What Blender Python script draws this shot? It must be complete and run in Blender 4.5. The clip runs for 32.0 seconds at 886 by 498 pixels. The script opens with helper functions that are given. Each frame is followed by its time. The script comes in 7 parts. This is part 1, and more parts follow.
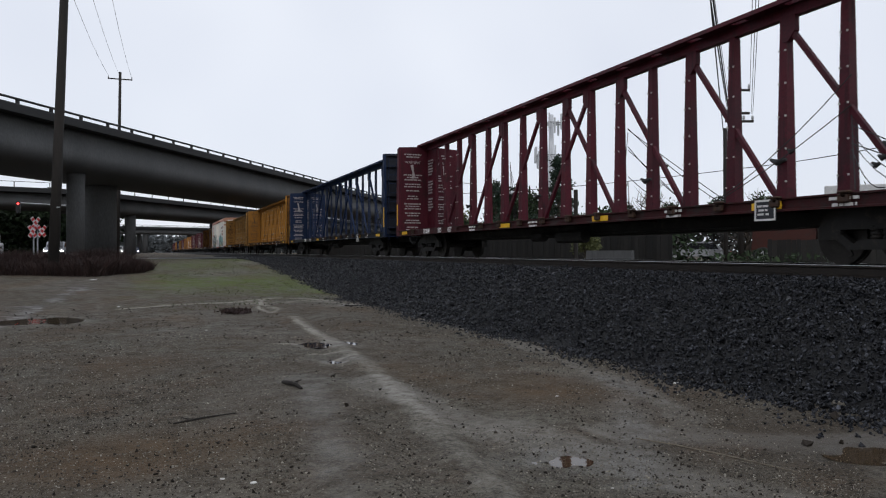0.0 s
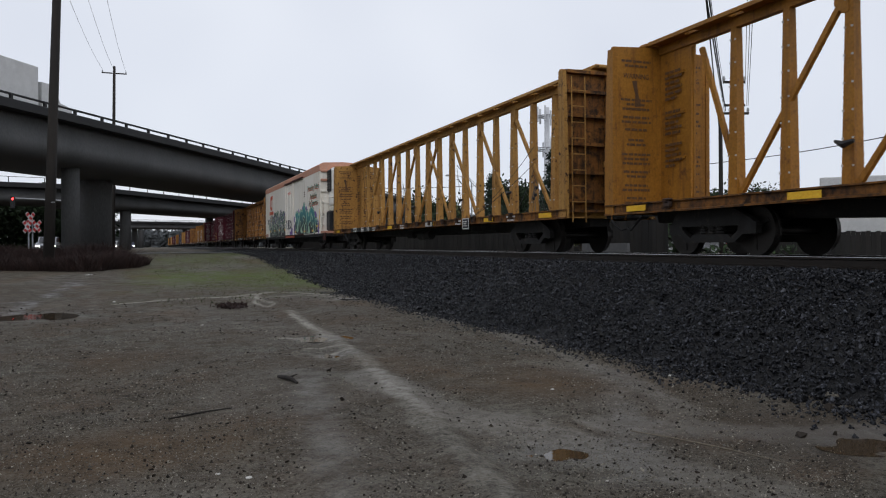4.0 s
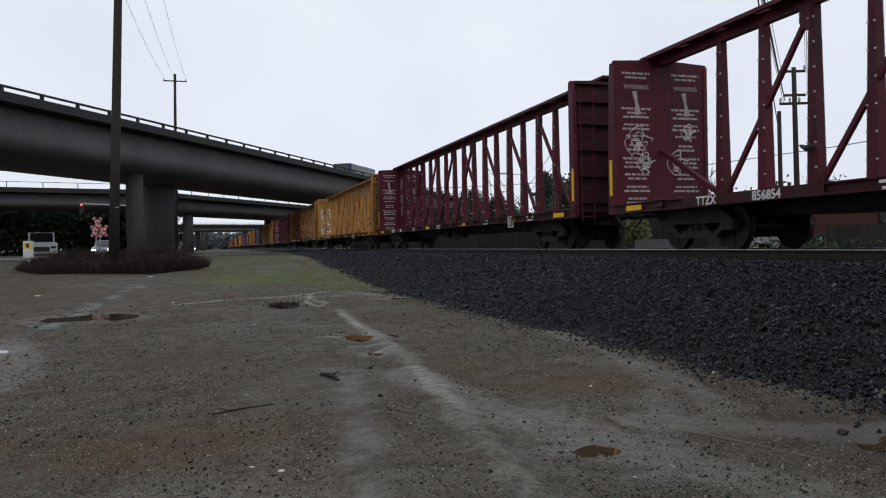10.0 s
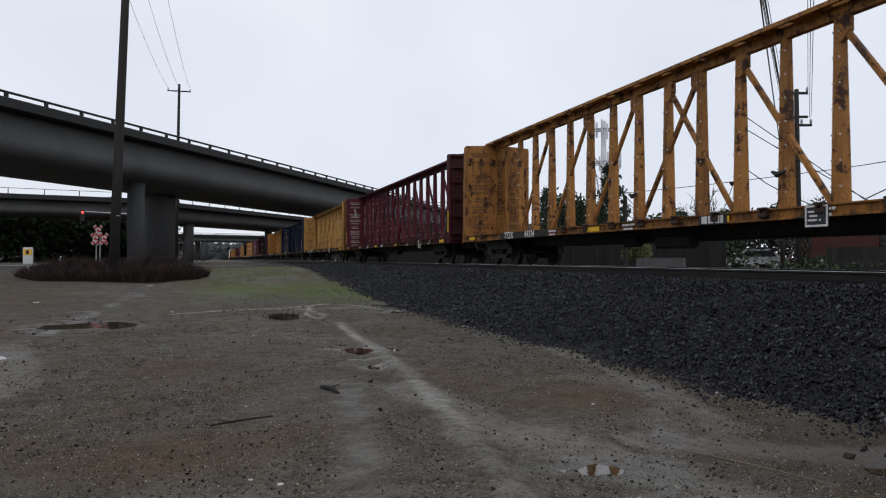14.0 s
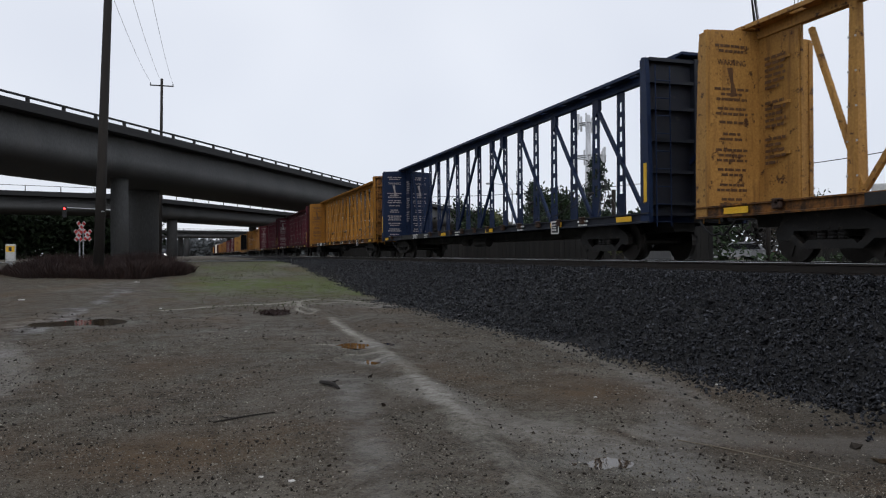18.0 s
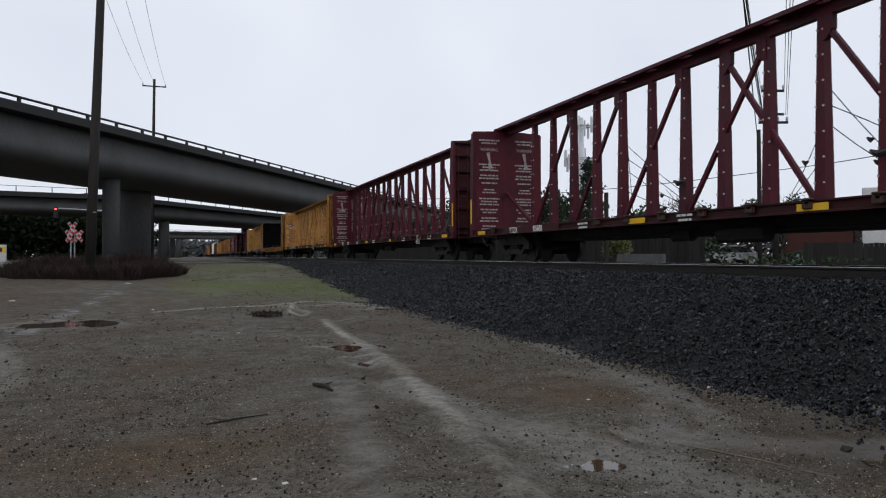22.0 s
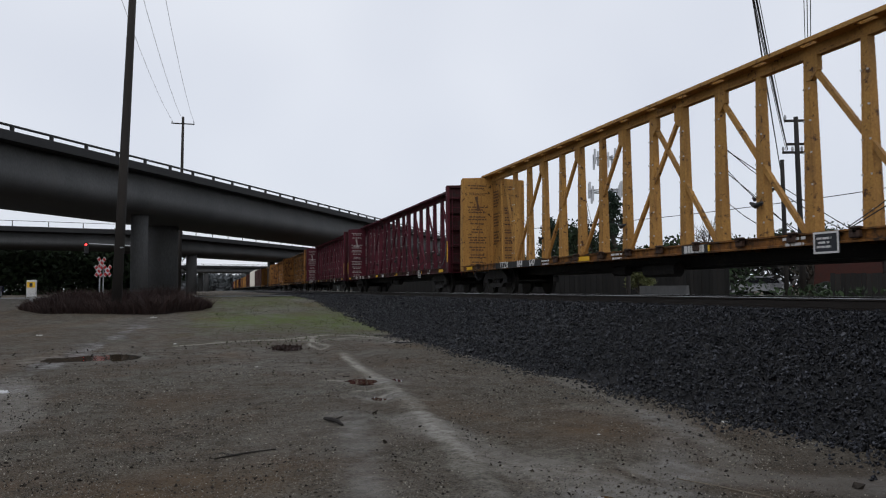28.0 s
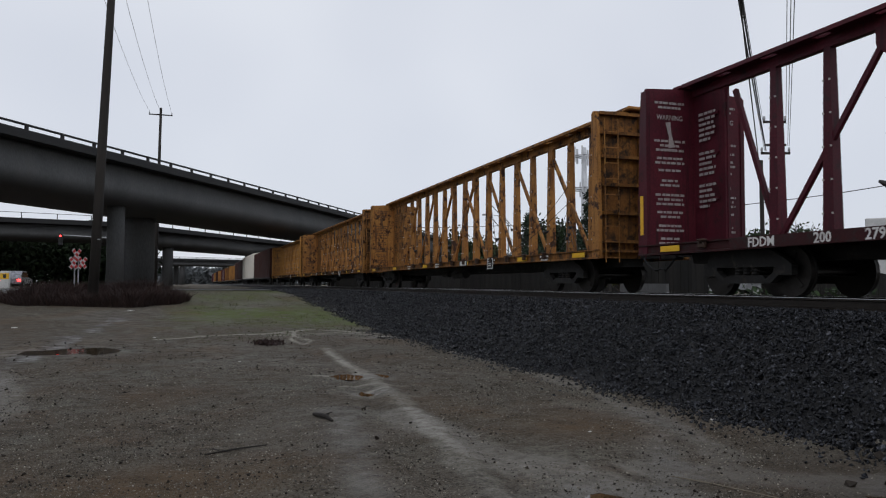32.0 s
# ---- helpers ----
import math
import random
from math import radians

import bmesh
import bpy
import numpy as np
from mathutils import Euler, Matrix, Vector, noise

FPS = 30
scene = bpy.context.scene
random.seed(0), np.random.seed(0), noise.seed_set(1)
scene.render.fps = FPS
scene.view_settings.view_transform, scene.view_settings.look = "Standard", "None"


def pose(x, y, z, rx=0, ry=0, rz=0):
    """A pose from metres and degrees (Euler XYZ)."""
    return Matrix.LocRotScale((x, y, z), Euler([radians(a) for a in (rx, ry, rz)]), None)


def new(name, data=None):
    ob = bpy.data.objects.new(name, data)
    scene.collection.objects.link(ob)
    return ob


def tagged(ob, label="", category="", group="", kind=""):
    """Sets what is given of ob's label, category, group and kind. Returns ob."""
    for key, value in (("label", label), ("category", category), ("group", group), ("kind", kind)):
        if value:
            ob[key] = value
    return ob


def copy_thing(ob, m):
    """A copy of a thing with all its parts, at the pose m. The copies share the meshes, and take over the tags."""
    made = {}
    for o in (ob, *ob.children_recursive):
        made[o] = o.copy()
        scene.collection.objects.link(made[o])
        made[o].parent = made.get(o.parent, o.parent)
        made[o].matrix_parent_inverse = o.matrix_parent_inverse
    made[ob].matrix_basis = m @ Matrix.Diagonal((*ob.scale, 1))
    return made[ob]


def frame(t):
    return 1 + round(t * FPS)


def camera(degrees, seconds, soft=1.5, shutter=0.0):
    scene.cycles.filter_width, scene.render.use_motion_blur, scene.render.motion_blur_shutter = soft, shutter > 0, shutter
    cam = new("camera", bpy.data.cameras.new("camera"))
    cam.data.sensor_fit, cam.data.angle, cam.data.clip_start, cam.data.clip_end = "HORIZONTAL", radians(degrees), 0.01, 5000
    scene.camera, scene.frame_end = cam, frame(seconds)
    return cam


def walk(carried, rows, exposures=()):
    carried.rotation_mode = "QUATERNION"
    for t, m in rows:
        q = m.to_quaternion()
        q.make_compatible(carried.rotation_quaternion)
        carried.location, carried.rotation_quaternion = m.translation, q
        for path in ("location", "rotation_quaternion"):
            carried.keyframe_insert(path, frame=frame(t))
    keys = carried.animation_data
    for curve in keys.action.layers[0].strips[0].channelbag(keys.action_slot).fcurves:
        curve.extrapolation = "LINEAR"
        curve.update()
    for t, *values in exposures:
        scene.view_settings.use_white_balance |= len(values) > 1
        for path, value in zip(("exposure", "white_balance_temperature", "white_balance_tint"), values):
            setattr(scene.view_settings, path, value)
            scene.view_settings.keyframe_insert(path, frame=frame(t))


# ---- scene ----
cam = camera(60.66, 32.0, 1.12, 0.04)
PATH = [
    (0, pose(-0.000, 0.000, 1.500, 90.209, -0.000, -20.910)),
    (0.5, pose(0.000, -0.005, 1.513, 90.208, 0.108, -20.745)),
    (1, pose(-0.006, -0.007, 1.512, 89.967, 0.091, -20.793)),
    (1.5, pose(-0.009, -0.007, 1.515, 89.923, 0.168, -20.809)),
    (2, pose(-0.006, -0.001, 1.504, 89.745, 0.145, -20.910)),
    (2.5, pose(0.005, -0.002, 1.503, 89.358, 0.044, -20.600)),
    (4.5, pose(0.015, -0.004, 1.510, 89.872, 0.310, -21.312)),
    (5, pose(0.017, -0.010, 1.520, 90.005, 0.305, -21.332)),
    (5.5, pose(0.024, 0.003, 1.513, 90.054, 0.337, -21.479)),
    (6, pose(0.034, -0.003, 1.513, 89.890, 0.562, -21.225)),
    (6.5, pose(0.034, -0.023, 1.503, 89.946, 0.391, -20.833)),
    (7, pose(0.033, -0.007, 1.510, 89.564, 0.460, -21.265)),
    (7.5, pose(0.019, 0.006, 1.500, 89.754, 0.371, -20.982)),
    (8, pose(0.021, -0.001, 1.498, 90.059, -0.101, -20.457)),
    (8.5, pose(0.000, 0.009, 1.495, 89.834, -0.400, -20.229)),
    (9, pose(0.037, -0.006, 1.500, 90.371, -0.044, -18.693)),
    (9.5, pose(0.109, -0.078, 1.508, 89.795, -0.058, -18.168)),
    (10, pose(0.192, -0.127, 1.495, 89.662, 1.056, -16.947)),
    (10.5, pose(0.225, -0.135, 1.489, 90.350, 1.371, -17.292)),
    (11, pose(0.215, -0.110, 1.487, 90.834, 1.185, -17.360)),
    (11.5, pose(0.213, -0.098, 1.491, 91.213, 1.201, -16.938)),
    (12, pose(0.213, -0.102, 1.479, 90.732, 1.368, -17.335)),
    (12.5, pose(0.220, -0.102, 1.465, 90.577, 1.100, -17.293)),
    (13, pose(0.212, -0.105, 1.479, 90.567, 1.099, -17.311)),
    (13.5, pose(0.202, -0.091, 1.476, 90.714, 1.039, -16.754)),
    (14, pose(0.167, -0.069, 1.484, 90.780, -0.059, -16.971)),
    (14.5, pose(0.088, -0.060, 1.506, 91.302, -0.488, -18.120)),
    (15, pose(0.004, 0.006, 1.496, 90.371, -1.018, -19.563)),
    (15.5, pose(-0.003, -0.002, 1.490, 91.095, -1.088, -17.732)),
    (17.5, pose(-0.006, 0.010, 1.485, 90.697, 0.273, -18.997)),
    (18, pose(0.011, 0.021, 1.478, 90.368, 0.271, -18.139)),
    (18.5, pose(0.008, 0.035, 1.488, 89.954, -0.058, -18.440)),
    (19, pose(-0.011, 0.042, 1.489, 90.831, -0.828, -19.365)),
    (19.5, pose(-0.017, 0.038, 1.489, 90.553, -0.831, -18.481)),
    (20, pose(-0.008, 0.037, 1.481, 90.154, -0.719, -18.429)),
    (20.5, pose(-0.001, 0.038, 1.481, 90.449, -0.018, -18.691)),
    (21, pose(0.011, 0.031, 1.488, 90.386, 0.079, -18.560)),
    (21.5, pose(-0.001, 0.026, 1.484, 90.484, -0.050, -18.726)),
    (22, pose(-0.002, 0.013, 1.483, 90.517, 0.088, -18.693)),
    (22.5, pose(-0.011, 0.008, 1.491, 90.692, -0.263, -18.969)),
    (23, pose(0.006, 0.012, 1.498, 91.050, -0.204, -19.518)),
    (23.5, pose(0.005, 0.001, 1.497, 91.227, -0.176, -20.104)),
    (24, pose(0.006, -0.000, 1.489, 91.159, -0.637, -20.526)),
    (24.5, pose(0.013, 0.006, 1.503, 91.650, -0.675, -20.508)),
    (25, pose(-0.002, 0.011, 1.488, 91.790, -0.483, -20.127)),
    (25.5, pose(0.011, 0.008, 1.497, 91.516, -0.411, -20.043)),
    (26, pose(0.005, 0.014, 1.511, 91.895, -0.466, -19.766)),
    (26.5, pose(0.049, -0.039, 1.512, 94.068, 0.112, -19.083)),
    (28.5, pose(0.159, -0.091, 1.491, 92.456, 0.327, -16.510)),
    (29, pose(0.063, -0.028, 1.487, 92.140, 0.029, -17.334)),
    (29.5, pose(0.014, -0.023, 1.522, 92.385, -1.033, -18.123)),
    (30, pose(0.020, -0.028, 1.488, 93.029, -0.166, -18.056)),
    (30.5, pose(0.040, -0.036, 1.510, 92.477, -0.245, -19.211)),
    (31, pose(0.026, -0.023, 1.506, 92.459, -0.038, -18.970)),
    (31.5, pose(0.029, -0.021, 1.500, 92.343, -0.090, -18.386)),
    (32, pose(0.013, -0.006, 1.500, 92.660, -0.198, -18.448)),
]
EXPOSURES = [(0, -0.03), (5, -0.1), (5.6, 0.02), (6, 0.12), (7, 0.1), (7.6, 0.0), (9, -0.02), (12, -0.05), (18, -0.06), (22, -0.07), (24, -0.13), (25, -0.16), (26, -0.2), (26.5, -0.2), (28.5, -0.15), (29, -0.16), (30, -0.27), (32, -0.24)]
walk(cam, PATH, EXPOSURES)
# ---- overcast sky and a weak, wide sun ----
world = bpy.data.worlds.new("sky")
scene.world = world
world.use_nodes = True
wn = world.node_tree
wn.nodes.clear()
wout = wn.nodes.new("ShaderNodeOutputWorld")
wbg = wn.nodes.new("ShaderNodeBackground")
wsky = wn.nodes.new("ShaderNodeTexSky")
wsky.sky_type = "NISHITA"
wsky.sun_disc = False
wsky.sun_elevation, wsky.sun_rotation = radians(38), radians(200)
wmul = wn.nodes.new("ShaderNodeMix")
wmul.data_type = "RGBA"
wmul.inputs[0].default_value = 0.9
wnoise = wn.nodes.new("ShaderNodeTexNoise")
wnoise.inputs["Scale"].default_value = 1.6
wnoise.inputs["Detail"].default_value = 3
wramp = wn.nodes.new("ShaderNodeValToRGB")
wramp.color_ramp.elements[0].position, wramp.color_ramp.elements[0].color = 0.3, (7.9, 8.4, 9.7, 1)
wramp.color_ramp.elements[1].position, wramp.color_ramp.elements[1].color = 0.7, (10.4, 10.8, 11.7, 1)
wcoord = wn.nodes.new("ShaderNodeTexCoord")
wn.links.new(wcoord.outputs["Generated"], wnoise.inputs["Vector"])
wn.links.new(wnoise.outputs["Fac"], wramp.inputs["Fac"])
wn.links.new(wsky.outputs["Color"], wmul.inputs[6])
wn.links.new(wramp.outputs["Color"], wmul.inputs[7])
wn.links.new(wmul.outputs[2], wbg.inputs["Color"])
wbg.inputs["Strength"].default_value = 0.09
wn.links.new(wbg.outputs[0], wout.inputs[0])
sun_data = bpy.data.lights.new("sun", "SUN")
sun_data.energy, sun_data.angle, sun_data.color = 0.5, radians(40), (1.0, 0.97, 0.93)
sun = new("sun", sun_data)
sun.rotation_euler = (radians(52), 0, radians(-20))


# ---- materials ----
def links(nt, *pairs):
    for a, b in pairs:
        nt.links.new(a, b)


def surface(name, colors, rough=(0.5, 0.8), metal=0.0, scale=3.0, fine=40.0, bump=0.2, stretch=(1, 1, 1), space="Object",
            spots=None, spot_scale=5.0, spot_cut=(0.55, 0.7), spec=0.4, bump_distance=0.01, island=0.0, jitter=0.0,
            streaks=None, streak_cut=(0.5, 0.75)):
    """A weathered surface: a broad mottle between colours, a fine grain, optional spots (rust, dirt) and relief."""
    m = bpy.data.materials.new(name)
    m.use_nodes = True
    nt = m.node_tree
    n = nt.nodes
    p = n["Principled BSDF"]
    p.inputs["Metallic"].default_value = metal
    p.inputs["Specular IOR Level"].default_value = spec
    tc = n.new("ShaderNodeTexCoord")
    mp = n.new("ShaderNodeMapping")
    mp.inputs["Scale"].default_value = stretch
    info = n.new("ShaderNodeObjectInfo")
    geo = n.new("ShaderNodeNewGeometry")
    if space == "Object":
        links(nt, (tc.outputs["Object"], mp.inputs["Vector"]))
        sh = n.new("ShaderNodeMath")
        sh.operation = "MULTIPLY"
        sh.inputs[1].default_value = 37.0
        links(nt, (info.outputs["Random"], sh.inputs[0]))
        links(nt, (sh.outputs[0], mp.inputs["Location"]))
    else:
        links(nt, (geo.outputs["Position"], mp.inputs["Vector"]))
    broad = n.new("ShaderNodeTexNoise")
    broad.inputs["Scale"].default_value = scale
    broad.inputs["Detail"].default_value = 5
    broad.inputs["Roughness"].default_value = 0.62
    grain = n.new("ShaderNodeTexNoise")
    grain.inputs["Scale"].default_value = fine
    grain.inputs["Detail"].default_value = 4
    links(nt, (mp.outputs[0], broad.inputs["Vector"]), (mp.outputs[0], grain.inputs["Vector"]))
    ramp = n.new("ShaderNodeValToRGB")
    e = ramp.color_ramp.elements
    e[0].position, e[1].position = 0.28, 0.72
    e[0].color, e[1].color = (*colors[0], 1), (*colors[-1], 1)
    if len(colors) == 3:
        k = e.new(0.5)
        k.color = (*colors[1], 1)
    links(nt, (broad.outputs["Fac"], ramp.inputs["Fac"]))
    mix = n.new("ShaderNodeMix")
    mix.data_type, mix.blend_type = "RGBA", "OVERLAY"
    mix.inputs[0].default_value = 0.45
    links(nt, (ramp.outputs["Color"], mix.inputs[6]), (grain.outputs["Fac"], mix.inputs[7]))
    colour = mix.outputs[2]
    if spots:
        st = n.new("ShaderNodeTexNoise")
        st.inputs["Scale"].default_value = spot_scale
        st.inputs["Detail"].default_value = 7
        st.inputs["Roughness"].default_value = 0.7
        links(nt, (mp.outputs[0], st.inputs["Vector"]))
        cut = n.new("ShaderNodeMapRange")
        cut.inputs[1].default_value, cut.inputs[2].default_value = spot_cut
        links(nt, (st.outputs["Fac"], cut.inputs[0]))
        sm = n.new("ShaderNodeMix")
        sm.data_type = "RGBA"
        sm.inputs[7].default_value = (*spots, 1)
        links(nt, (cut.outputs[0], sm.inputs[0]), (colour, sm.inputs[6]))
        colour = sm.outputs[2]
    if streaks:
        sp = n.new("ShaderNodeMapping")
        sp.inputs["Scale"].default_value = (1, 1, 0.09)
        sk = n.new("ShaderNodeTexNoise")
        sk.inputs["Scale"].default_value = 9.0
        sk.inputs["Detail"].default_value = 5
        sk.inputs["Roughness"].default_value = 0.6
        links(nt, (mp.outputs[0], sp.inputs["Vector"]), (sp.outputs[0], sk.inputs["Vector"]))
        cut = n.new("ShaderNodeMapRange")
        cut.inputs[1].default_value, cut.inputs[2].default_value = streak_cut
        cut.inputs[4].default_value = 0.85
        links(nt, (sk.outputs["Fac"], cut.inputs[0]))
        sm = n.new("ShaderNodeMix")
        sm.data_type = "RGBA"
        sm.inputs[7].default_value = (*streaks, 1)
        links(nt, (cut.outputs[0], sm.inputs[0]), (colour, sm.inputs[6]))
        colour = sm.outputs[2]
    if jitter or island:
        hv = n.new("ShaderNodeHueSaturation")
        mr = n.new("ShaderNodeMapRange")
        w = jitter or island
        mr.inputs[3].default_value, mr.inputs[4].default_value = 1 - w, 1 + w
        links(nt, (info.outputs["Random"] if jitter else geo.outputs["Random Per Island"], mr.inputs[0]),
              (mr.outputs[0], hv.inputs["Value"]), (colour, hv.inputs["Color"]))
        colour = hv.outputs[0]
    links(nt, (colour, p.inputs["Base Color"]))
    rr = n.new("ShaderNodeMapRange")
    rr.inputs[1].default_value, rr.inputs[2].default_value = 0.3, 0.7
    rr.inputs[3].default_value, rr.inputs[4].default_value = rough
    links(nt, (broad.outputs["Fac"], rr.inputs[0]), (rr.outputs[0], p.inputs["Roughness"]))
    if bump:
        bp = n.new("ShaderNodeBump")
        bp.inputs["Strength"].default_value = bump
        bp.inputs["Distance"].default_value = bump_distance
        links(nt, (grain.outputs["Fac"], bp.inputs["Height"]), (bp.outputs[0], p.inputs["Normal"]))
    return m


def glow(name, rgb, strength):
    m = bpy.data.materials.new(name)
    m.use_nodes = True
    p = m.node_tree.nodes["Principled BSDF"]
    p.inputs["Base Color"].default_value = (*rgb, 1)
    p.inputs["Emission Color"].default_value = (*rgb, 1)
    p.inputs["Emission Strength"].default_value = strength
    return m


def fade(name, low, mid, high):
    """Spray paint that fades from a dark foot to a bright top of each letter."""
    m = bpy.data.materials.new(name)
    m.use_nodes = True
    nt = m.node_tree
    p = nt.nodes["Principled BSDF"]
    p.inputs["Roughness"].default_value = 0.5
    tc, sep, ramp, nz, add = (nt.nodes.new(k) for k in ("ShaderNodeTexCoord", "ShaderNodeSeparateXYZ", "ShaderNodeValToRGB", "ShaderNodeTexNoise", "ShaderNodeMath"))
    nz.inputs["Scale"].default_value = 5
    add.operation = "MULTIPLY_ADD"
    add.inputs[1].default_value = 0.35
    e = ramp.color_ramp.elements
    e[0].position, e[0].color, e[1].position, e[1].color = 0.3, (*low, 1), 1.0, (*high, 1)
    e.new(0.62).color = (*mid, 1)
    links(nt, (tc.outputs["Generated"], sep.inputs[0]), (tc.outputs["Object"], nz.inputs["Vector"]), (nz.outputs["Fac"], add.inputs[0]),
          (sep.outputs["Y"], add.inputs[2]), (add.outputs[0], ramp.inputs["Fac"]), (ramp.outputs["Color"], p.inputs["Base Color"]))
    return m


RED = surface("oxide_red_paint", [(0.046, 0.006, 0.0115), (0.07, 0.0085, 0.0165), (0.088, 0.013, 0.0205)], (0.42, 0.7), scale=1.2, fine=25,
              spots=(0.028, 0.012, 0.013), spot_scale=2.2, spot_cut=(0.57, 0.7), bump=0.12, jitter=0.12, spec=0.22, streaks=(0.02, 0.0075, 0.0095), streak_cut=(0.54, 0.74))
BLUE = surface("dark_blue_paint", [(0.0045, 0.0125, 0.038), (0.007, 0.017, 0.05), (0.01, 0.022, 0.056)], (0.4, 0.65), scale=1.2, fine=25,
               spots=(0.018, 0.02, 0.026), spot_scale=2.0, spot_cut=(0.6, 0.75), bump=0.1, jitter=0.12, spec=0.22)
YELLOW = surface("faded_yellow_paint", [(0.26, 0.117, 0.027), (0.37, 0.174, 0.042), (0.43, 0.218, 0.06)], (0.45, 0.75), scale=1.1, fine=22,
                 spots=(0.08, 0.036, 0.017), spot_scale=4.0, spot_cut=(0.56, 0.7), bump=0.12, jitter=0.1, spec=0.22, streaks=(0.15, 0.062, 0.022), streak_cut=(0.52, 0.74))
YELLOW_NEW = surface("golden_yellow_paint", [(0.26, 0.112, 0.015), (0.36, 0.162, 0.024)], (0.4, 0.6), scale=1.1, fine=22,
                     spots=(0.11, 0.046, 0.02), spot_scale=4, spot_cut=(0.57, 0.72), bump=0.1, jitter=0.08, spec=0.22, streaks=(0.14, 0.06, 0.02), streak_cut=(0.53, 0.76))
YELLOW_RUST = surface("rusting_yellow_paint", [(0.21, 0.088, 0.024), (0.31, 0.14, 0.038), (0.37, 0.185, 0.054)], (0.5, 0.8), scale=1.4, fine=22,
                      spots=(0.045, 0.021, 0.013), spot_scale=3.0, spot_cut=(0.53, 0.59), bump=0.2, jitter=0.12, spec=0.22, streaks=(0.075, 0.034, 0.017), streak_cut=(0.52, 0.68))
YELLOW_TAN = surface("pale_tan_yellow_paint", [(0.32, 0.165, 0.044), (0.44, 0.24, 0.066)], (0.5, 0.75), scale=1.1, fine=22,
                     spots=(0.065, 0.032, 0.018), spot_scale=6, spot_cut=(0.57, 0.64), bump=0.12, jitter=0.1, spec=0.22, streaks=(0.17, 0.083, 0.03), streak_cut=(0.53, 0.74))
YELLOW_SILL = surface("grimy_yellow_sill", [(0.11, 0.045, 0.015), (0.23, 0.098, 0.024), (0.33, 0.145, 0.034)], (0.55, 0.85), scale=2.4, fine=30,
                      spots=(0.028, 0.018, 0.013), spot_scale=3.5, spot_cut=(0.47, 0.62), bump=0.2, jitter=0.1, spec=0.22, streaks=(0.035, 0.021, 0.014), streak_cut=(0.48, 0.68))
RED_SILL = surface("grimy_red_sill", [(0.03, 0.008, 0.009), (0.055, 0.012, 0.013)], (0.55, 0.85), scale=2.4, fine=30,
                   spots=(0.03, 0.022, 0.02), spot_scale=3.5, spot_cut=(0.5, 0.64), bump=0.2, jitter=0.1, spec=0.22)
MAROON = surface("dull_brown_red_paint", [(0.045, 0.016, 0.012), (0.075, 0.024, 0.018)], (0.5, 0.8), scale=1.2, fine=25,
                 spots=(0.04, 0.03, 0.026), spot_scale=2.2, bump=0.15, jitter=0.12, spec=0.22)
REFRIG_WHITE = surface("dirty_white_panel", [(0.76, 0.7, 0.59), (0.87, 0.83, 0.74), (0.92, 0.89, 0.82)], (0.35, 0.55), scale=0.8, fine=18,
                       stretch=(1, 1, 0.25), spots=(0.52, 0.45, 0.35), spot_scale=1.6, spot_cut=(0.58, 0.78), bump=0.06, streaks=(0.5, 0.42, 0.32), streak_cut=(0.6, 0.85))
UNIT_WHITE = surface("white_unit_shell", [(0.74, 0.73, 0.68), (0.84, 0.83, 0.8)], (0.3, 0.5), scale=1.5, spots=(0.3, 0.26, 0.2), bump=0.05)
SALMON = surface("faded_orange_band", [(0.48, 0.22, 0.14), (0.6, 0.31, 0.21)], (0.45, 0.7), scale=1.0, fine=20, spots=(0.42, 0.36, 0.3), bump=0.1)
STEEL_DARK = surface("grimy_black_steel", [(0.006, 0.0056, 0.0052), (0.016, 0.0145, 0.013)], (0.55, 0.85), scale=3, fine=40,
                     spots=(0.045, 0.035, 0.027), spot_scale=5, bump=0.25)
TREAD = surface("worn_wheel_steel", [(0.02, 0.018, 0.016), (0.045, 0.041, 0.038)], (0.35, 0.55), metal=0.7, bump=0.05)
RAIL = surface("rail_steel", [(0.014, 0.011, 0.009), (0.03, 0.023, 0.018)], (0.4, 0.7), metal=0.3, scale=8, bump=0.2)
RAIL_TOP = surface("polished_rail_head", [(0.45, 0.45, 0.45), (0.6, 0.6, 0.6)], (0.25, 0.4), metal=1.0, bump=0.02)
TIE = surface("creosoted_timber", [(0.012, 0.01, 0.008), (0.032, 0.027, 0.023)], (0.6, 0.9), scale=6, stretch=(1, 6, 6), bump=0.4)
# top of the ramp: paler stones, plus facet highlights painted in place of gloss
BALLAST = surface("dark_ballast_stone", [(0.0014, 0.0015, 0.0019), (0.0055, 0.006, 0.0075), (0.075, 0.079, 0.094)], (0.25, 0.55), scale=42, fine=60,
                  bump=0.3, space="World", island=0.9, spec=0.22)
# near-black bed: the shade in the gaps between stones is its colour
BED = surface("gap_shade_ballast_bed", [(0.0015, 0.0015, 0.0018), (0.004, 0.004, 0.0045)], (0.7, 0.95), scale=6, fine=45, bump=0.8, bump_distance=0.03, space="World")
CONCRETE = surface("weathered_concrete", [(0.055, 0.056, 0.057), (0.079, 0.08, 0.081), (0.102, 0.103, 0.104)], (0.7, 0.95), scale=0.35, fine=12,
                   stretch=(1, 1, 0.3), spots=(0.085, 0.083, 0.08), spot_scale=0.5, spot_cut=(0.52, 0.72), bump=0.25, space="World")
# darker concrete for parapets, deck edges and hand rails
CONCRETE_DARK = surface("dark_parapet_concrete", [(0.014, 0.014, 0.0145), (0.03, 0.03, 0.031)], (0.7, 0.95), scale=0.6, fine=12, bump=0.25, space="World")
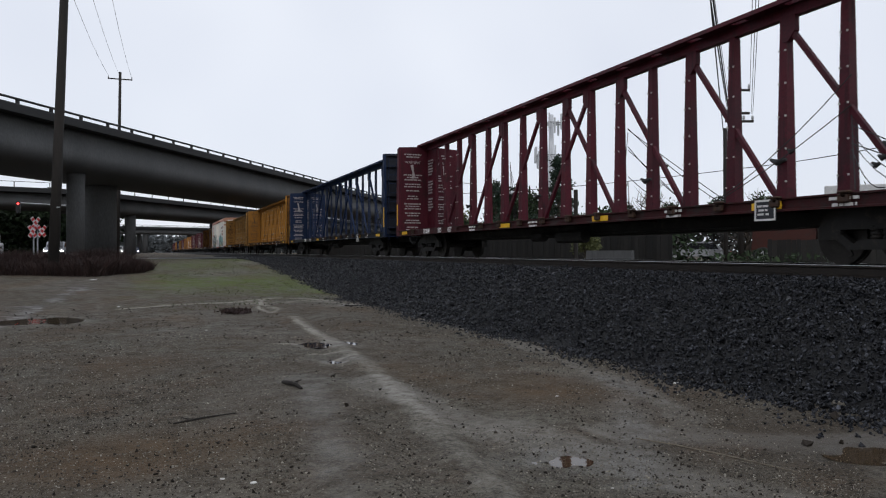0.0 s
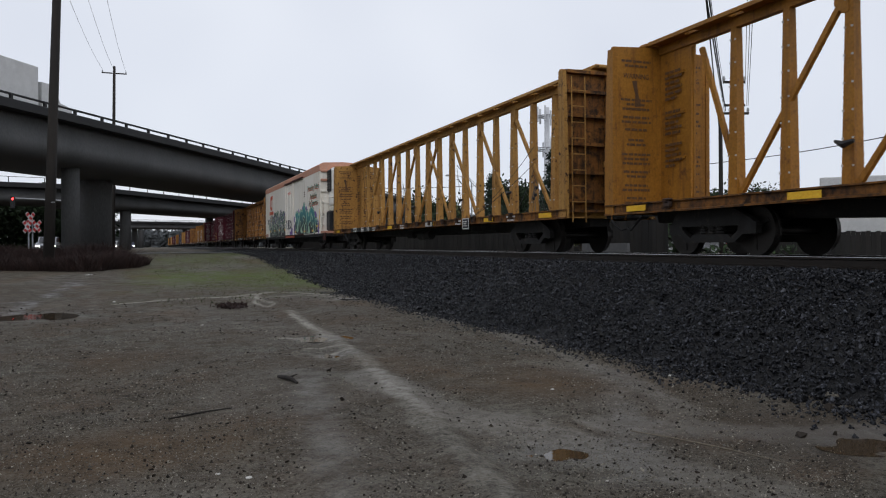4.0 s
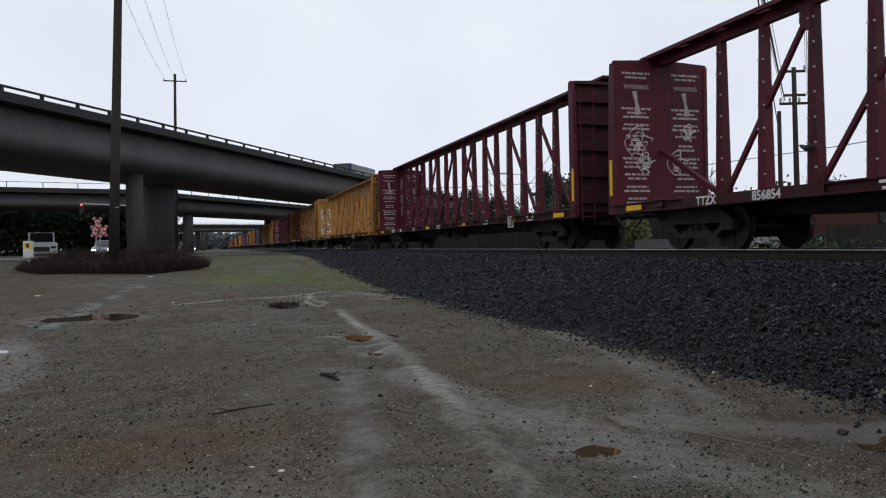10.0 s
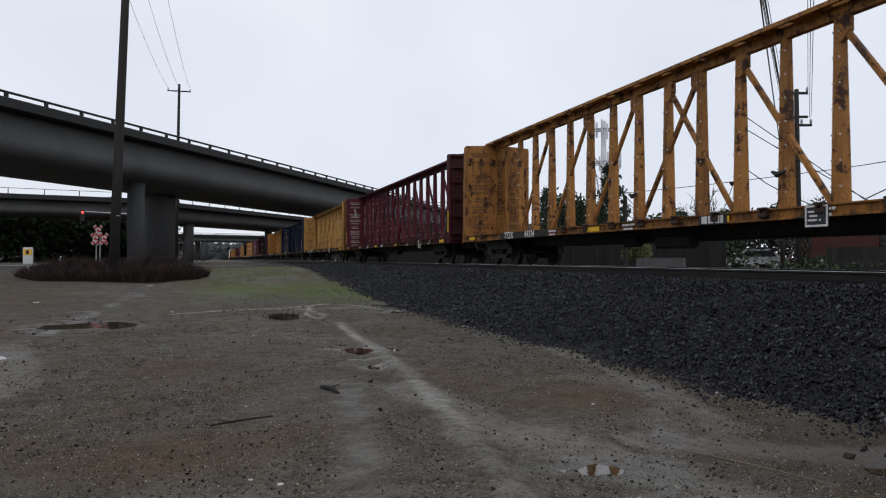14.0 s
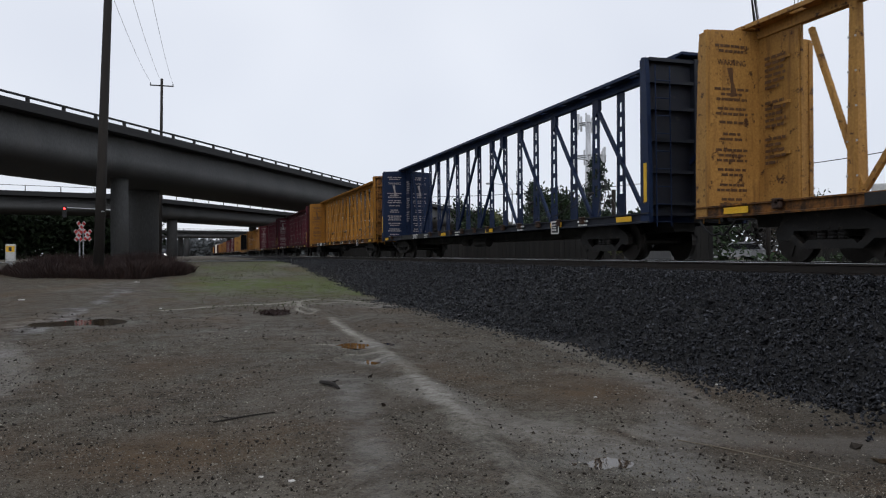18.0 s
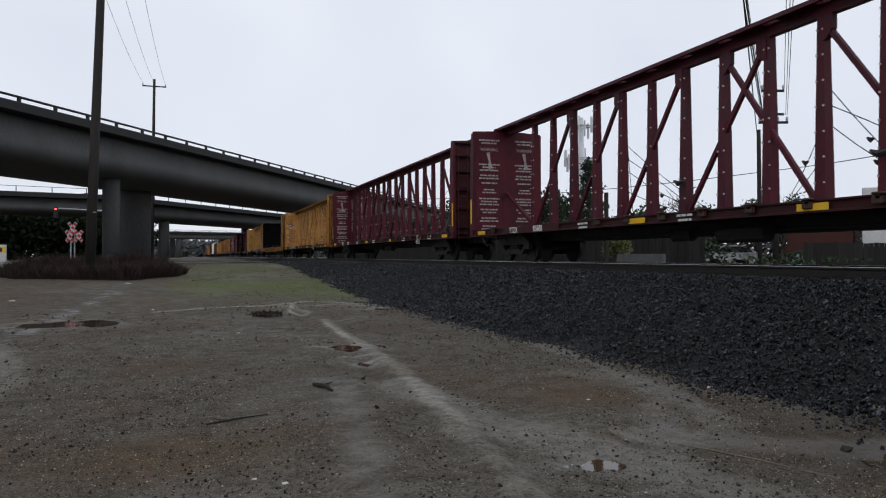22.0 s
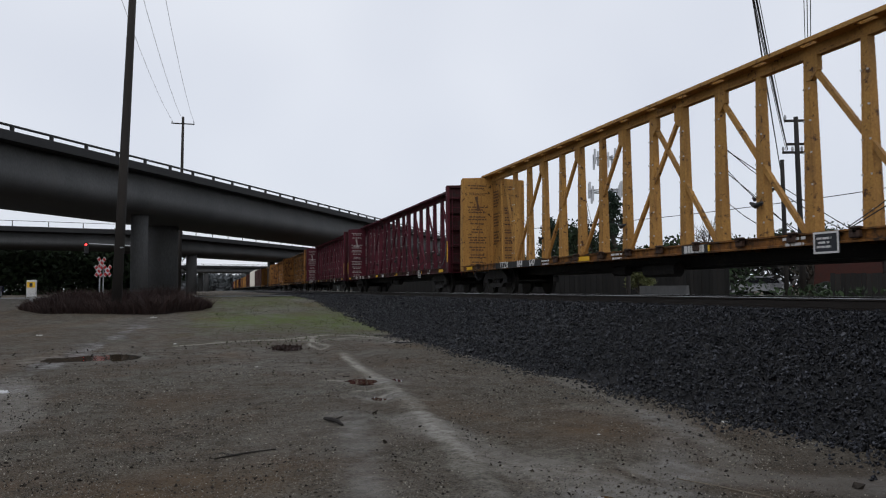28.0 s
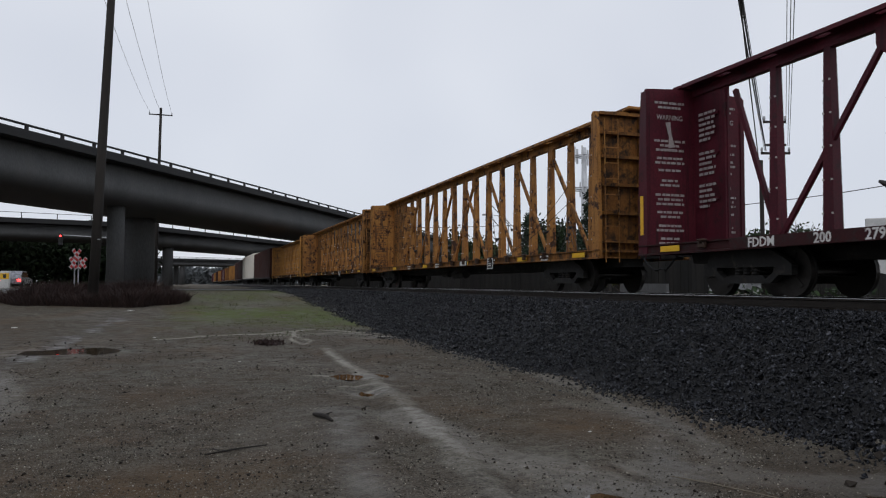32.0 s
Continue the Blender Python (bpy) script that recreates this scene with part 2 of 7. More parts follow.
ASPHALT = surface("wet_asphalt", [(0.035, 0.036, 0.038), (0.06, 0.06, 0.062)], (0.3, 0.6), scale=0.8, fine=60, bump=0.3, space="World")
GALV = surface("galvanised_steel", [(0.3, 0.31, 0.32), (0.45, 0.46, 0.47)], (0.4, 0.6), metal=0.6, scale=4, bump=0.05)
POLE_WOOD = surface("tarred_pole_wood", [(0.012, 0.01, 0.009), (0.03, 0.025, 0.021)], (0.7, 0.9), scale=5, stretch=(1, 1, 0.08), fine=50, bump=0.5)
CABLE = surface("black_cable", [(0.012, 0.012, 0.012), (0.02, 0.02, 0.02)], (0.6, 0.8), bump=0)
BARK = surface("bark", [(0.035, 0.027, 0.02), (0.08, 0.065, 0.05)], (0.8, 0.95), scale=4, stretch=(1, 1, 0.2), bump=0.5)
LEAF = surface("dark_leaf", [(0.014, 0.027, 0.012), (0.032, 0.052, 0.021)], (0.85, 0.95), scale=0.6, island=0.5, bump=0, space="World")
LEAF_PINE = surface("conifer_needles", [(0.01, 0.024, 0.014), (0.026, 0.046, 0.024)], (0.6, 0.85), scale=0.6, island=0.5, bump=0, space="World")
LEAF_OLIVE = surface("olive_leaf", [(0.07, 0.08, 0.025), (0.12, 0.13, 0.05)], (0.5, 0.8), scale=0.6, island=0.4, bump=0, space="World")
WEED = surface("dry_red_brown_weeds", [(0.02, 0.0105, 0.009), (0.04, 0.021, 0.017)], (0.7, 0.95), scale=0.8, island=0.5, bump=0, space="World")
GRASS = surface("winter_grass", [(0.035, 0.045, 0.014), (0.06, 0.07, 0.024)], (0.6, 0.9), scale=1.0, island=0.4, bump=0, space="World")
WHITE = surface("white_paint", [(0.5, 0.5, 0.49), (0.62, 0.62, 0.61)], (0.3, 0.5), scale=2, bump=0.03)
LETTER = surface("white_stencil_paint", [(0.55, 0.53, 0.5), (0.75, 0.74, 0.72)], (0.5, 0.8), scale=6, bump=0)
LETTER_FADED = surface("faded_white_stencil", [(0.24, 0.2, 0.2), (0.42, 0.39, 0.38)], (0.5, 0.8), scale=6, bump=0)
LETTER_DARK = surface("dark_stencil_paint", [(0.07, 0.038, 0.02), (0.15, 0.075, 0.032)], (0.6, 0.8), scale=6, bump=0)
REFLECT = surface("yellow_reflector", [(0.72, 0.42, 0.02), (0.85, 0.5, 0.03)], (0.3, 0.5), scale=5, bump=0)
# white glints along the post edges, painted as a pale clip colour
CLIP_GLINT = surface("clip_glint_paint", [(0.35, 0.33, 0.3), (0.6, 0.58, 0.55)], (0.4, 0.7), scale=5, bump=0)
FENCE_BOARD = surface("blackened_fence_board", [(0.007, 0.007, 0.006), (0.018, 0.016, 0.014)], (0.7, 0.95), scale=4, stretch=(1, 1, 0.1), jitter=0.4, bump=0.3)
BLUE_BLACK = surface("grimy_blue_black", [(0.006, 0.008, 0.014), (0.012, 0.015, 0.026)], (0.5, 0.8), scale=2, spots=(0.06, 0.055, 0.05), spot_scale=4, spot_cut=(0.62, 0.75), bump=0.1)
RUST_DARK = surface("dark_rusty_steel", [(0.025, 0.014, 0.01), (0.07, 0.035, 0.02)], (0.6, 0.85), scale=8, bump=0.3)
BRUSH = surface("grey_winter_brush", [(0.022, 0.021, 0.019), (0.05, 0.047, 0.043)], (0.8, 0.95), scale=0.4, island=0.5, bump=0, space="World")
# leaf colour paled to grey: the distance haze is painted in
HAZE_TINT_LEAF = surface("haze_tinted_foliage", [(0.09, 0.1, 0.105), (0.13, 0.14, 0.145)], (0.8, 0.95), scale=0.1, island=0.2, bump=0, space="World")
SOOT = surface("matt_black_boards", [(0.005, 0.005, 0.006), (0.011, 0.011, 0.012)], (0.85, 0.95), scale=2, bump=0.1, spec=0.1)
DULL_RED = surface("dull_red_box", [(0.09, 0.012, 0.014), (0.14, 0.02, 0.02)], (0.4, 0.6), scale=1, bump=0)
RED_SIGN = surface("red_sign_paint", [(0.5, 0.03, 0.03), (0.6, 0.05, 0.05)], (0.35, 0.5), bump=0)
BLACK = surface("black_rubber", [(0.012, 0.012, 0.012), (0.022, 0.022, 0.022)], (0.5, 0.8), bump=0.1)
GLASS_DARK = surface("tinted_glass", [(0.01, 0.012, 0.014), (0.02, 0.022, 0.025)], (0.05, 0.1), bump=0, spec=0.7)
RED_LIGHT = glow("lit_red_lens", (1.0, 0.03, 0.03), 9.0)
HEADLIGHT = glow("lit_headlight", (1.0, 0.95, 0.85), 12.0)
TEAL = fade("teal_spray_paint", (0.006, 0.018, 0.024), (0.012, 0.13, 0.15), (0.03, 0.26, 0.27))
MINT = surface("mint_spray_paint", [(0.38, 0.58, 0.42), (0.46, 0.66, 0.5)], (0.4, 0.6), scale=1.3, bump=0)
MINT_DARK = surface("grey_green_spray_paint", [(0.12, 0.2, 0.15), (0.2, 0.3, 0.22)], (0.4, 0.6), scale=1.3, bump=0)
PURPLE = surface("purple_spray_paint", [(0.16, 0.09, 0.36), (0.24, 0.15, 0.45)], (0.4, 0.6), scale=1.3, bump=0)
INK = surface("black_spray_paint", [(0.012, 0.014, 0.018), (0.025, 0.028, 0.035)], (0.4, 0.6), scale=1.3, bump=0)
ORANGE = surface("orange_red_paint", [(0.6, 0.09, 0.03), (0.7, 0.13, 0.05)], (0.4, 0.6), scale=2, bump=0)
GREEN = surface("green_letter_paint", [(0.03, 0.2, 0.15), (0.06, 0.27, 0.2)], (0.4, 0.6), scale=2, bump=0)
BLUE_VAN = surface("deep_blue_car_paint", [(0.006, 0.014, 0.06), (0.01, 0.02, 0.075)], (0.2, 0.3), bump=0)
GREY_CAR = surface("silver_car_paint", [(0.3, 0.31, 0.33), (0.36, 0.37, 0.39)], (0.2, 0.35), metal=0.4, bump=0)
LITTER = surface("pale_litter", [(0.5, 0.48, 0.44), (0.65, 0.63, 0.6)], (0.6, 0.9), bump=0.2)
STICK = surface("wet_dark_wood", [(0.01, 0.008, 0.006), (0.026, 0.02, 0.016)], (0.8, 0.95), scale=12, bump=0.5)
GREY_STONE = surface("grey_ballast_stone", [(0.025, 0.027, 0.033), (0.05, 0.053, 0.062), (0.11, 0.115, 0.13)], (0.3, 0.6), scale=30, space="World", island=0.6, bump=0.2, spec=0.3)
DRY_STEM = surface("dry_stem", [(0.13, 0.105, 0.075), (0.2, 0.17, 0.125)], (0.6, 0.9), scale=10, bump=0.1)
STONE = surface("loose_stone", [(0.05, 0.043, 0.034), (0.14, 0.125, 0.1), (0.34, 0.32, 0.27)], (0.5, 0.85), scale=30, space="World", island=0.75, bump=0.2, spec=0.25)
CLOD = surface("dark_mud_clod", [(0.016, 0.0125, 0.0095), (0.034, 0.027, 0.021)], (0.6, 0.9), scale=20, space="World", island=0.5, bump=0.4, spec=0.2)
MAST = surface("grey_mast_steel", [(0.5, 0.51, 0.53), (0.62, 0.63, 0.65)], (0.4, 0.6), scale=1, bump=0.02)
PINK_WALL = surface("distant_stucco", [(0.2, 0.17, 0.15), (0.28, 0.24, 0.22)], (0.7, 0.9), scale=0.5, bump=0.1)
ROOF = surface("dull_roofing", [(0.08, 0.06, 0.055), (0.13, 0.1, 0.09)], (0.7, 0.9), scale=1, bump=0.2)


def water_material():
    m = bpy.data.materials.new("standing_water")
    m.use_nodes = True
    nt = m.node_tree
    p = nt.nodes["Principled BSDF"]
    p.inputs["Base Color"].default_value = (0.055, 0.038, 0.022, 1)
    p.inputs["Roughness"].default_value = 0.03
    p.inputs["IOR"].default_value = 1.33
    p.inputs["Specular IOR Level"].default_value = 0.5
    nz = nt.nodes.new("ShaderNodeTexNoise")
    nz.inputs["Scale"].default_value = 14
    bp = nt.nodes.new("ShaderNodeBump")
    bp.inputs["Strength"].default_value = 0.05
    bp.inputs["Distance"].default_value = 0.01
    g = nt.nodes.new("ShaderNodeNewGeometry")
    links(nt, (g.outputs["Position"], nz.inputs["Vector"]), (nz.outputs["Fac"], bp.inputs["Height"]), (bp.outputs[0], p.inputs["Normal"]))
    return m


WATER = water_material()


def mud_material():
    """Wet silty ground: brown grit, pale silt bands, damp sheen and moss, laid out by the mesh's own attributes."""
    m = bpy.data.materials.new("wet_mud")
    m.use_nodes = True
    nt = m.node_tree
    n = nt.nodes
    p = n["Principled BSDF"]
    geo = n.new("ShaderNodeNewGeometry")

    def tex(scale, detail=5, rough=0.6):
        t = n.new("ShaderNodeTexNoise")
        t.inputs["Scale"].default_value, t.inputs["Detail"].default_value, t.inputs["Roughness"].default_value = scale, detail, rough
        links(nt, (geo.outputs["Position"], t.inputs["Vector"]))
        return t.outputs["Fac"]

    def attr(name):
        a = n.new("ShaderNodeAttribute")
        a.attribute_name = name
        return a.outputs["Fac"]

    def mixed(f, a, b):
        x = n.new("ShaderNodeMix")
        x.data_type = "RGBA"
        nt.links.new(f, x.inputs[0])
        for v, k in ((a, 6), (b, 7)):
            if isinstance(v, tuple):
                x.inputs[k].default_value = (*v, 1)
            else:
                nt.links.new(v, x.inputs[k])
        return x.outputs[2]

    def span(f, a, b, lo=0.0, hi=1.0):
        r = n.new("ShaderNodeMapRange")
        r.inputs[1].default_value, r.inputs[2].default_value, r.inputs[3].default_value, r.inputs[4].default_value = a, b, lo, hi
        nt.links.new(f, r.inputs[0])
        return r.outputs[0]

    def maths(op, a, b):
        x = n.new("ShaderNodeMath")
        x.operation = op
        for v, k in ((a, 0), (b, 1)):
            if isinstance(v, (int, float)):
                x.inputs[k].default_value = v
            else:
                nt.links.new(v, x.inputs[k])
        return x.outputs[0]

    broad, mid, lump, fine, grit = tex(0.5), tex(2.6, 6, 0.65), tex(9, 6, 0.7), tex(34, 5, 0.75), tex(120, 3, 0.7)
    c = mixed(span(broad, 0.38, 0.62), (0.118, 0.094, 0.068), (0.145, 0.134, 0.106))
    c = mixed(span(tex(0.85, 4, 0.6), 0.52, 0.66, 0, 0.7), c, (0.125, 0.083, 0.05))
    c = mixed(span(mid, 0.46, 0.62, 0, 0.8), c, (0.08, 0.064, 0.045))
    c = mixed(span(lump, 0.5, 0.66, 0, 0.85), c, (0.055, 0.045, 0.034))
    c = mixed(span(lump, 0.3, 0.42, 0.5, 0), c, (0.225, 0.213, 0.182))
    c = mixed(span(fine, 0.52, 0.6, 0, 0.95), c, (0.026, 0.021, 0.017))
    c = mixed(span(fine, 0.3, 0.42, 0.6, 0), c, (0.27, 0.26, 0.23))
    c = mixed(span(grit, 0.6, 0.68, 0, 0.75), c, (0.315, 0.312, 0.282))
    speck = n.new("ShaderNodeTexVoronoi")
    speck.inputs["Scale"].default_value = 36
    links(nt, (geo.outputs["Position"], speck.inputs["Vector"]))
    c = mixed(maths("MULTIPLY", span(speck.outputs["Distance"], 0.2, 0.3, 0.9, 0), span(tex(1.9, 4, 0.6), 0.44, 0.56)), c, (0.017, 0.014, 0.012))
    c = mixed(maths("MULTIPLY", attr("stain"), span(mid, 0.35, 0.6, 0.75, 0.3)), c, (0.13, 0.072, 0.028))
    silt = maths("MULTIPLY", attr("silt"), span(lump, 0.4, 0.62, 1.0, 0.5))
    c = mixed(maths("MULTIPLY", silt, 0.85), c, (0.125, 0.113, 0.094))
    moss = maths("MULTIPLY", attr("moss"), span(mid, 0.36, 0.5))
    c = mixed(maths("MULTIPLY", moss, span(fine, 0.35, 0.6, 0.9, 0.4)), c, (0.1, 0.15, 0.022))
    pale = maths("MULTIPLY", attr("pale"), maths("MULTIPLY", span(lump, 0.36, 0.6, 1.0, 0.3), span(fine, 0.4, 0.6, 1.0, 0.55)))
    c = mixed(pale, c, (0.3, 0.285, 0.245))
    c = mixed(maths("MULTIPLY", attr("foam"), span(fine, 0.3, 0.6, 1.0, 0.55)), c, (0.42, 0.4, 0.34))
    wet = maths("MULTIPLY", attr("wet"), span(mid, 0.38, 0.6, 1.0, 0.45))
    c = mixed(maths("MULTIPLY", maths("SUBTRACT", wet, maths("MULTIPLY", attr("foam"), wet)), 0.6), c, (0.105, 0.102, 0.092))
    damp = n.new("ShaderNodeHueSaturation")
    damp.inputs["Value"].default_value = 0.96
    c = mixed(maths("MULTIPLY", attr("churn"), span(lump, 0.38, 0.55, 0.95, 0.25)), c, (0.032, 0.022, 0.018))
    nt.links.new(c, damp.inputs["Color"])
    nt.links.new(damp.outputs[0], p.inputs["Base Color"])
    r = maths("SUBTRACT", maths("SUBTRACT", span(mid, 0.3, 0.7, 0.72, 0.95), maths("MULTIPLY", wet, 0.42)), maths("MULTIPLY", silt, 0.22))
    nt.links.new(maths("MAXIMUM", r, 0.3), p.inputs["Roughness"])
    nt.links.new(span(maths("MAXIMUM", wet, maths("MULTIPLY", silt, 0.6)), 0.2, 1.0, 0.12, 0.4), p.inputs["Specular IOR Level"])
    h = maths("ADD", maths("MULTIPLY", lump, 1.0), maths("ADD", maths("MULTIPLY", fine, 0.5), maths("MULTIPLY", grit, 0.15)))
    bp = n.new("ShaderNodeBump")
    bp.inputs["Distance"].default_value = 0.05
    nt.links.new(span(maths("MAXIMUM", wet, silt), 0, 1, 1.0, 0.2), bp.inputs["Strength"])
    links(nt, (h, bp.inputs["Height"]), (bp.outputs[0], p.inputs["Normal"]))
    return m


MUD = mud_material()


# ---- mesh helpers ----
class Shape:
    """Collects vertices and faces of one mesh."""

    def __init__(self):
        self.v, self.f = [], []

    def add(self, verts, faces):
        o = len(self.v)
        self.v += [tuple(p) for p in verts]
        self.f += [tuple(i + o for i in f) for f in faces]
        return self

    def box(self, x0, x1, y0, y1, z0, z1):
        p = [(x, y, z) for z in (z0, z1) for y in (y0, y1) for x in (x0, x1)]
        return self.add(p, [(0, 2, 3, 1), (4, 5, 7, 6), (0, 1, 5, 4), (2, 6, 7, 3), (0, 4, 6, 2), (1, 3, 7, 5)])

    def loft(self, rings, closed=True, caps=True):
        k = len(rings[0])
        verts = [p for r in rings for p in r]
        faces = []
        for i in range(len(rings) - 1):
            for j in range(k if closed else k - 1):
                a, b = i * k + j, i * k + (j + 1) % k
                faces.append((a, b, b + k, a + k))
        if caps and closed:
            faces += [tuple(range(k - 1, -1, -1)), tuple((len(rings) - 1) * k + j for j in range(k))]
        return self.add(verts, faces)

    def bevel_box(self, x0, x1, y0, y1, z0, z1, c=0.02):
        """A box with its upright and lying edges chamfered."""
        def ring(z, d):
            return [(x0 + d + c, y0 + d, z), (x1 - d - c, y0 + d, z), (x1 - d, y0 + d + c, z), (x1 - d, y1 - d - c, z),
                    (x1 - d - c, y1 - d, z), (x0 + d + c, y1 - d, z), (x0 + d, y1 - d - c, z), (x0 + d, y0 + d + c, z)]
        return self.loft([ring(z0, c), ring(z0 + c, 0), ring(z1 - c, 0), ring(z1, c)])

    def tube(self, points, radii, n=8):
        pts = [Vector(p) for p in points]
        if not isinstance(radii, (list, tuple)):
            radii = [radii] * len(pts)
        rings = []
        for i, p in enumerate(pts):
            d = (pts[min(i + 1, len(pts) - 1)] - pts[max(i - 1, 0)]).normalized()
            a = d.orthogonal().normalized() if abs(d.z) > 0.9 else d.cross(Vector((0, 0, 1))).normalized()
            b = d.cross(a)
            rings.append([p + (a * math.cos(t) + b * math.sin(t)) * radii[i] for t in (2 * math.pi * j / n for j in range(n))])
        return self.loft(rings)

    def beam(self, p0, p1, w0, h0, w1=None, h1=None, up=(1, 0, 0)):
        """A straight bar of square section between two points: w along up, h across."""
        p0, p1, u = Vector(p0), Vector(p1), Vector(up)
        d = (p1 - p0).normalized()
        s = d.cross(u).normalized()
        u = s.cross(d).normalized()
        rings = []
        for p, w, h in ((p0, w0, h0), (p1, w1 or w0, h1 or h0)):
            rings.append([p + u * (a * w / 2) + s * (b * h / 2) for a, b in ((-1, -1), (1, -1), (1, 1), (-1, 1))])
        return self.loft(rings)

    def mesh(self, name, material, smooth=False):
        me = bpy.data.meshes.new(name)
        me.from_pydata(self.v, [], self.f)
        me.materials.append(material)
        if smooth:
            me.polygons.foreach_set("use_smooth", [True] * len(me.polygons))
        me.update()
        return me


def fix(me):
    bm = bmesh.new()
    bm.from_mesh(me)
    bmesh.ops.recalc_face_normals(bm, faces=bm.faces)
    bm.to_mesh(me)
    bm.free()
    return me


def thing(name, label, category, m=None, group="", kind=""):
    ob = new(name)
    ob.empty_display_size = 0.2
    if m is not None:
        ob.matrix_basis = m
    return tagged(ob, label, category, group, kind)


def part(name, shape, material=None, parent=None, label="", at=None, smooth=False):
    """One mesh object under its thing; a ready mesh may be passed to share it."""
    me = shape if isinstance(shape, bpy.types.Mesh) else fix(shape.mesh(name, material, smooth))
    ob = new(name, me)
    if parent is not None:
        ob.parent = parent
    if at is not None:
        ob.matrix_basis = at
    if label:
        ob["label"] = label
    return ob


def structure(name, shape, material, label, category, smooth=False):
    return tagged(part(name, shape, material, None, "", None, smooth), label, category, "", "structure")


def text_mesh(words, size, material, depth=0.004, offset=0.0, shear=0.0, spacing=1.0):
    """Letters as a thin mesh, from the built-in font; centred on its origin, in the xy plane."""
    cu = bpy.data.curves.new("lettering", "FONT")
    cu.body, cu.size, cu.extrude, cu.offset, cu.shear, cu.space_character = words, size, depth, offset, shear, spacing
    cu.align_x, cu.align_y, cu.resolution_u = "CENTER", "CENTER", 2
    ob = bpy.data.objects.new("lettering", cu)
    me = bpy.data.meshes.new_from_object(ob)
    bpy.data.objects.remove(ob)
    me.materials.clear()
    me.materials.append(material)
    return me


# ---- lie of the land ----
TRACK_X, RAIL_Z = 9.95, 1.31
PALE = [(0.4, 22.7), (2.6, 23.1), (3.4, 22.6), (2.99, 17.4), (2.8, 12.9), (2.66, 10.1), (2.38, 7.2), (2.15, 5.4), (2.0, 4.3), (1.9, 2.5)]
FOAM = [([(-0.8, 21.9), (0.5, 22.4), (2.0, 23.0), (3.1, 24.0), (3.7, 24.6), (4.5, 24.0), (5.5, 22.8)], 0.13), ([(2.15, 22.1), (2.9, 22.4), (3.05, 20.0), (2.7, 19.15), (2.6, 20.5), (3.1, 23.8)], 0.07),
        ([(2.1, 11.0), (2.5, 11.2), (2.8, 11.05), (2.72, 10.6), (2.45, 10.55)], 0.045), ([(1.85, 12.5), (2.25, 12.3), (2.65, 12.6), (3.05, 12.15)], 0.05), ([(2.9, 16.6), (2.78, 13.8), (2.78, 12.6)], 0.05)]
SWATH = [(0.95, 3.6), (1.19, 5.3), (1.5, 7.3), (1.75, 9.0)]
PUDDLES = [(2.82, 4.9, 0.3, 0.2, 0.05), (5.15, 4.15, 0.32, 0.2, 0.035), (2.62, 12.15, 0.3, 0.24, 0.03), (2.42, 10.35, 0.22, 0.22, 0.03), (-2.7, 18.3, 0.75, 0.75, 0.05), (5.25, 20.9, 0.4, 0.4, 0.04), (-3.3, 12.9, 0.5, 0.4, 0.04)]


def step(a, b, t):
    t = np.clip((t - a) / (b - a), 0, 1)
    return t * t * (3 - 2 * t)


def waves(x, y, s, seed):
    """A cheap smooth noise from a few turned sines, about -1 to 1."""
    rng = np.random.RandomState(seed)
    out = 0 * x
    for k in range(6):
        a, p, f = rng.uniform(0, 6.28), rng.uniform(0, 6.28), s * rng.uniform(0.6, 1.9)
        out = out + np.sin((x * np.cos(a) + y * np.sin(a)) * f + p) / 3
    return out


def line_distance(x, y, pts):
    d = np.full(np.shape(x), 1e9)
    for (ax, ay), (bx, by) in zip(pts, pts[1:]):
        ux, uy = bx - ax, by - ay
        t = np.clip(((x - ax) * ux + (y - ay) * uy) / (ux * ux + uy * uy), 0, 1)
        d = np.minimum(d, np.hypot(x - ax - t * ux, y - ay - t * uy))
    return d


def land(x, y):
    """Height of the ground."""
    x, y = np.asarray(x, float), np.asarray(y, float)
    near = 1 - step(18, 40, np.hypot(x, y))
    z = 0.98 * step(22, 54, y) * (1 - step(14, 18, x)) + 0.75 * step(14, 18, x)
    z = z + near * (0.018 * waves(x, y, 1.1, 3) + 0.008 * waves(x, y, 6, 4) + 0.004 * waves(x, y, 19, 5))
    d = line_distance(x, y, PALE[2:])
    z = z + near * (0.02 * np.exp(-(d / 0.16) ** 2) - 0.025 * np.exp(-((d - 0.34) / 0.14) ** 2))
    for px, py, rx, ry, deep in PUDDLES:
        e = ((x - px) / rx) ** 2 + ((y - py) / ry) ** 2 + 0.25 * waves(x, y, 5 / max(rx, 0.3), 8)
        z = z - deep * np.exp(-np.clip(e, 0, 30))
    return z


def axis(fine0, fine1, fine, far0, far1, grow=1.11):
    a = list(np.arange(fine0, fine1, fine))
    s, v = fine, fine1
    while v < far1:
        a.append(v)
        s *= grow
        v += s
    a.append(far1)
    s, v = fine, fine0
    while v > far0:
        s *= grow
        v -= s
        a.insert(0, max(v, far0))
    return np.array(a)


def grid_mesh(name, xs, ys, z, material):
    nx, ny = len(xs), len(ys)
    X, Y = np.meshgrid(xs, ys)
    co = np.stack([X, Y, z(X, Y)], -1).reshape(-1, 3)
    i = (np.arange(ny - 1)[:, None] * nx + np.arange(nx - 1)[None, :]).ravel()
    me = bpy.data.meshes.new(name)
    me.from_pydata(co.tolist(), [], np.stack([i, i + 1, i + nx + 1, i + nx], 1).tolist())
    me.polygons.foreach_set("use_smooth", [True] * len(me.polygons))
    me.materials.append(material)
    return me, co


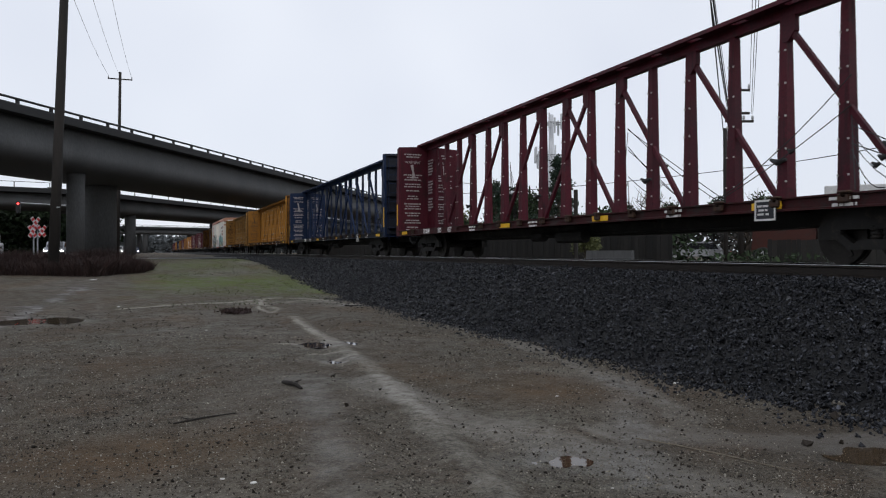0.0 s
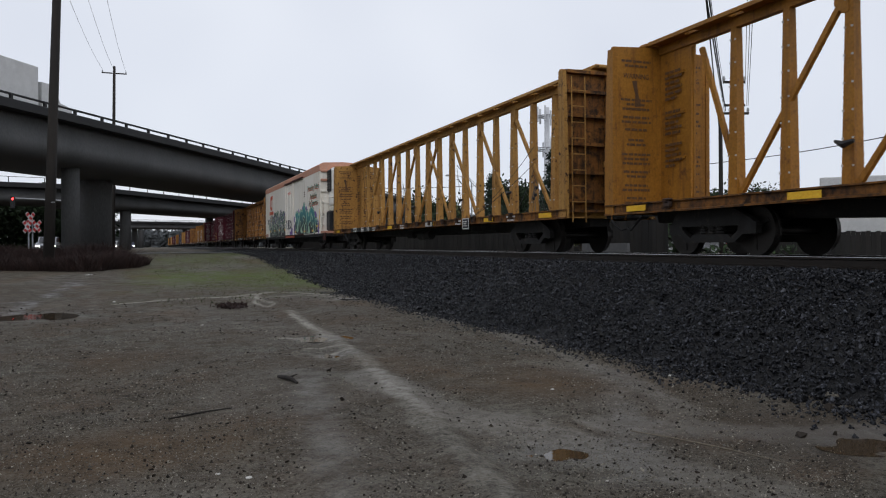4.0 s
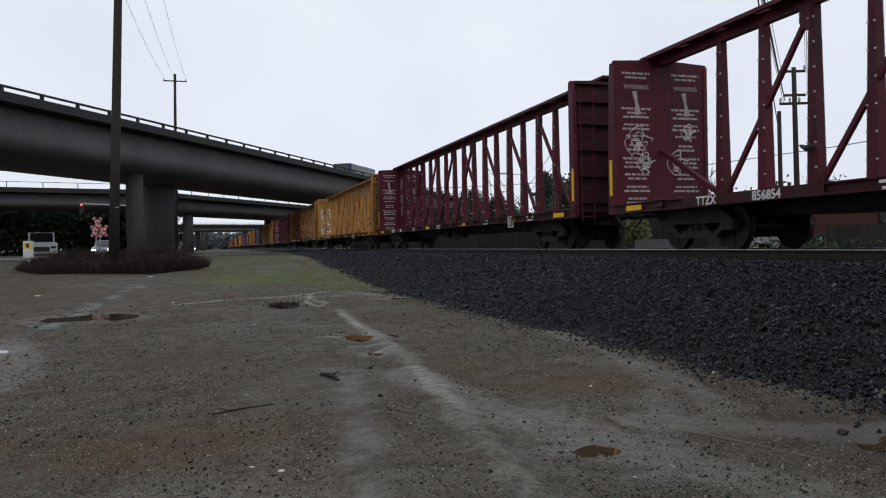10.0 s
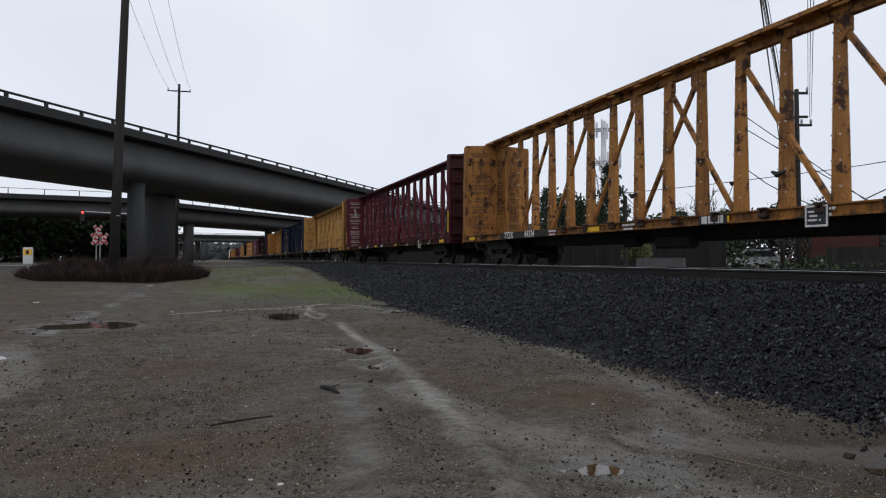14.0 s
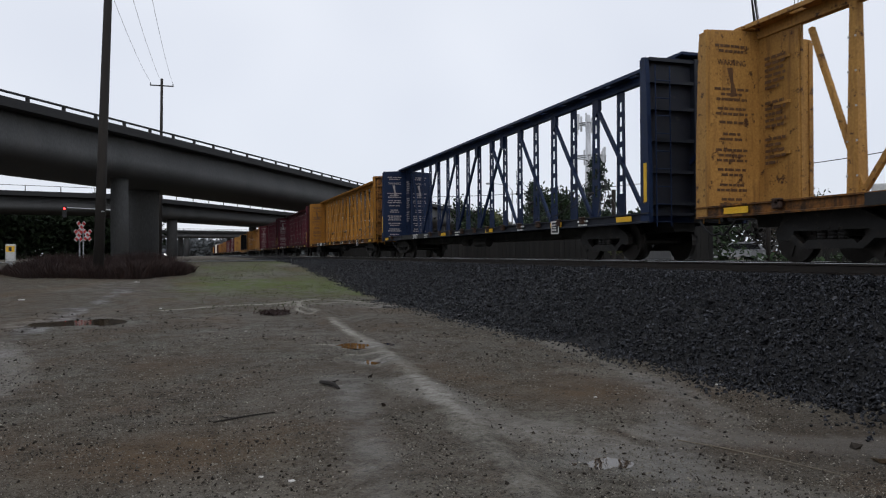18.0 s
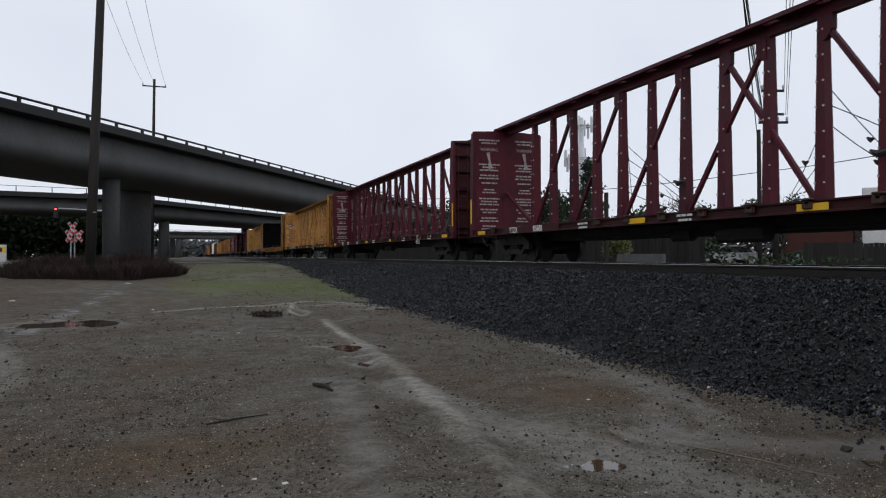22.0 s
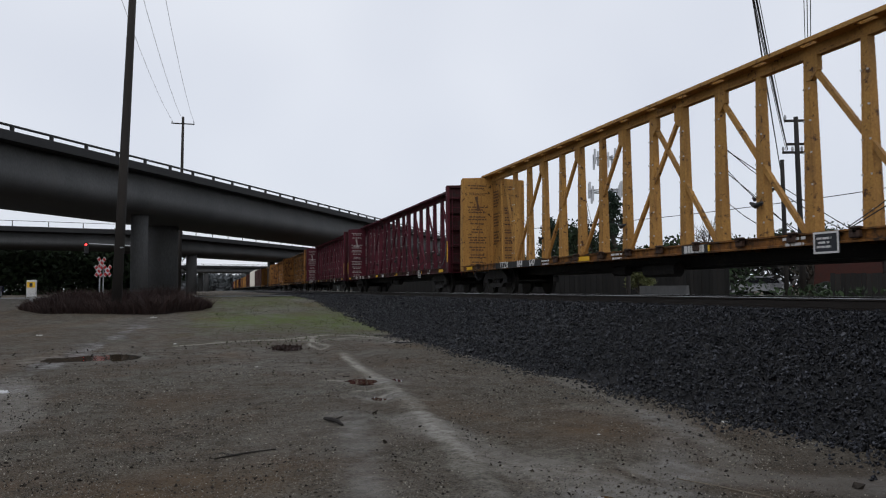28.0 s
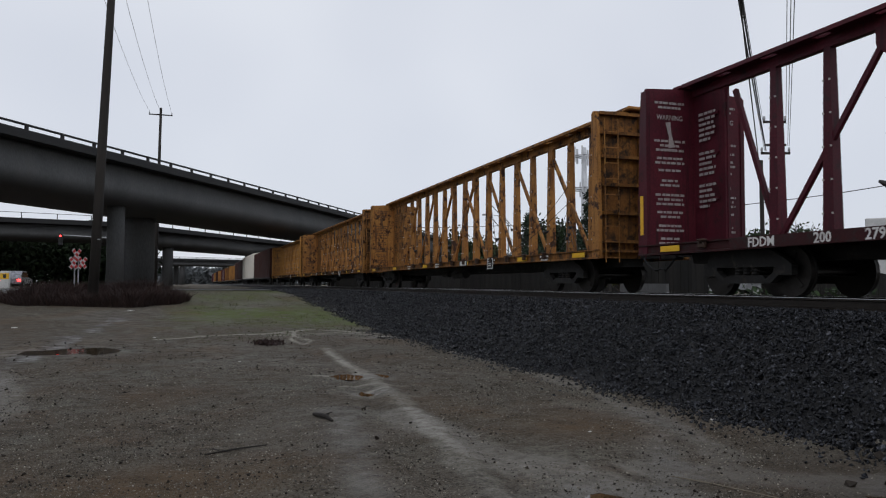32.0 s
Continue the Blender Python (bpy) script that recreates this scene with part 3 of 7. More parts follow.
gm, gco = grid_mesh("ground", axis(-5, 6.6, 0.065, -1500, 1800), axis(2.0, 25, 0.065, -1500, 2600), land, MUD)
gx, gy = gco[:, 0], gco[:, 1]
wob = waves(gx, gy, 3, 11)
pale_d = line_distance(gx, gy, PALE[3:])
ragged = waves(gx, gy, 14, 12)
pale = 0.9 * (1 - step(0.06, 0.17, pale_d + 0.035 * wob + 0.03 * ragged))
pale = np.maximum(pale, 0.95 * np.exp(-(line_distance(gx, gy, PALE[:3] + [(4.4, 23.2), (5.4, 21.6)]) / (0.2 + 0.05 * wob)) ** 2))
# thin lines of silt left by drained rainwater
foam = 0 * gx
for pts, wide in FOAM:
    foam = np.maximum(foam, np.exp(-((line_distance(gx, gy, pts) + 0.03 * ragged) / wide) ** 2) * (0.8 + 0.3 * wob))
pale = np.maximum(pale, 0.6 * np.exp(-(line_distance(gx, gy, [(2.3, 10.2), (3.6, 9.3), (4.6, 8.6), (6.2, 6.6)]) / 0.25) ** 2) * (wob > -0.4))
pale = np.maximum(pale, 0.22 * step(0.35, 0.9, waves(gx, gy, 0.8, 21)) * (gx > 1.5))
wet = 0.62 * np.exp(-(line_distance(gx, gy, SWATH) / (0.26 + 0.1 * wob)) ** 2)
for px, py, rx, ry, deep in PUDDLES:
    wet = np.maximum(wet, np.exp(-(((gx - px) / (1.9 * rx)) ** 2 + ((gy - py) / (1.9 * ry)) ** 2)))
wet = np.maximum(wet, 0.3 * step(0.35, 0.9, waves(gx, gy, 0.9, 31)))
wet = np.maximum(wet, 0.4 * step(0.0, 0.7, waves(gx, gy, 0.5, 33)) * (1 - step(-2.6, 0.2, gx + 0.4 * wob)))
churn = np.exp(-(line_distance(gx, gy, [(-3.4, 15.5), (-2.7, 19.0), (-2.9, 24.0), (-2.5, 31.0)]) / (0.8 + 0.25 * wob)) ** 2) * step(-0.3, 0.5, waves(gx, gy * 0.5, 4, 45) + 0.3 * ragged)
wet = np.maximum(wet, churn)
churn = np.maximum(churn, 0.6 * np.exp(-(((gx - 4.8) / 0.9) ** 2 + ((gy - 4.6) / 0.9) ** 2)))
wet = np.maximum(wet, 0.9 * np.exp(-(line_distance(gx, gy, [(3.0, 4.2), (3.6, 5.2), (4.6, 6.6), (5.0, 7.6)]) / (0.32 + 0.12 * wob)) ** 2))
moss = step(-0.5, 2.6, gx + 1.2 + 0.5 * wob) * step(19, 36, gy + 2 * wob + 6 * waves(gx, gy * 0.2, 1.1, 16)) * (1 - step(5.6, 6.6, gx)) * (1 - step(60, 90, gy)) * np.clip(0.55 + 0.75 * waves(gx, gy * 0.35, 0.9, 15) + 0.2 * wob, 0, 1)
silt = 0 * gx
for pts, wide in (([(5.7, 11.8), (5.26, 9.1), (4.84, 6.62), (4.5, 5.5)], 0.17), ([(2.35, 8.6), (2.6, 6.6), (2.95, 5.2), (3.3, 4.3), (3.6, 3.4)], 0.36),
                  ([(3.75, 5.5), (4.5, 4.75), (5.3, 4.4)], 0.3), ([(5.7, 16.0), (5.75, 13.0), (5.5, 10.4)], 0.22), ([(-3.2, 14.5), (-2.4, 11.6), (-2.1, 9.2)], 0.4)):
    silt = np.maximum(silt, 1 - step(0.55, 1.15, (line_distance(gx, gy, pts) + 0.06 * wob + 0.05 * ragged) / wide))
silt = np.maximum(silt, 0.35 * step(0.25, 0.6, waves(gx, gy * 0.7, 1.3, 37) + 0.15 * ragged) * (gx > -0.5))
stain = np.exp(-(((gx + 0.1) / 1.0) ** 2 + ((gy - 6.0) / 0.75) ** 2)) + 0.8 * np.exp(-(((gx - 4.1) / 0.9) ** 2 + ((gy - 7.2) / 1.0) ** 2)) + 0.5 * step(0.4, 0.9, waves(gx, gy, 1.0, 39))
pale = np.maximum(pale, 0.62 * np.exp(-(((gx - 0.1) / 1.7) ** 2 + ((gy - 4.0) / 0.95) ** 2)))
for key, val in (("churn", churn), ("silt", silt), ("stain", stain), ("pale", pale), ("wet", wet), ("moss", moss), ("foam", foam)):
    a = gm.attributes.new(key, "FLOAT", "POINT")
    a.data.foreach_set("value", np.clip(val, 0, 1).astype(np.float32))
ground = tagged(new("ground", gm), "wet silty brown bare ground with tyre ruts and moss", "ground", "", "structure")

# standing water in the hollows
for px, py, rx, ry, deep in PUDDLES:
    sh = Shape()
    zz = float(land(np.array([px]), np.array([py]))[0]) + deep * 0.5
    ring = [(px + 1.7 * rx * math.cos(a), py + 1.7 * ry * math.sin(a), zz) for a in (2 * math.pi * k / 28 for k in range(28))]
    sh.add(ring, [tuple(range(28))])
    structure("puddle", sh, WATER, "shallow brown rain puddle on bare ground", "puddle")


# ---- railway ----
bed = Shape()
sec = [(5.75, -0.12), (6.4, 0.24), (7.4, 0.76), (8.0, 1.02), (8.35, 1.09), (11.95, 1.09), (12.6, 0.95), (14.6, 0.3), (14.7, -0.2)]
bed.loft([[(x, y, z) for x, z in sec] for y in (-220, -20, 0, 20, 60, 200, 800)])
track_bed = structure("track_bed", bed, BED, "packed stone embankment under the railway, gap shade in its colour", "embankment")
for side in (-1, 1):
    rx = TRACK_X + side * 0.75
    sh, top = Shape(), Shape()
    prof = [(-0.07, 1.135), (0.07, 1.135), (0.07, 1.15), (0.012, 1.17), (0.012, 1.265), (0.036, 1.275), (0.036, 1.303), (-0.036, 1.303), (-0.036, 1.275), (-0.012, 1.265), (-0.012, 1.17), (-0.07, 1.15)]
    sh.loft([[(rx + a, y, z) for a, z in prof] for y in (-220, 0, 800)])
    rail = structure("rail", sh, RAIL, "rusty steel running rail with a polished head", "rail")
    top.loft([[(rx + a, y, z) for a, z in ((-0.03, 1.303), (0.03, 1.303), (0.026, 1.31), (-0.026, 1.31))] for y in (-220, 0, 800)])
    part("rail_head", top, RAIL_TOP, rail, "polished steel running surface")
tie_mesh = Shape().bevel_box(-1.3, 1.3, -0.115, 0.115, -0.18, 0.0, 0.012).mesh("tie", TIE)
ties = thing("sleepers", "dark creosoted timber sleepers bedded in ballast", "sleepers", None, "", "structure")
for k in range(150):
    part("sleeper", tie_mesh, None, ties, "", pose(TRACK_X + random.uniform(-0.02, 0.02), -8 + k * 0.53, 1.135, 0, 0, random.uniform(-0.6, 0.6)))


def scatter(name, centres, sizes, material, label, category, flat=0.75, seed=5, simple=False):
    """Many broken stones as one mesh: bent octahedra with cut corners."""
    rng = np.random.RandomState(seed)
    n = len(centres)
    base = np.array([(1, 0.1, 0), (0.15, 1, 0.1), (-1, -0.1, 0.1), (-0.1, -1, 0), (0.25, 0.2, 1), (-0.2, -0.15, -1), (0.6, 0.62, 0.5), (-0.6, 0.5, 0.62)])
    faces = np.array([(0, 6, 4), (6, 1, 4), (1, 7, 4), (7, 2, 4), (2, 3, 4), (3, 0, 4), (1, 0, 5), (2, 1, 5), (3, 2, 5), (0, 3, 5), (0, 1, 6), (1, 2, 7)])
    if simple:
        base = base[:6]
        faces = np.array([(0, 1, 4), (1, 2, 4), (2, 3, 4), (3, 0, 4), (1, 0, 5), (2, 1, 5), (3, 2, 5), (0, 3, 5)])
    k = len(base)
    v = base[None] * (1 + rng.uniform(-0.35, 0.35, (n, k, 1))) * rng.uniform(0.65, 1.3, (n, 1, 3))
    v[:, :, 2] *= flat
    q = rng.normal(size=(n, 4))
    q[:, :3] *= 0.8
    q /= np.linalg.norm(q, axis=1)[:, None]
    w, x, y, z = q.T
    r = np.stack([1 - 2 * (y * y + z * z), 2 * (x * y - z * w), 2 * (x * z + y * w), 2 * (x * y + z * w), 1 - 2 * (x * x + z * z), 2 * (y * z - x * w),
                  2 * (x * z - y * w), 2 * (y * z + x * w), 1 - 2 * (x * x + y * y)], 1).reshape(n, 3, 3)
    v = np.einsum("nij,nkj->nki", r, v) * sizes[:, None, None] + centres[:, None, :]
    f = (faces[None] + k * np.arange(n)[:, None, None]).reshape(-1, 3)
    me = bpy.data.meshes.new(name)
    me.vertices.add(n * k)
    me.vertices.foreach_set("co", v.ravel())
    me.loops.add(len(f) * 3)
    me.loops.foreach_set("vertex_index", f.ravel())
    me.polygons.add(len(f))
    me.polygons.foreach_set("loop_start", np.arange(len(f)) * 3)
    me.materials.append(material)
    me.update(calc_edges=True)
    me.shade_flat()
    return tagged(new(name, me), label, category, "", "stuff")


def bed_height(x):
    return np.interp(x, [p[0] for p in sec[:7]], [p[1] for p in sec[:7]])


def ballast():
    rng = np.random.RandomState(9)
    out, size = [], []
    for y0, y1, spacing, s in ((1.5, 14, 0.0295, 0.0218), (14, 30, 0.047, 0.032), (30, 80, 0.075, 0.037)):
        n = int((y1 - y0) * 3.4 / spacing ** 2)
        x, y = rng.uniform(5.55, 8.95, n), rng.uniform(y0, y1, n)
        edge = 5.85 + 0.16 * waves(x, y, 1.6, 41) + 0.1 * waves(x, y, 6, 43) + rng.normal(0, 0.13, n)
        ok = x > edge
        x, y = x[ok], y[ok]
        h = np.maximum(bed_height(x), land(x, y)) + rng.uniform(-0.045, 0.055, len(x))
        out.append(np.stack([x, y, h], 1))
        size.append(s * np.exp(rng.normal(-0.1, 0.33, len(x))))
    # stones rolled out past the toe
    n = 5200
    y = rng.uniform(2.5, 24, n)
    x = 5.95 + 0.16 * waves(5.9 + 0 * y, y, 1.6, 41) - rng.exponential(0.2, n)
    out.append(np.stack([x, y, land(x, y) + 0.006], 1))
    size.append(0.021 * np.exp(rng.normal(-0.1, 0.35, n)))
    n = 12000
    x, y = rng.uniform(8.95, 12.0, n), rng.uniform(2, 40, n)
    out.append(np.stack([x, y, np.full(n, 1.1) + rng.uniform(-0.02, 0.02, n)], 1))
    size.append(0.035 * rng.uniform(0.6, 1.2, n))
    n = 4200
    x, y = rng.uniform(5.8, 8.6, n), 2.5 + 30 * rng.uniform(0, 1, n) ** 1.6
    pale_at = np.stack([x, y, np.maximum(bed_height(x), land(x, y)) + 0.045], 1)
    scatter("pale_ballast", pale_at, 0.0145 * np.exp(rng.normal(0, 0.3, n)), GREY_STONE, "scattered paler grey stones in the dark ballast", "ballast")
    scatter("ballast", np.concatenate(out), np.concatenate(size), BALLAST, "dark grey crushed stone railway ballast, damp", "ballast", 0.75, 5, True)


ballast()


def pebbles():
    rng = np.random.RandomState(77)
    for n, s0, m, name, label, far_y in ((125000, 0.0046, STONE, "pebbles", "small loose stones and grit strewn on the mud", 15), (26000, 0.0078, CLOD, "mud_clods", "dark clods of mud and wet debris", 22)):
        u = rng.uniform(0, 1, n)
        y = 2.6 + (far_y - 2.6) * u ** 1.7
        x = rng.uniform(-0.62, 0.62, n) * (y + 1.5) + 0.32 * y
        bare = np.minimum(line_distance(x, y, SWATH), line_distance(x, y, PALE[3:])) + rng.normal(0, 0.07, n)
        ok = (x < 6.2) & (waves(x, y, 1.3, 71) + 0.6 * waves(x, y, 4, 72) + rng.normal(0, 0.5, n) > (-0.5 if m is STONE else 0.1)) & (bare > 0.2)
        x, y = x[ok], y[ok]
        s = np.minimum(s0 * np.exp(rng.normal(0, 0.45, len(x))), 2.4 * s0) * (0.75 + 0.05 * y)
        scatter(name, np.stack([x, y, land(x, y) + s * 0.2], 1), s, m, label, "stones", 0.6, 6, True)


pebbles()


# ---- viaducts ----
def viaduct(name, start, heading, s0, s1, top, width, section, columns, label, fence=False):
    """A straight concrete viaduct: start is a point of its near edge, heading its way in plan, top its rail's height."""
    hx, hy = heading
    nx, ny = -hy, hx

    def at(s, off, z):
        return (start[0] + hx * s + nx * off, start[1] + hy * s + ny * off, z)
    ob = thing(name, label, "bridge", None, "", "structure")
    par, web, over, web_h = section["parapet"], section["web"], section["over"], section["web"]
    z0 = top - section["rail"]
    zt = z0 - par
    left = [(over + 0.25, zt), (over + 0.2, zt - 0.12 * web_h), (over - 0.02, zt - 0.36 * web_h), (over - 0.2, zt - 0.6 * web_h), (over - 0.18, zt - 0.72 * web_h), (over + 0.05, zt - 0.85 * web_h), (over + 0.6, zt - 0.95 * web_h), (over + 1.5, zt - web_h)]
    ring = [(over + 0.5, zt - 0.62), (over + 0.5, zt)] + left + [(width - o, z) for o, z in reversed(left)] + [(width - over - 0.5, zt), (width - over - 0.5, zt - 0.62)]
    part("box_girder", Shape().loft([[at(s, o, z) for o, z in ring] for s in np.linspace(s0, s1, 12)]), CONCRETE, ob, "", None, True)
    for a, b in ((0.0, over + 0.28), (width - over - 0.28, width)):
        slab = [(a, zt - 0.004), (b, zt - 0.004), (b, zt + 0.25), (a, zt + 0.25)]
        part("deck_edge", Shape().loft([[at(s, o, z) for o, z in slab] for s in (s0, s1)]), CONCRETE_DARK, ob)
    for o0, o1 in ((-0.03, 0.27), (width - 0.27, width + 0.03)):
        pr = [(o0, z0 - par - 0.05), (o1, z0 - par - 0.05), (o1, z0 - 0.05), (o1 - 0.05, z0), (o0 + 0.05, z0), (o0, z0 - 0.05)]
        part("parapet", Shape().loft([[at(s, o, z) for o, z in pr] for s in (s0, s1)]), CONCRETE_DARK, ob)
        mid = (o0 + o1) / 2
        rail = part("hand_rail", Shape().tube([at(s0, mid, top - 0.06), at(s1, mid, top - 0.06)], section["pipe"], 6), CONCRETE_DARK, ob)
        post = Shape().bevel_box(-section["pipe"] * 1.4, section["pipe"] * 1.4, -section["pipe"], section["pipe"], 0, section["rail"] - 0.06, 0.01).mesh("rail_post", CONCRETE_DARK)
        ang = math.degrees(math.atan2(hy, hx))
        for k in range(int((s1 - s0) / section["post"])):
            x, y, z = at(s0 + k * section["post"], mid, z0 - 0.01)
            part("rail_post", post, None, rail, "", pose(x, y, z, 0, 0, ang))
    soff = z0 - par - web_h
    for s, off, rad in columns:
        x, y, _ = at(s, off, 0)
        zb = float(land(np.array([x]), np.array([y]))[0]) - 0.1
        col = Shape()
        n = 20
        col.loft([[(x + r * math.cos(2 * math.pi * k / n), y + r * math.sin(2 * math.pi * k / n), z) for k in range(n)]
                  for z, r in ((zb, rad), (soff - 0.5, rad), (soff + 0.05, rad * 1.02))])
        part("column", col, CONCRETE, ob, "", None, True)
    return ob


SEC1 = {"pipe": 0.075, "parapet": 0.5, "web": 2.75, "over": 0.9, "rail": 0.36, "post": 2.9}
viaduct("viaduct", (-8.4, 50.6), (0.530, 0.848), -100, 440, 10.8, 11.5, SEC1, [(10.6, 3.0, 0.62), (20.4, 8.0, 1.35), (-26, 3.0, 0.62), (-15, 8.0, 0.8), (62, 3.0, 0.62), (72, 8.0, 0.8), (110, 3.0, 0.62), (120, 8.0, 0.8)],
        "grey concrete motorway viaduct with a pipe rail on its parapet")
SEC2 = {"pipe": 0.035, "parapet": 0.55, "web": 2.0, "over": 1.2, "rail": 0.75, "post": 4.0}
V2_START, V2_HEAD, V2_BACK = (-4.63, 110.14), (0.5636, 0.8261), (0.9662, 0.2578)
viaduct("viaduct", V2_START, V2_HEAD, 0, 230, 10.0, 12, SEC2, [(7.0, 3, 0.75), (11, 9, 0.7), (36, 3, 0.75), (40, 9, 0.7), (66, 3, 0.75), (96, 3, 0.75)],
        "second grey concrete viaduct behind the first, with a railing")
viaduct("viaduct", V2_START, V2_BACK, -120, 0.5, 10.35, 12, SEC2, [(-74, 3, 0.75), (-104, 3, 0.75)],
        "curving part of the second concrete viaduct")
SEC3 = {"pipe": 0.06, "parapet": 0.6, "web": 1.9, "over": 1.2, "rail": 0.6, "post": 6.0}
viaduct("viaduct", (-60, 255), (0.94, 0.34), -150, 260, 10.6, 12, SEC3, [(s, o, 0.9) for s in (12, 28, 45, 62, 80, 98, 116) for o in (3, 9)],
        "distant concrete viaduct crossing beyond the others")


# ---- the train ----
HALF, NEAR = 11.7, 11.3


def bogie_parts(car, y):
    b = part("bogie", Shape().box(-0.95, 0.95, -0.16, 0.16, 0.42, 0.68).box(-0.3, 0.3, -0.25, 0.25, 0.68, 0.8), STEEL_DARK, car, "", pose(0, y, 0))
    for sx in (-1, 1):
        x0, x1 = sx * 0.98 - 0.07, sx * 0.98 + 0.07
        sh = Shape()
        for pts in (((-1.1, 0.5), (1.1, 0.5), (0.95, 0.62), (0.55, 0.8), (-0.55, 0.8), (-0.95, 0.62)), ((-0.62, 0.22), (0.62, 0.22), (0.42, 0.36), (-0.42, 0.36)),
                    ((-1.08, 0.36), (-0.72, 0.36), (-0.72, 0.55), (-1.08, 0.55)), ((0.72, 0.36), (1.08, 0.36), (1.08, 0.55), (0.72, 0.55)),
                    ((-0.98, 0.5), (-0.8, 0.5), (-0.42, 0.24), (-0.6, 0.22)), ((0.8, 0.5), (0.98, 0.5), (0.6, 0.22), (0.42, 0.24))):
            sh.loft([[(x, a, z) for a, z in pts] for x in (x0, x1)])
        sf = part("side_frame", sh, STEEL_DARK, b)
        for k in (-0.2, 0, 0.2):
            part("spring", Shape().tube([(sx * 0.98, k, 0.36 + 0.025 * j) for j in range(9)], [0.085 if j % 2 else 0.065 for j in range(9)], 8), STEEL_DARK, sf)
    for k in (-0.865, 0.865):
        sh = Shape().tube([(-0.98, 0, 0), (0.98, 0, 0)], 0.075, 10)
        for sx in (-1, 1):
            sh.tube([(sx * 0.69, 0, 0), (sx * 0.69 + sx * 0.001, 0, 0), (sx * 0.725, 0, 0), (sx * 0.73, 0, 0), (sx * 0.82, 0, 0)], [0.445, 0.445, 0.44, 0.42, 0.418], 24)
            for j in range(3):
                a = j * 2.094
                sh.beam((sx * 0.83, 0.1 * math.cos(a), 0.1 * math.sin(a)), (sx * 0.83, 0.34 * math.cos(a), 0.34 * math.sin(a)), 0.02, 0.07)
        part("wheelset", sh, TREAD, b, "steel wheels on an axle", pose(0, k, 0.42))
    return b


def end_gear(car, half):
    for s in (-1, 1):
        c = Shape().beam((0, s * (half - 0.5), 0.88), (0, s * (half + 0.42), 0.88), 0.14, 0.2).bevel_box(-0.14, 0.14, min(s * (half + 0.3), s * (half + 0.66)), max(s * (half + 0.3), s * (half + 0.66)), 0.74, 1.02, 0.03)
        part("coupler", c, STEEL_DARK, car)
        hose = Shape().tube([(-0.35, s * (half + 0.02), 0.78), (-0.36, s * (half + 0.2), 0.62), (-0.33, s * (half + 0.42), 0.5), (-0.28, s * (half + 0.6), 0.55)], 0.025, 6)
        part("air_hose", hose, BLACK, car)


def bars(rows, width, height, seed, x0=0.0, align=0.5):
    """Lines of writing too small to read, as thin bars in the xy plane, from the top down."""
    rng = random.Random(seed)
    sh = Shape()
    y = 0.0
    for r in rows:
        if r <= 0:
            y += r * height
            continue
        w = width * r
        x = x0 + (width - w) * align
        end = x + w
        while x < end - 0.01:
            k = min(rng.uniform(0.08, 0.22), end - x)
            sh.box(x, x + k * 0.8, y - height * 0.62, y, -0.003, 0.003)
            x += k
        y -= height * 1.25
    return sh


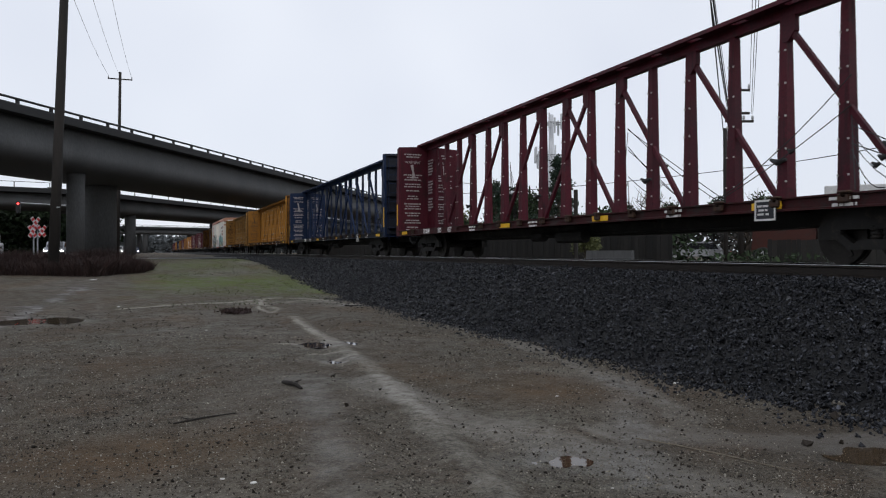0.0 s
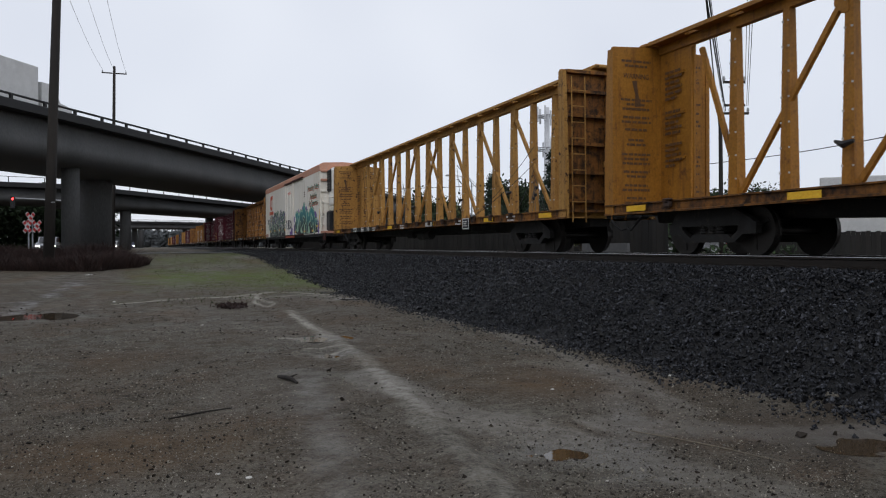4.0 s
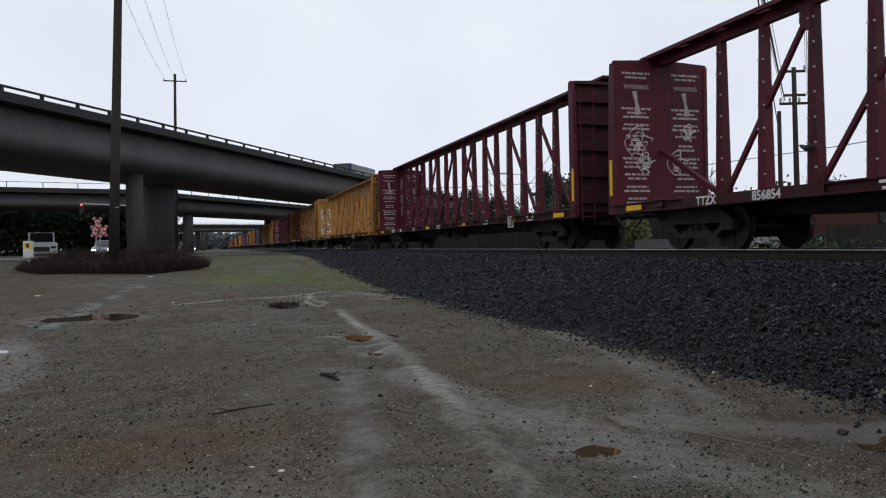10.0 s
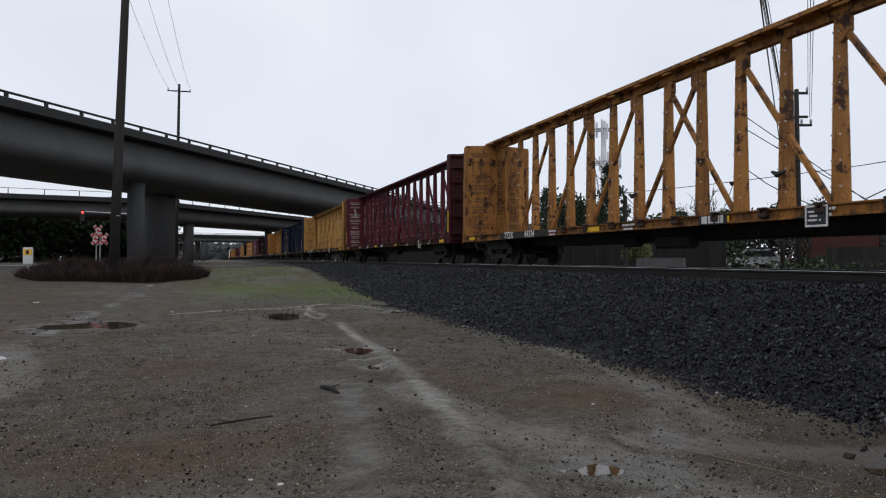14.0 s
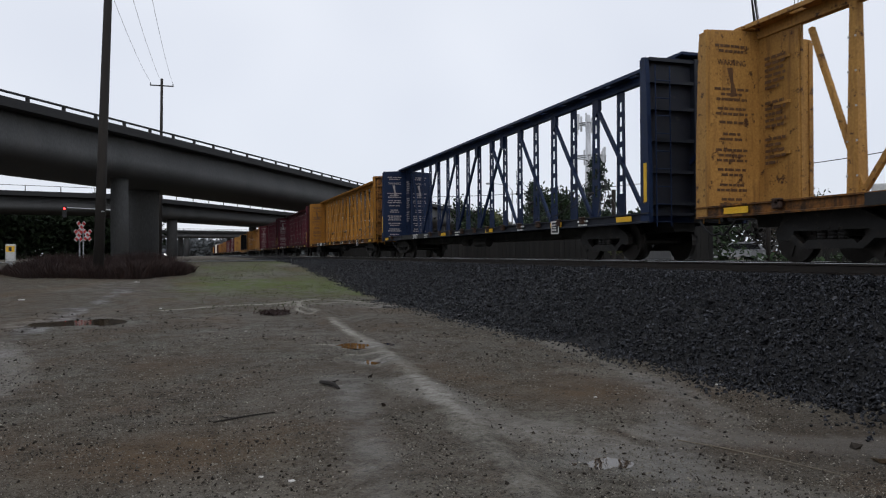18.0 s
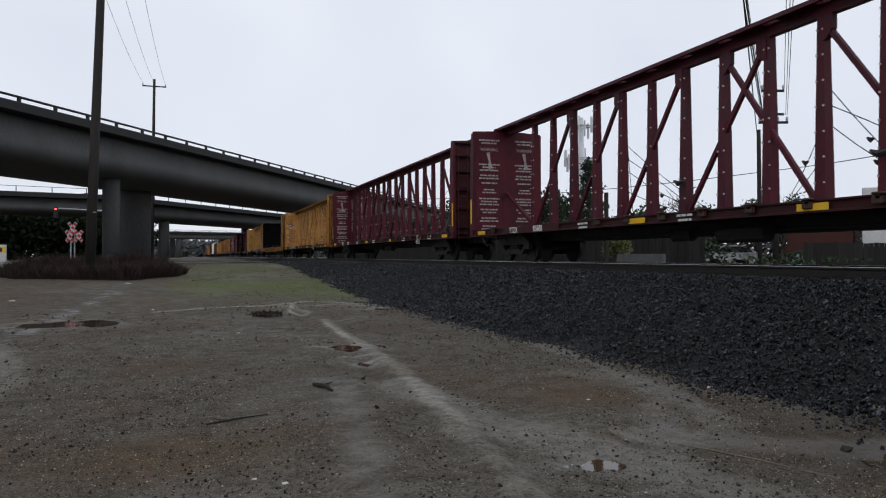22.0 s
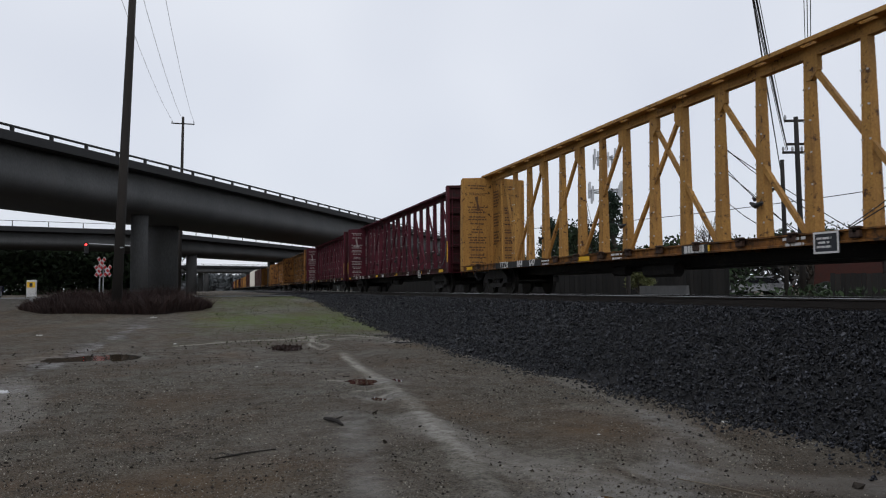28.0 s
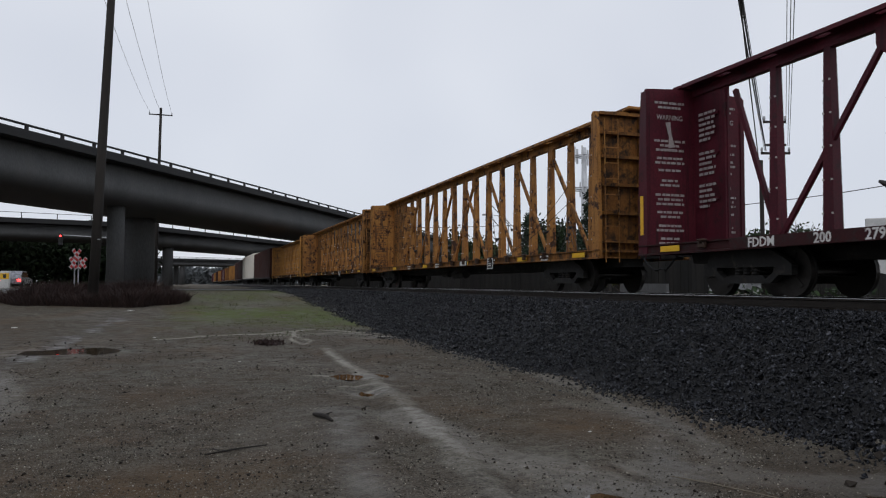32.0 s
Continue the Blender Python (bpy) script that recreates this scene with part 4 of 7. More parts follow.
def centerbeam(paint, words, plain_posts=True, seed=1, sill=None, panels=(1,), inner=10.2):
    """A centre-beam flat car, its middle at the origin, rail level at z = 0, near end at -y."""
    rng = random.Random(seed)
    car = thing("centerbeam_flat_car", "", "railway wagon", None, "wagons of the train")
    deck = Shape().box(-1.36, 1.36, -NEAR + 0.05, HALF - 0.05, 0.93, 0.985)
    for y in np.arange(-11.0, 11.1, 1.3):
        deck.box(-1.36, 1.36, y - 0.05, y + 0.05, 0.8, 0.93)
    part("deck", deck, sill or paint, car)
    for sx in (-1, 1):
        side = Shape()
        side.loft([[(sx * 1.365, y, z), (sx * 1.44, y, z), (sx * 1.44, y, z + 0.03), (sx * 1.385, y, z + 0.04), (sx * 1.385, y, 0.96), (sx * 1.44, y, 0.965), (sx * 1.44, y, 0.99), (sx * 1.365, y, 0.99)]
                   for y, z in ((-NEAR, 0.78), (-9, 0.78), (-6, 0.8), (6, 0.8), (9, 0.78), (HALF, 0.78))])
        ss = part("side_sill", side, sill or paint, car)
        w = Shape().bevel_box(-0.05, 0.05, -0.09, 0.09, -0.05, 0.08, 0.02).tube([(-0.05, -0.02, 0.06), (0.1, -0.02, 0.06)], 0.04, 8).bevel_box(-0.09, 0.02, -0.13, 0.06, 0.08, 0.115, 0.012).mesh("winch", RUST_DARK)
        for k in (*range(11), 15):
            part("winch", w, None, ss, "", pose(sx * 1.46, -8.95 + 1.215 * k + 0.35, 0.9))
        rf = Shape().box(-0.004, 0.004, -0.3, 0.3, -0.055, 0.055).mesh("reflector", REFLECT)
        for k in (-10.4, -7.2, -2.6, 2.0, 6.6, 10.6):
            part("reflector", rf, None, ss, "yellow reflective strip", pose(sx * 1.446, k, 0.885))
        tr = bars([1, 0.8], 0.5, 0.07, seed + 3).mesh("data_stencil", LETTER)
        for k in (-8.6, -5.0, 0.4, 4.2):
            part("data_stencil", tr, None, ss, "small white stencilled data", pose(sx * 1.45, k + 0.25, 0.94, 90, 0, -90 if sx < 0 else 90))
    fish = [(-NEAR + 0.5, 0.62), (-7.6, 0.6), (-6.0, 0.56), (6.0, 0.56), (7.6, 0.6), (HALF - 0.5, 0.62)]
    part("centre_sill", Shape().loft([[(-0.3, y, z), (0.3, y, z), (0.36, y, 0.93), (-0.36, y, 0.93)] for y, z in fish]), STEEL_DARK, car)
    # posts
    if plain_posts:
        ps = Shape().loft([[(-b, -a, z), (b, -a, z), (b, a, z), (-b, a, z)] for z, a, b in ((0.98, 0.118, 0.12), (2.4, 0.098, 0.1), (4.12, 0.068, 0.08))])
        for z in np.arange(1.35, 4.0, 0.42 if seed != 3 else 0.55):
            a = 0.118 - 0.016 * (z - 0.98)
            b = 0.12 - 0.0127 * (z - 0.98)
            for sy in (-1, 1):
                ps.box(-b - 0.03, -b + 0.01, sy * (a - 0.014) - 0.009, sy * (a - 0.014) + 0.009, z, z + 0.03)
    else:
        ps = Shape()
        for sy in (-1, 1):
            ps.loft([[(-b, sy * a - 0.05, z), (b, sy * a - 0.05, z), (b, sy * a + 0.05, z), (-b, sy * a + 0.05, z)] for z, a, b in ((0.98, 0.145, 0.02), (4.12, 0.105, 0.02))])
        for z0, z1 in ((0.98, 1.62), (1.92, 2.08), (2.36, 2.5), (2.76, 2.9), (3.14, 3.27), (3.5, 3.63), (3.86, 4.12)):
            ps.loft([[(-0.016, -a, z), (0.016, -a, z), (0.016, a, z), (-0.016, a, z)] for z, a in ((z0, 0.11), (z1, 0.09))])
    pm = fix(ps.mesh("post", paint))
    if plain_posts:
        pm.materials.append(CLIP_GLINT)
        for f in pm.polygons:
            if f.center.x < -0.075 and f.area < 0.0015:
                f.material_index = 1
    ys = [-8.95 + 1.215 * k for k in range(16)]
    for y in ys:
        part("post", pm, None, car, "", pose(0, y, 0))
    for top, bot in ((2, 0), (4, 2), (6, 4), (8, 6), (13, 15), (11, 13), (9, 11), (7, 9)):
        s = 1 if bot > top else -1
        d = Shape().beam((-0.04, ys[top] + s * 0.1, 3.95), (-0.04, ys[bot] - s * 0.14, 1.08), 0.09, 0.088, None, None, (1, 0, 0))
        d.loft([[(x, ys[top], 4.12), (x, ys[top] + s * 0.26, 4.12), (x, ys[top] + s * 0.26, 3.85), (x, ys[top] + s * 0.12, 3.7), (x, ys[top], 3.7)] for x in (-0.1, 0.02)])
        part("diagonal", d, paint, car)
    for s in (-1, 1):
        if s in panels:
            kb = Shape().beam((-0.04, s * 10.15, 3.95), (-0.04, s * 9.1, 1.08), 0.09, 0.088)
        else:
            kb = Shape().beam((-0.04, s * 9.3, 1.08), (-0.04, s * 11.38, 2.2), 0.1, 0.1)
        part("knee_brace", kb, paint, car)
    # top chord: a wide flange with slots and lips
    tc = Shape()
    for x0, x1 in ((-0.4, -0.27), (-0.13, 0.13), (0.27, 0.4)):
        tc.box(x0, x1, -11.02, 11.42, 4.285, 4.34)
    for sx in (-1, 1):
        tc.box(min(sx * 0.37, sx * 0.4), max(sx * 0.37, sx * 0.4), -11.02, 11.42, 4.265, 4.285)
        for k in range(20):
            y0, y1 = -12.115 + 1.215 * (k - 1) + 0.72, -12.115 + 1.215 * k + 0.4
            y0, y1 = max(y0, -11.02), min(y1, 11.42)
            if y1 > y0:
                tc.box(min(sx * 0.13, sx * 0.27), max(sx * 0.13, sx * 0.27), y0, y1, 4.285, 4.34)
    tc.box(-0.08, 0.08, -11.02, 11.42, 4.1, 4.285)
    part("top_chord", tc, paint, car)
    # solid bay next to the far bulkhead
    for s in panels:
        end_panel = part("end_panel", Shape().box(-0.03, 0.03, min(s * inner, s * 11.03), max(s * inner, s * 11.03 if s < 0 else 11.44), 0.98, 4.1), paint, car)
        for z in (1.9, 2.8, 3.6):
            part("rib", Shape().box(-0.075, -0.03, min(s * (inner + 0.24), s * 11.02), max(s * (inner + 0.24), s * 11.02), z, z + 0.05), paint, end_panel)
        part("rib", Shape().box(-0.085, -0.03, min(s * (inner + 0.02), s * (inner + 0.09)), max(s * (inner + 0.02), s * (inner + 0.09)), 0.99, 4.05), paint, end_panel)
    # bulkheads
    for s in (-1, 1):
        bh = Shape()
        y0, y1 = s * 11.42, s * 11.47
        out = [(-1.4, 0.8), (1.4, 0.8), (1.4, 4.17), (1.38, 4.19), (0.5, 4.235), (-0.5, 4.235), (-1.38, 4.19), (-1.4, 4.17)]
        bh.loft([[(x, y, z) for x, z in out] for y in (min(y0, y1), max(y0, y1))])
        bulk = part("bulkhead", bh, paint, car, "", pose(0, 0 if s > 0 else HALF - NEAR, 0))
        for sx in (-1, 1):
            e = Shape().loft([[(sx * 1.41, s * a, z) for a in (11.4, b)] + [(sx * 1.3, s * a, z) for a in (b, 11.4)] for z, b in ((0.79, HALF), (1.8, HALF), (3.7, HALF - 0.08), (4.14, HALF - 0.12))])
            part("side_post", e, paint, bulk)
        # thin plate added: grimy paint here and on the ribs also darkens for shade
        part("outer_plate", Shape().box(-1.3, 1.3, min(s * 11.474, s * 11.49), max(s * 11.474, s * 11.49), 0.95, 4.12), sill or paint, bulk, "grimy outer face of the bulkhead with shade in its colour")
        for z in (1.15, 1.8, 2.45, 3.1, 3.65, 4.1):
            part("rib", Shape().box(-1.3, 1.3, min(s * 11.47, s * 11.62), max(s * 11.47, s * 11.62), z, z + 0.07), sill or paint, bulk)
        part("rib", Shape().box(-0.06, 0.06, min(s * 11.47, s * 11.64), max(s * 11.47, s * 11.64), 0.9, 4.2), sill or paint, bulk)
        lad = Shape()
        for x in (-1.2, -0.8):
            lad.tube([(x, s * 11.72, 0.7), (x, s * 11.68, 4.0)], 0.016, 6)
        for z in np.arange(0.8, 3.9, 0.36):
            lad.tube([(-1.2, s * 11.71, z), (-0.8, s * 11.71, z)], 0.013, 6)
        part("ladder", lad, paint, bulk)
        part("cap", Shape().bevel_box(-0.45, 0.45, min(s * 11.42, s * 11.68), max(s * 11.42, s * 11.68), 4.25, 4.33, 0.02), paint, bulk)
        for sx in (-1, 1) if paint in (RED, BLUE) else ():
            part("reflector", Shape().box(sx * 1.412 - 0.004, sx * 1.412 + 0.004, min(s * 11.52, s * 11.63), max(s * 11.52, s * 11.63), 1.2, 2.0), REFLECT, bulk, "yellow reflective strip")
        if words is not None:
            f = s * 11.42 - s * 0.006
            turn = 0 if s > 0 else 180
            for sx in (-1, 1):
                cx = sx * 0.74
                ln = bars([0.9, 0.7, -1.2, -2.6, -4.2, 0.95, 0.6, 0.85, -1.0, 0.8, 0.9, -0.8, 0.7, -1.6, 0.5, 0.6, -1.4, 0.9, 0.75, 0.85, -1.0, 0.8, 0.6, -1.2, 0.7, 0.85, -1.0, 0.6, 0.7], 0.92, 0.075, seed + sx + 5, -0.46)
                part("stencilled_text", ln, words, bulk, "rows of small stencilled instructions", pose(cx, f, 3.95, 90, 0, turn))["kind"] = "stuff"
                part("warning_word", text_mesh("WARNING", 0.15, words), None, bulk, "stencilled warning", pose(cx, f, 3.62, 90, 0, turn))
                fig = Shape().add([(-0.12, 0.3, 0), (0.02, 0.32, 0), (0.04, 0.08, 0), (0.14, -0.2, 0), (-0.04, -0.22, 0), (-0.03, 0.02, 0)], [(5, 4, 3, 2, 1, 0)])
                fig.box(-0.2, 0.2, -0.27, -0.24, -0.002, 0.002)
                part("pictogram", fig, words, bulk, "stencilled load-shift pictogram", pose(cx, f, 3.22, 90, 0, turn))
    if words is not None and 1 in panels:
        for yy, sd in ((10.95, 7),) if inner > 10 else ((10.7, 7), (9.8, 9)):
            ln = bars([1, 1, 0.9, 1, 0.95, 0.7, -2, 0.9, 1, 0.8, 1, 0.9, -1.5, 1, 0.8, 0.95, 1, 0.6], 0.52, 0.085, seed + sd, -0.26, 0.0)
            part("stencilled_text", ln, words, end_panel, "rows of small stencilled instructions", pose(-0.09, yy, 3.7, 90, 0, -90))["kind"] = "stuff"
    for y in (-8.95, 8.95):
        bogie_parts(car, y)
    end_gear(car, HALF)
    for k in range(24):
        j = (k * 5 + 1) % 15
        ya, yb = ys[j], ys[j] + rng.choice((-1.3, 1.3)) * rng.uniform(0.7, 1.9)
        yb = max(-10.8, min(10.0, yb))
        za, sag, side_ = rng.uniform(1.7, 3.0), rng.uniform(-0.05, 0.22), 1 if k % 3 else -1
        pts = [(side_ * (0.12 + 1.2 * u), ya + (yb - ya) * u, za + (1.02 - za) * u - sag * 4 * u * (1 - u)) for u in (0, 0.2, 0.4, 0.6, 0.8, 1)]
        part("tie_down_cable", Shape().tube(pts, 0.0085, 4), CABLE, car, "slack black tie-down cable")
        if k % 2:
            part("strap_hook", Shape().tube([pts[2], (pts[2][0], pts[2][1] + 0.07, pts[2][2] - 0.03), (pts[2][0], pts[2][1] + 0.13, pts[2][2] + 0.02)], [0.025, 0.045, 0.02], 5), BLACK, car, "black ratchet on a cable")
    py, pw = {YELLOW_NEW: (-7.3, 0.22), YELLOW_RUST: (-4.9, 0.22), YELLOW: (-5.65, 0.29), YELLOW_TAN: (-5.65, 0.24)}.get(paint, (-7.2, 0.21))
    dp = part("data_plate", Shape().bevel_box(-1.475, -1.45, py - pw, py + pw, 0.66, 0.98, 0.005), INK, car, "black data plate in a pale frame")
    part("plate_frame", Shape().box(-1.482, -1.476, py - pw, py + pw, 0.66, 0.69).box(-1.482, -1.476, py - pw, py + pw, 0.95, 0.98).box(-1.482, -1.476, py - pw, py - pw + 0.03, 0.69, 0.95).box(-1.482, -1.476, py + pw - 0.03, py + pw, 0.69, 0.95), LETTER, dp, "pale painted frame")
    part("data_lines", bars([0.9, 0.7, 0.9], pw * 1.3, 0.05, seed, -pw * 0.8), LETTER, dp, "white data lines", pose(-1.478, py, 0.9, 90, 0, -90))
    if paint not in (RED, BLUE):
        mk = part("mark_panel", Shape().box(-1.452, -1.446, -2.85, -2.05, 0.8, 0.97), BLACK, car, "black panel with a white mark")
        part("mark", bars([1], 0.62, 0.22, seed + 1, -0.31), LETTER, mk, "white painted mark", pose(-1.456, -2.45, 0.955, 90, 0, -90))
    for k in (2, 5, 9, 13):
        part("tied_strap", Shape().tube([(-0.22, ys[k] - 0.18, 1.72), (-0.24, ys[k], 1.68), (-0.22, ys[k] + 0.16, 1.75)], [0.03, 0.06, 0.025], 6), BLACK, car, "black strap hooked on a post")
    part("brake_gear", Shape().tube([(-0.7, -1.0, 0.55), (-0.7, 0.2, 0.55)], 0.16, 10).tube([(-0.55, 1.2, 0.58), (-0.55, 1.8, 0.58)], 0.13, 10).tube([(-0.5, -6, 0.6), (-0.5, 6, 0.6)], 0.02, 5), STEEL_DARK, car, "air tank and brake rods")
    return car


def bulkhead_flat():
    h = 10.6
    car = thing("bulkhead_flat_car", "empty yellow bulkhead flat car with a black far bulkhead", "railway wagon", None, "wagons of the train")
    part("deck", Shape().box(-1.35, 1.35, -h, h, 0.95, 1.06), TIE, car, "worn timber deck")
    for sx in (-1, 1):
        side = Shape().loft([[(sx * 1.36, y, z), (sx * 1.45, y, z), (sx * 1.45, y, z + 0.05), (sx * 1.39, y, z + 0.06), (sx * 1.39, y, 1.02), (sx * 1.45, y, 1.03), (sx * 1.45, y, 1.1), (sx * 1.36, y, 1.1)]
                             for y, z in ((-h, 0.72), (-7, 0.7), (-5, 0.62), (5, 0.62), (7, 0.7), (h, 0.72))])
        ss = part("side_sill", side, YELLOW, car)
        pk = Shape().bevel_box(-0.05, 0.05, -0.09, 0.09, -0.2, 0.2, 0.015).mesh("stake_pocket", YELLOW)
        for k in range(15):
            part("stake_pocket", pk, None, ss, "", pose(sx * 1.46, -h + 1.4 + 1.27 * k, 0.9))
        for k in (-6.1, -2.2, 5.3, 8.6):
            part("stake", Shape().bevel_box(sx * 1.4 - 0.05, sx * 1.4 + 0.05, k - 0.1, k + 0.1, 1.1, 1.32, 0.02), MAROON, ss, "short rusty stake")
        pl = part("data_panel", Shape().box(sx * 1.452, sx * 1.456, -0.75, 0.75, 0.76, 1.0), INK, ss, "black panel with a white mark")
        part("mark", bars([1], 1.1, 0.28, 4, -0.55), LETTER, pl, "white painted mark", pose(sx * 1.46, 0, 0.98, 90, 0, -90 if sx < 0 else 90))
        pl = part("data_panel", Shape().box(sx * 1.452, sx * 1.456, -5.2, -4.5, 0.7, 1.06), INK, ss, "black panel with white data lines")
        part("mark", bars([1, 0.9, 1, 0.8], 0.6, 0.075, 5, -0.3), LETTER, pl, "white data lines", pose(sx * 1.46, -4.85, 1.03, 90, 0, -90 if sx < 0 else 90))
        part("number_panel", Shape().box(sx * 1.452, sx * 1.456, 6.2, 8.9, 0.76, 1.0), INK, ss, "black panel with a white number")
        part("number", text_mesh("TTPX   04896", 0.26, LETTER, 0.003, 0.003), None, ss, "white stencilled car number", pose(sx * 1.46, 7.55, 0.88, 90, 0, -90 if sx < 0 else 90))
    part("centre_sill", Shape().loft([[(-0.3, y, z), (0.3, y, z), (0.36, y, 0.95), (-0.36, y, 0.95)] for y, z in ((-h + 0.4, 0.6), (-6, 0.5), (-5, 0.35), (5, 0.35), (6, 0.5), (h - 0.4, 0.6))]), STEEL_DARK, car)
    for s in (-1, 1):
        out = [(-1.4, 0.95), (1.4, 0.95), (1.4, 3.95), (1.15, 4.15), (-1.15, 4.15), (-1.4, 3.95)]
        h = 10.6 if s > 0 else 10.1
        ya, yb = sorted((s * (h - 0.95), s * (h - 0.87)))
        # grimy paint for the rusty back, also painting in shade between the stiffeners
        bulk = part("bulkhead", Shape().loft([[(x, y, z) for x, z in out] for y in (ya, yb)]), YELLOW_SILL, car)
        if s > 0:
            part("lining", Shape().loft([[(x * 0.985, y, z if z > 1 else 1.07) for x, z in out] for y in sorted((s * (h - 0.96), s * (h - 1.0)))]), SOOT, bulk, "black lining boards")
        for x in (-1.35, -0.5, 0.05, 0.6, 1.35):
            st = Shape().loft([[(x - 0.05, s * (h - 0.87), z), (x + 0.05, s * (h - 0.87), z), (x + 0.05, s * (h - 0.87 + d), z), (x - 0.05, s * (h - 0.87 + d), z)] for z, d in ((1.0, 0.85), (2.6, 0.75), (3.9, 0.25), (4.12, 0.22))])
            part("stiffener", st, YELLOW, bulk)
        for z, d in ((2.55, 0.72), (4.05, 0.28)):
            part("rib", Shape().box(-1.38, 1.38, min(s * (h - 0.87), s * (h - 0.87 + d)), max(s * (h - 0.87), s * (h - 0.87 + d)), z, z + 0.07), YELLOW, bulk)
        for sx in (-1, 1):
            w = Shape().loft([[(sx * 1.4, s * (h - 1.0), z), (sx * 1.35, s * (h - 1.0), z), (sx * 1.35, s * (h - d), z), (sx * 1.4, s * (h - d), z)] for z, d in ((0.8, 0.0), (2.4, 0.1), (3.9, 0.4), (4.12, 0.45))])
            part("wing", w, YELLOW, bulk)
        lad = Shape()
        for x in (-1.2, -0.75):
            lad.tube([(x, s * (h + 0.02), 0.7), (x, s * (h - 0.08), 2.6), (x, s * (h - 0.5), 4.0)], 0.018, 6)
        for z in np.arange(0.8, 3.95, 0.34):
            yy = np.interp(z, (0.7, 2.6, 4.0), (h + 0.02, h - 0.08, h - 0.5))
            lad.tube([(-1.2, s * yy, z), (-0.75, s * yy, z)], 0.014, 6)
        part("ladder", lad, YELLOW, bulk)
        rung = Shape()
        for z in (1.35, 1.75, 2.15):
            rung.tube([(-1.42, s * (h - 0.12), z), (-1.47, s * (h - 0.14), z), (-1.47, s * (h - 0.7), z), (-1.42, s * (h - 0.72), z)], 0.014, 5)
        part("grab_irons", rung, YELLOW, bulk)
    for y in (-7.9, 7.9):
        bogie_parts(car, y)
    end_gear(car, 10.6)
    return car


def reefer():
    """A refrigerated box car with a graffiti piece along its side."""
    h = 11.1
    y0 = -h + 1.72
    car = thing("refrigerator_box_car", "dirty white refrigerator box car with teal graffiti along its side", "railway wagon", None, "wagons of the train")
    body = Shape().loft([[(-1.5, y, 0.86), (1.5, y, 0.86), (1.5, y, 4.26), (-1.5, y, 4.26)] for y in (y0, h)])
    part("body", body, REFRIG_WHITE, car)
    roof = Shape().loft([[(-1.515, y, 4.26), (-1.515, y, 4.6), (-1.3, y, 4.72), (0, y, 4.78), (1.3, y, 4.72), (1.515, y, 4.6), (1.515, y, 4.26)] for y in (y0 - 0.02, h + 0.02)])
    part("roof", roof, SALMON, car, "faded orange roof and cant rail")
    part("side_sill", Shape().box(-1.46, 1.46, -h + 0.65, h, 0.7, 0.86), STEEL_DARK, car)
    part("centre_sill", Shape().box(-0.35, 0.35, -h + 0.3, h - 0.3, 0.45, 0.7), STEEL_DARK, car)
    for sx in (-1, 1):
        x = sx * 1.5
        # plug door with bars, on rails
        d = part("door", Shape().bevel_box(min(x, x + sx * 0.05), max(x, x + sx * 0.05), -1.45, 1.32, 0.9, 4.2, 0.01), REFRIG_WHITE, car)
        for y in (-1.45, 1.26):
            part("door_post", Shape().box(min(x + sx * 0.05, x + sx * 0.1), max(x + sx * 0.05, x + sx * 0.1), y - 0.04, y + 0.06, 0.85, 4.3), REFRIG_WHITE, d)
        for z in (1.35, 2.0, 2.7, 3.35):
            part("door_bar", Shape().bevel_box(min(x + sx * 0.05, x + sx * 0.085), max(x + sx * 0.05, x + sx * 0.085), -1.4, 1.22, z, z + 0.06, 0.01), REFRIG_WHITE, d)
        for y in (-0.6, 0.45):
            part("lock_rod", Shape().tube([(x + sx * 0.1, y, 1.1), (x + sx * 0.1, y, 4.0)], 0.025, 6), REFRIG_WHITE, d)
        part("door_rail", Shape().box(min(x, x + sx * 0.14), max(x, x + sx * 0.14), -4.7, 1.5, 4.26, 4.34), MAROON, d, "rusty door track")
        part("door_rail", Shape().box(min(x, x + sx * 0.12), max(x, x + sx * 0.12), -4.7, 1.5, 0.84, 0.9), MAROON, d, "rusty door track")
        part("kick_panel", Shape().box(min(x, x + sx * 0.06), max(x, x + sx * 0.06), -1.6, 1.5, 0.72, 0.84), ORANGE, d, "orange-painted panel")
        for y in (y0 + 0.08, h - 0.08):
            lad = Shape()
            for z in np.arange(1.1, 4.2, 0.38):
                lad.tube([(x + sx * 0.02, y - 0.06, z), (x + sx * 0.07, y - 0.04, z), (x + sx * 0.07, y + 0.4 * (1 if y < 0 else -1), z), (x + sx * 0.02, y + 0.42 * (1 if y < 0 else -1), z)], 0.014, 5)
            part("ladder", lad, REFRIG_WHITE, car)
        part("reflector", Shape().box(x - 0.006, x + 0.006, y0 + 0.1, y0 + 0.2, 1.1, 2.2), REFLECT, car, "yellow reflective strip")
    x = -1.507
    face = lambda y, z: pose(x, y, z, 90, 0, -90)
    # slogan in two colours, one line shadowing the other
    for k, (line, yy) in enumerate((("Protecting Today's", -7.55), ("Perishables", -7.6), ("For Tomorrow", -7.6))):
        z = (3.5, 3.0, 2.62)[k]
        part("slogan", text_mesh(line, 0.42, ORANGE, 0.002, 0.014, 0.3), None, car, "orange shadow of the slogan", face(yy, z - 0.035))
        part("slogan", text_mesh(line, 0.42, GREEN, 0.004, 0.005, 0.3), None, car, "green italic slogan", face(yy, z))
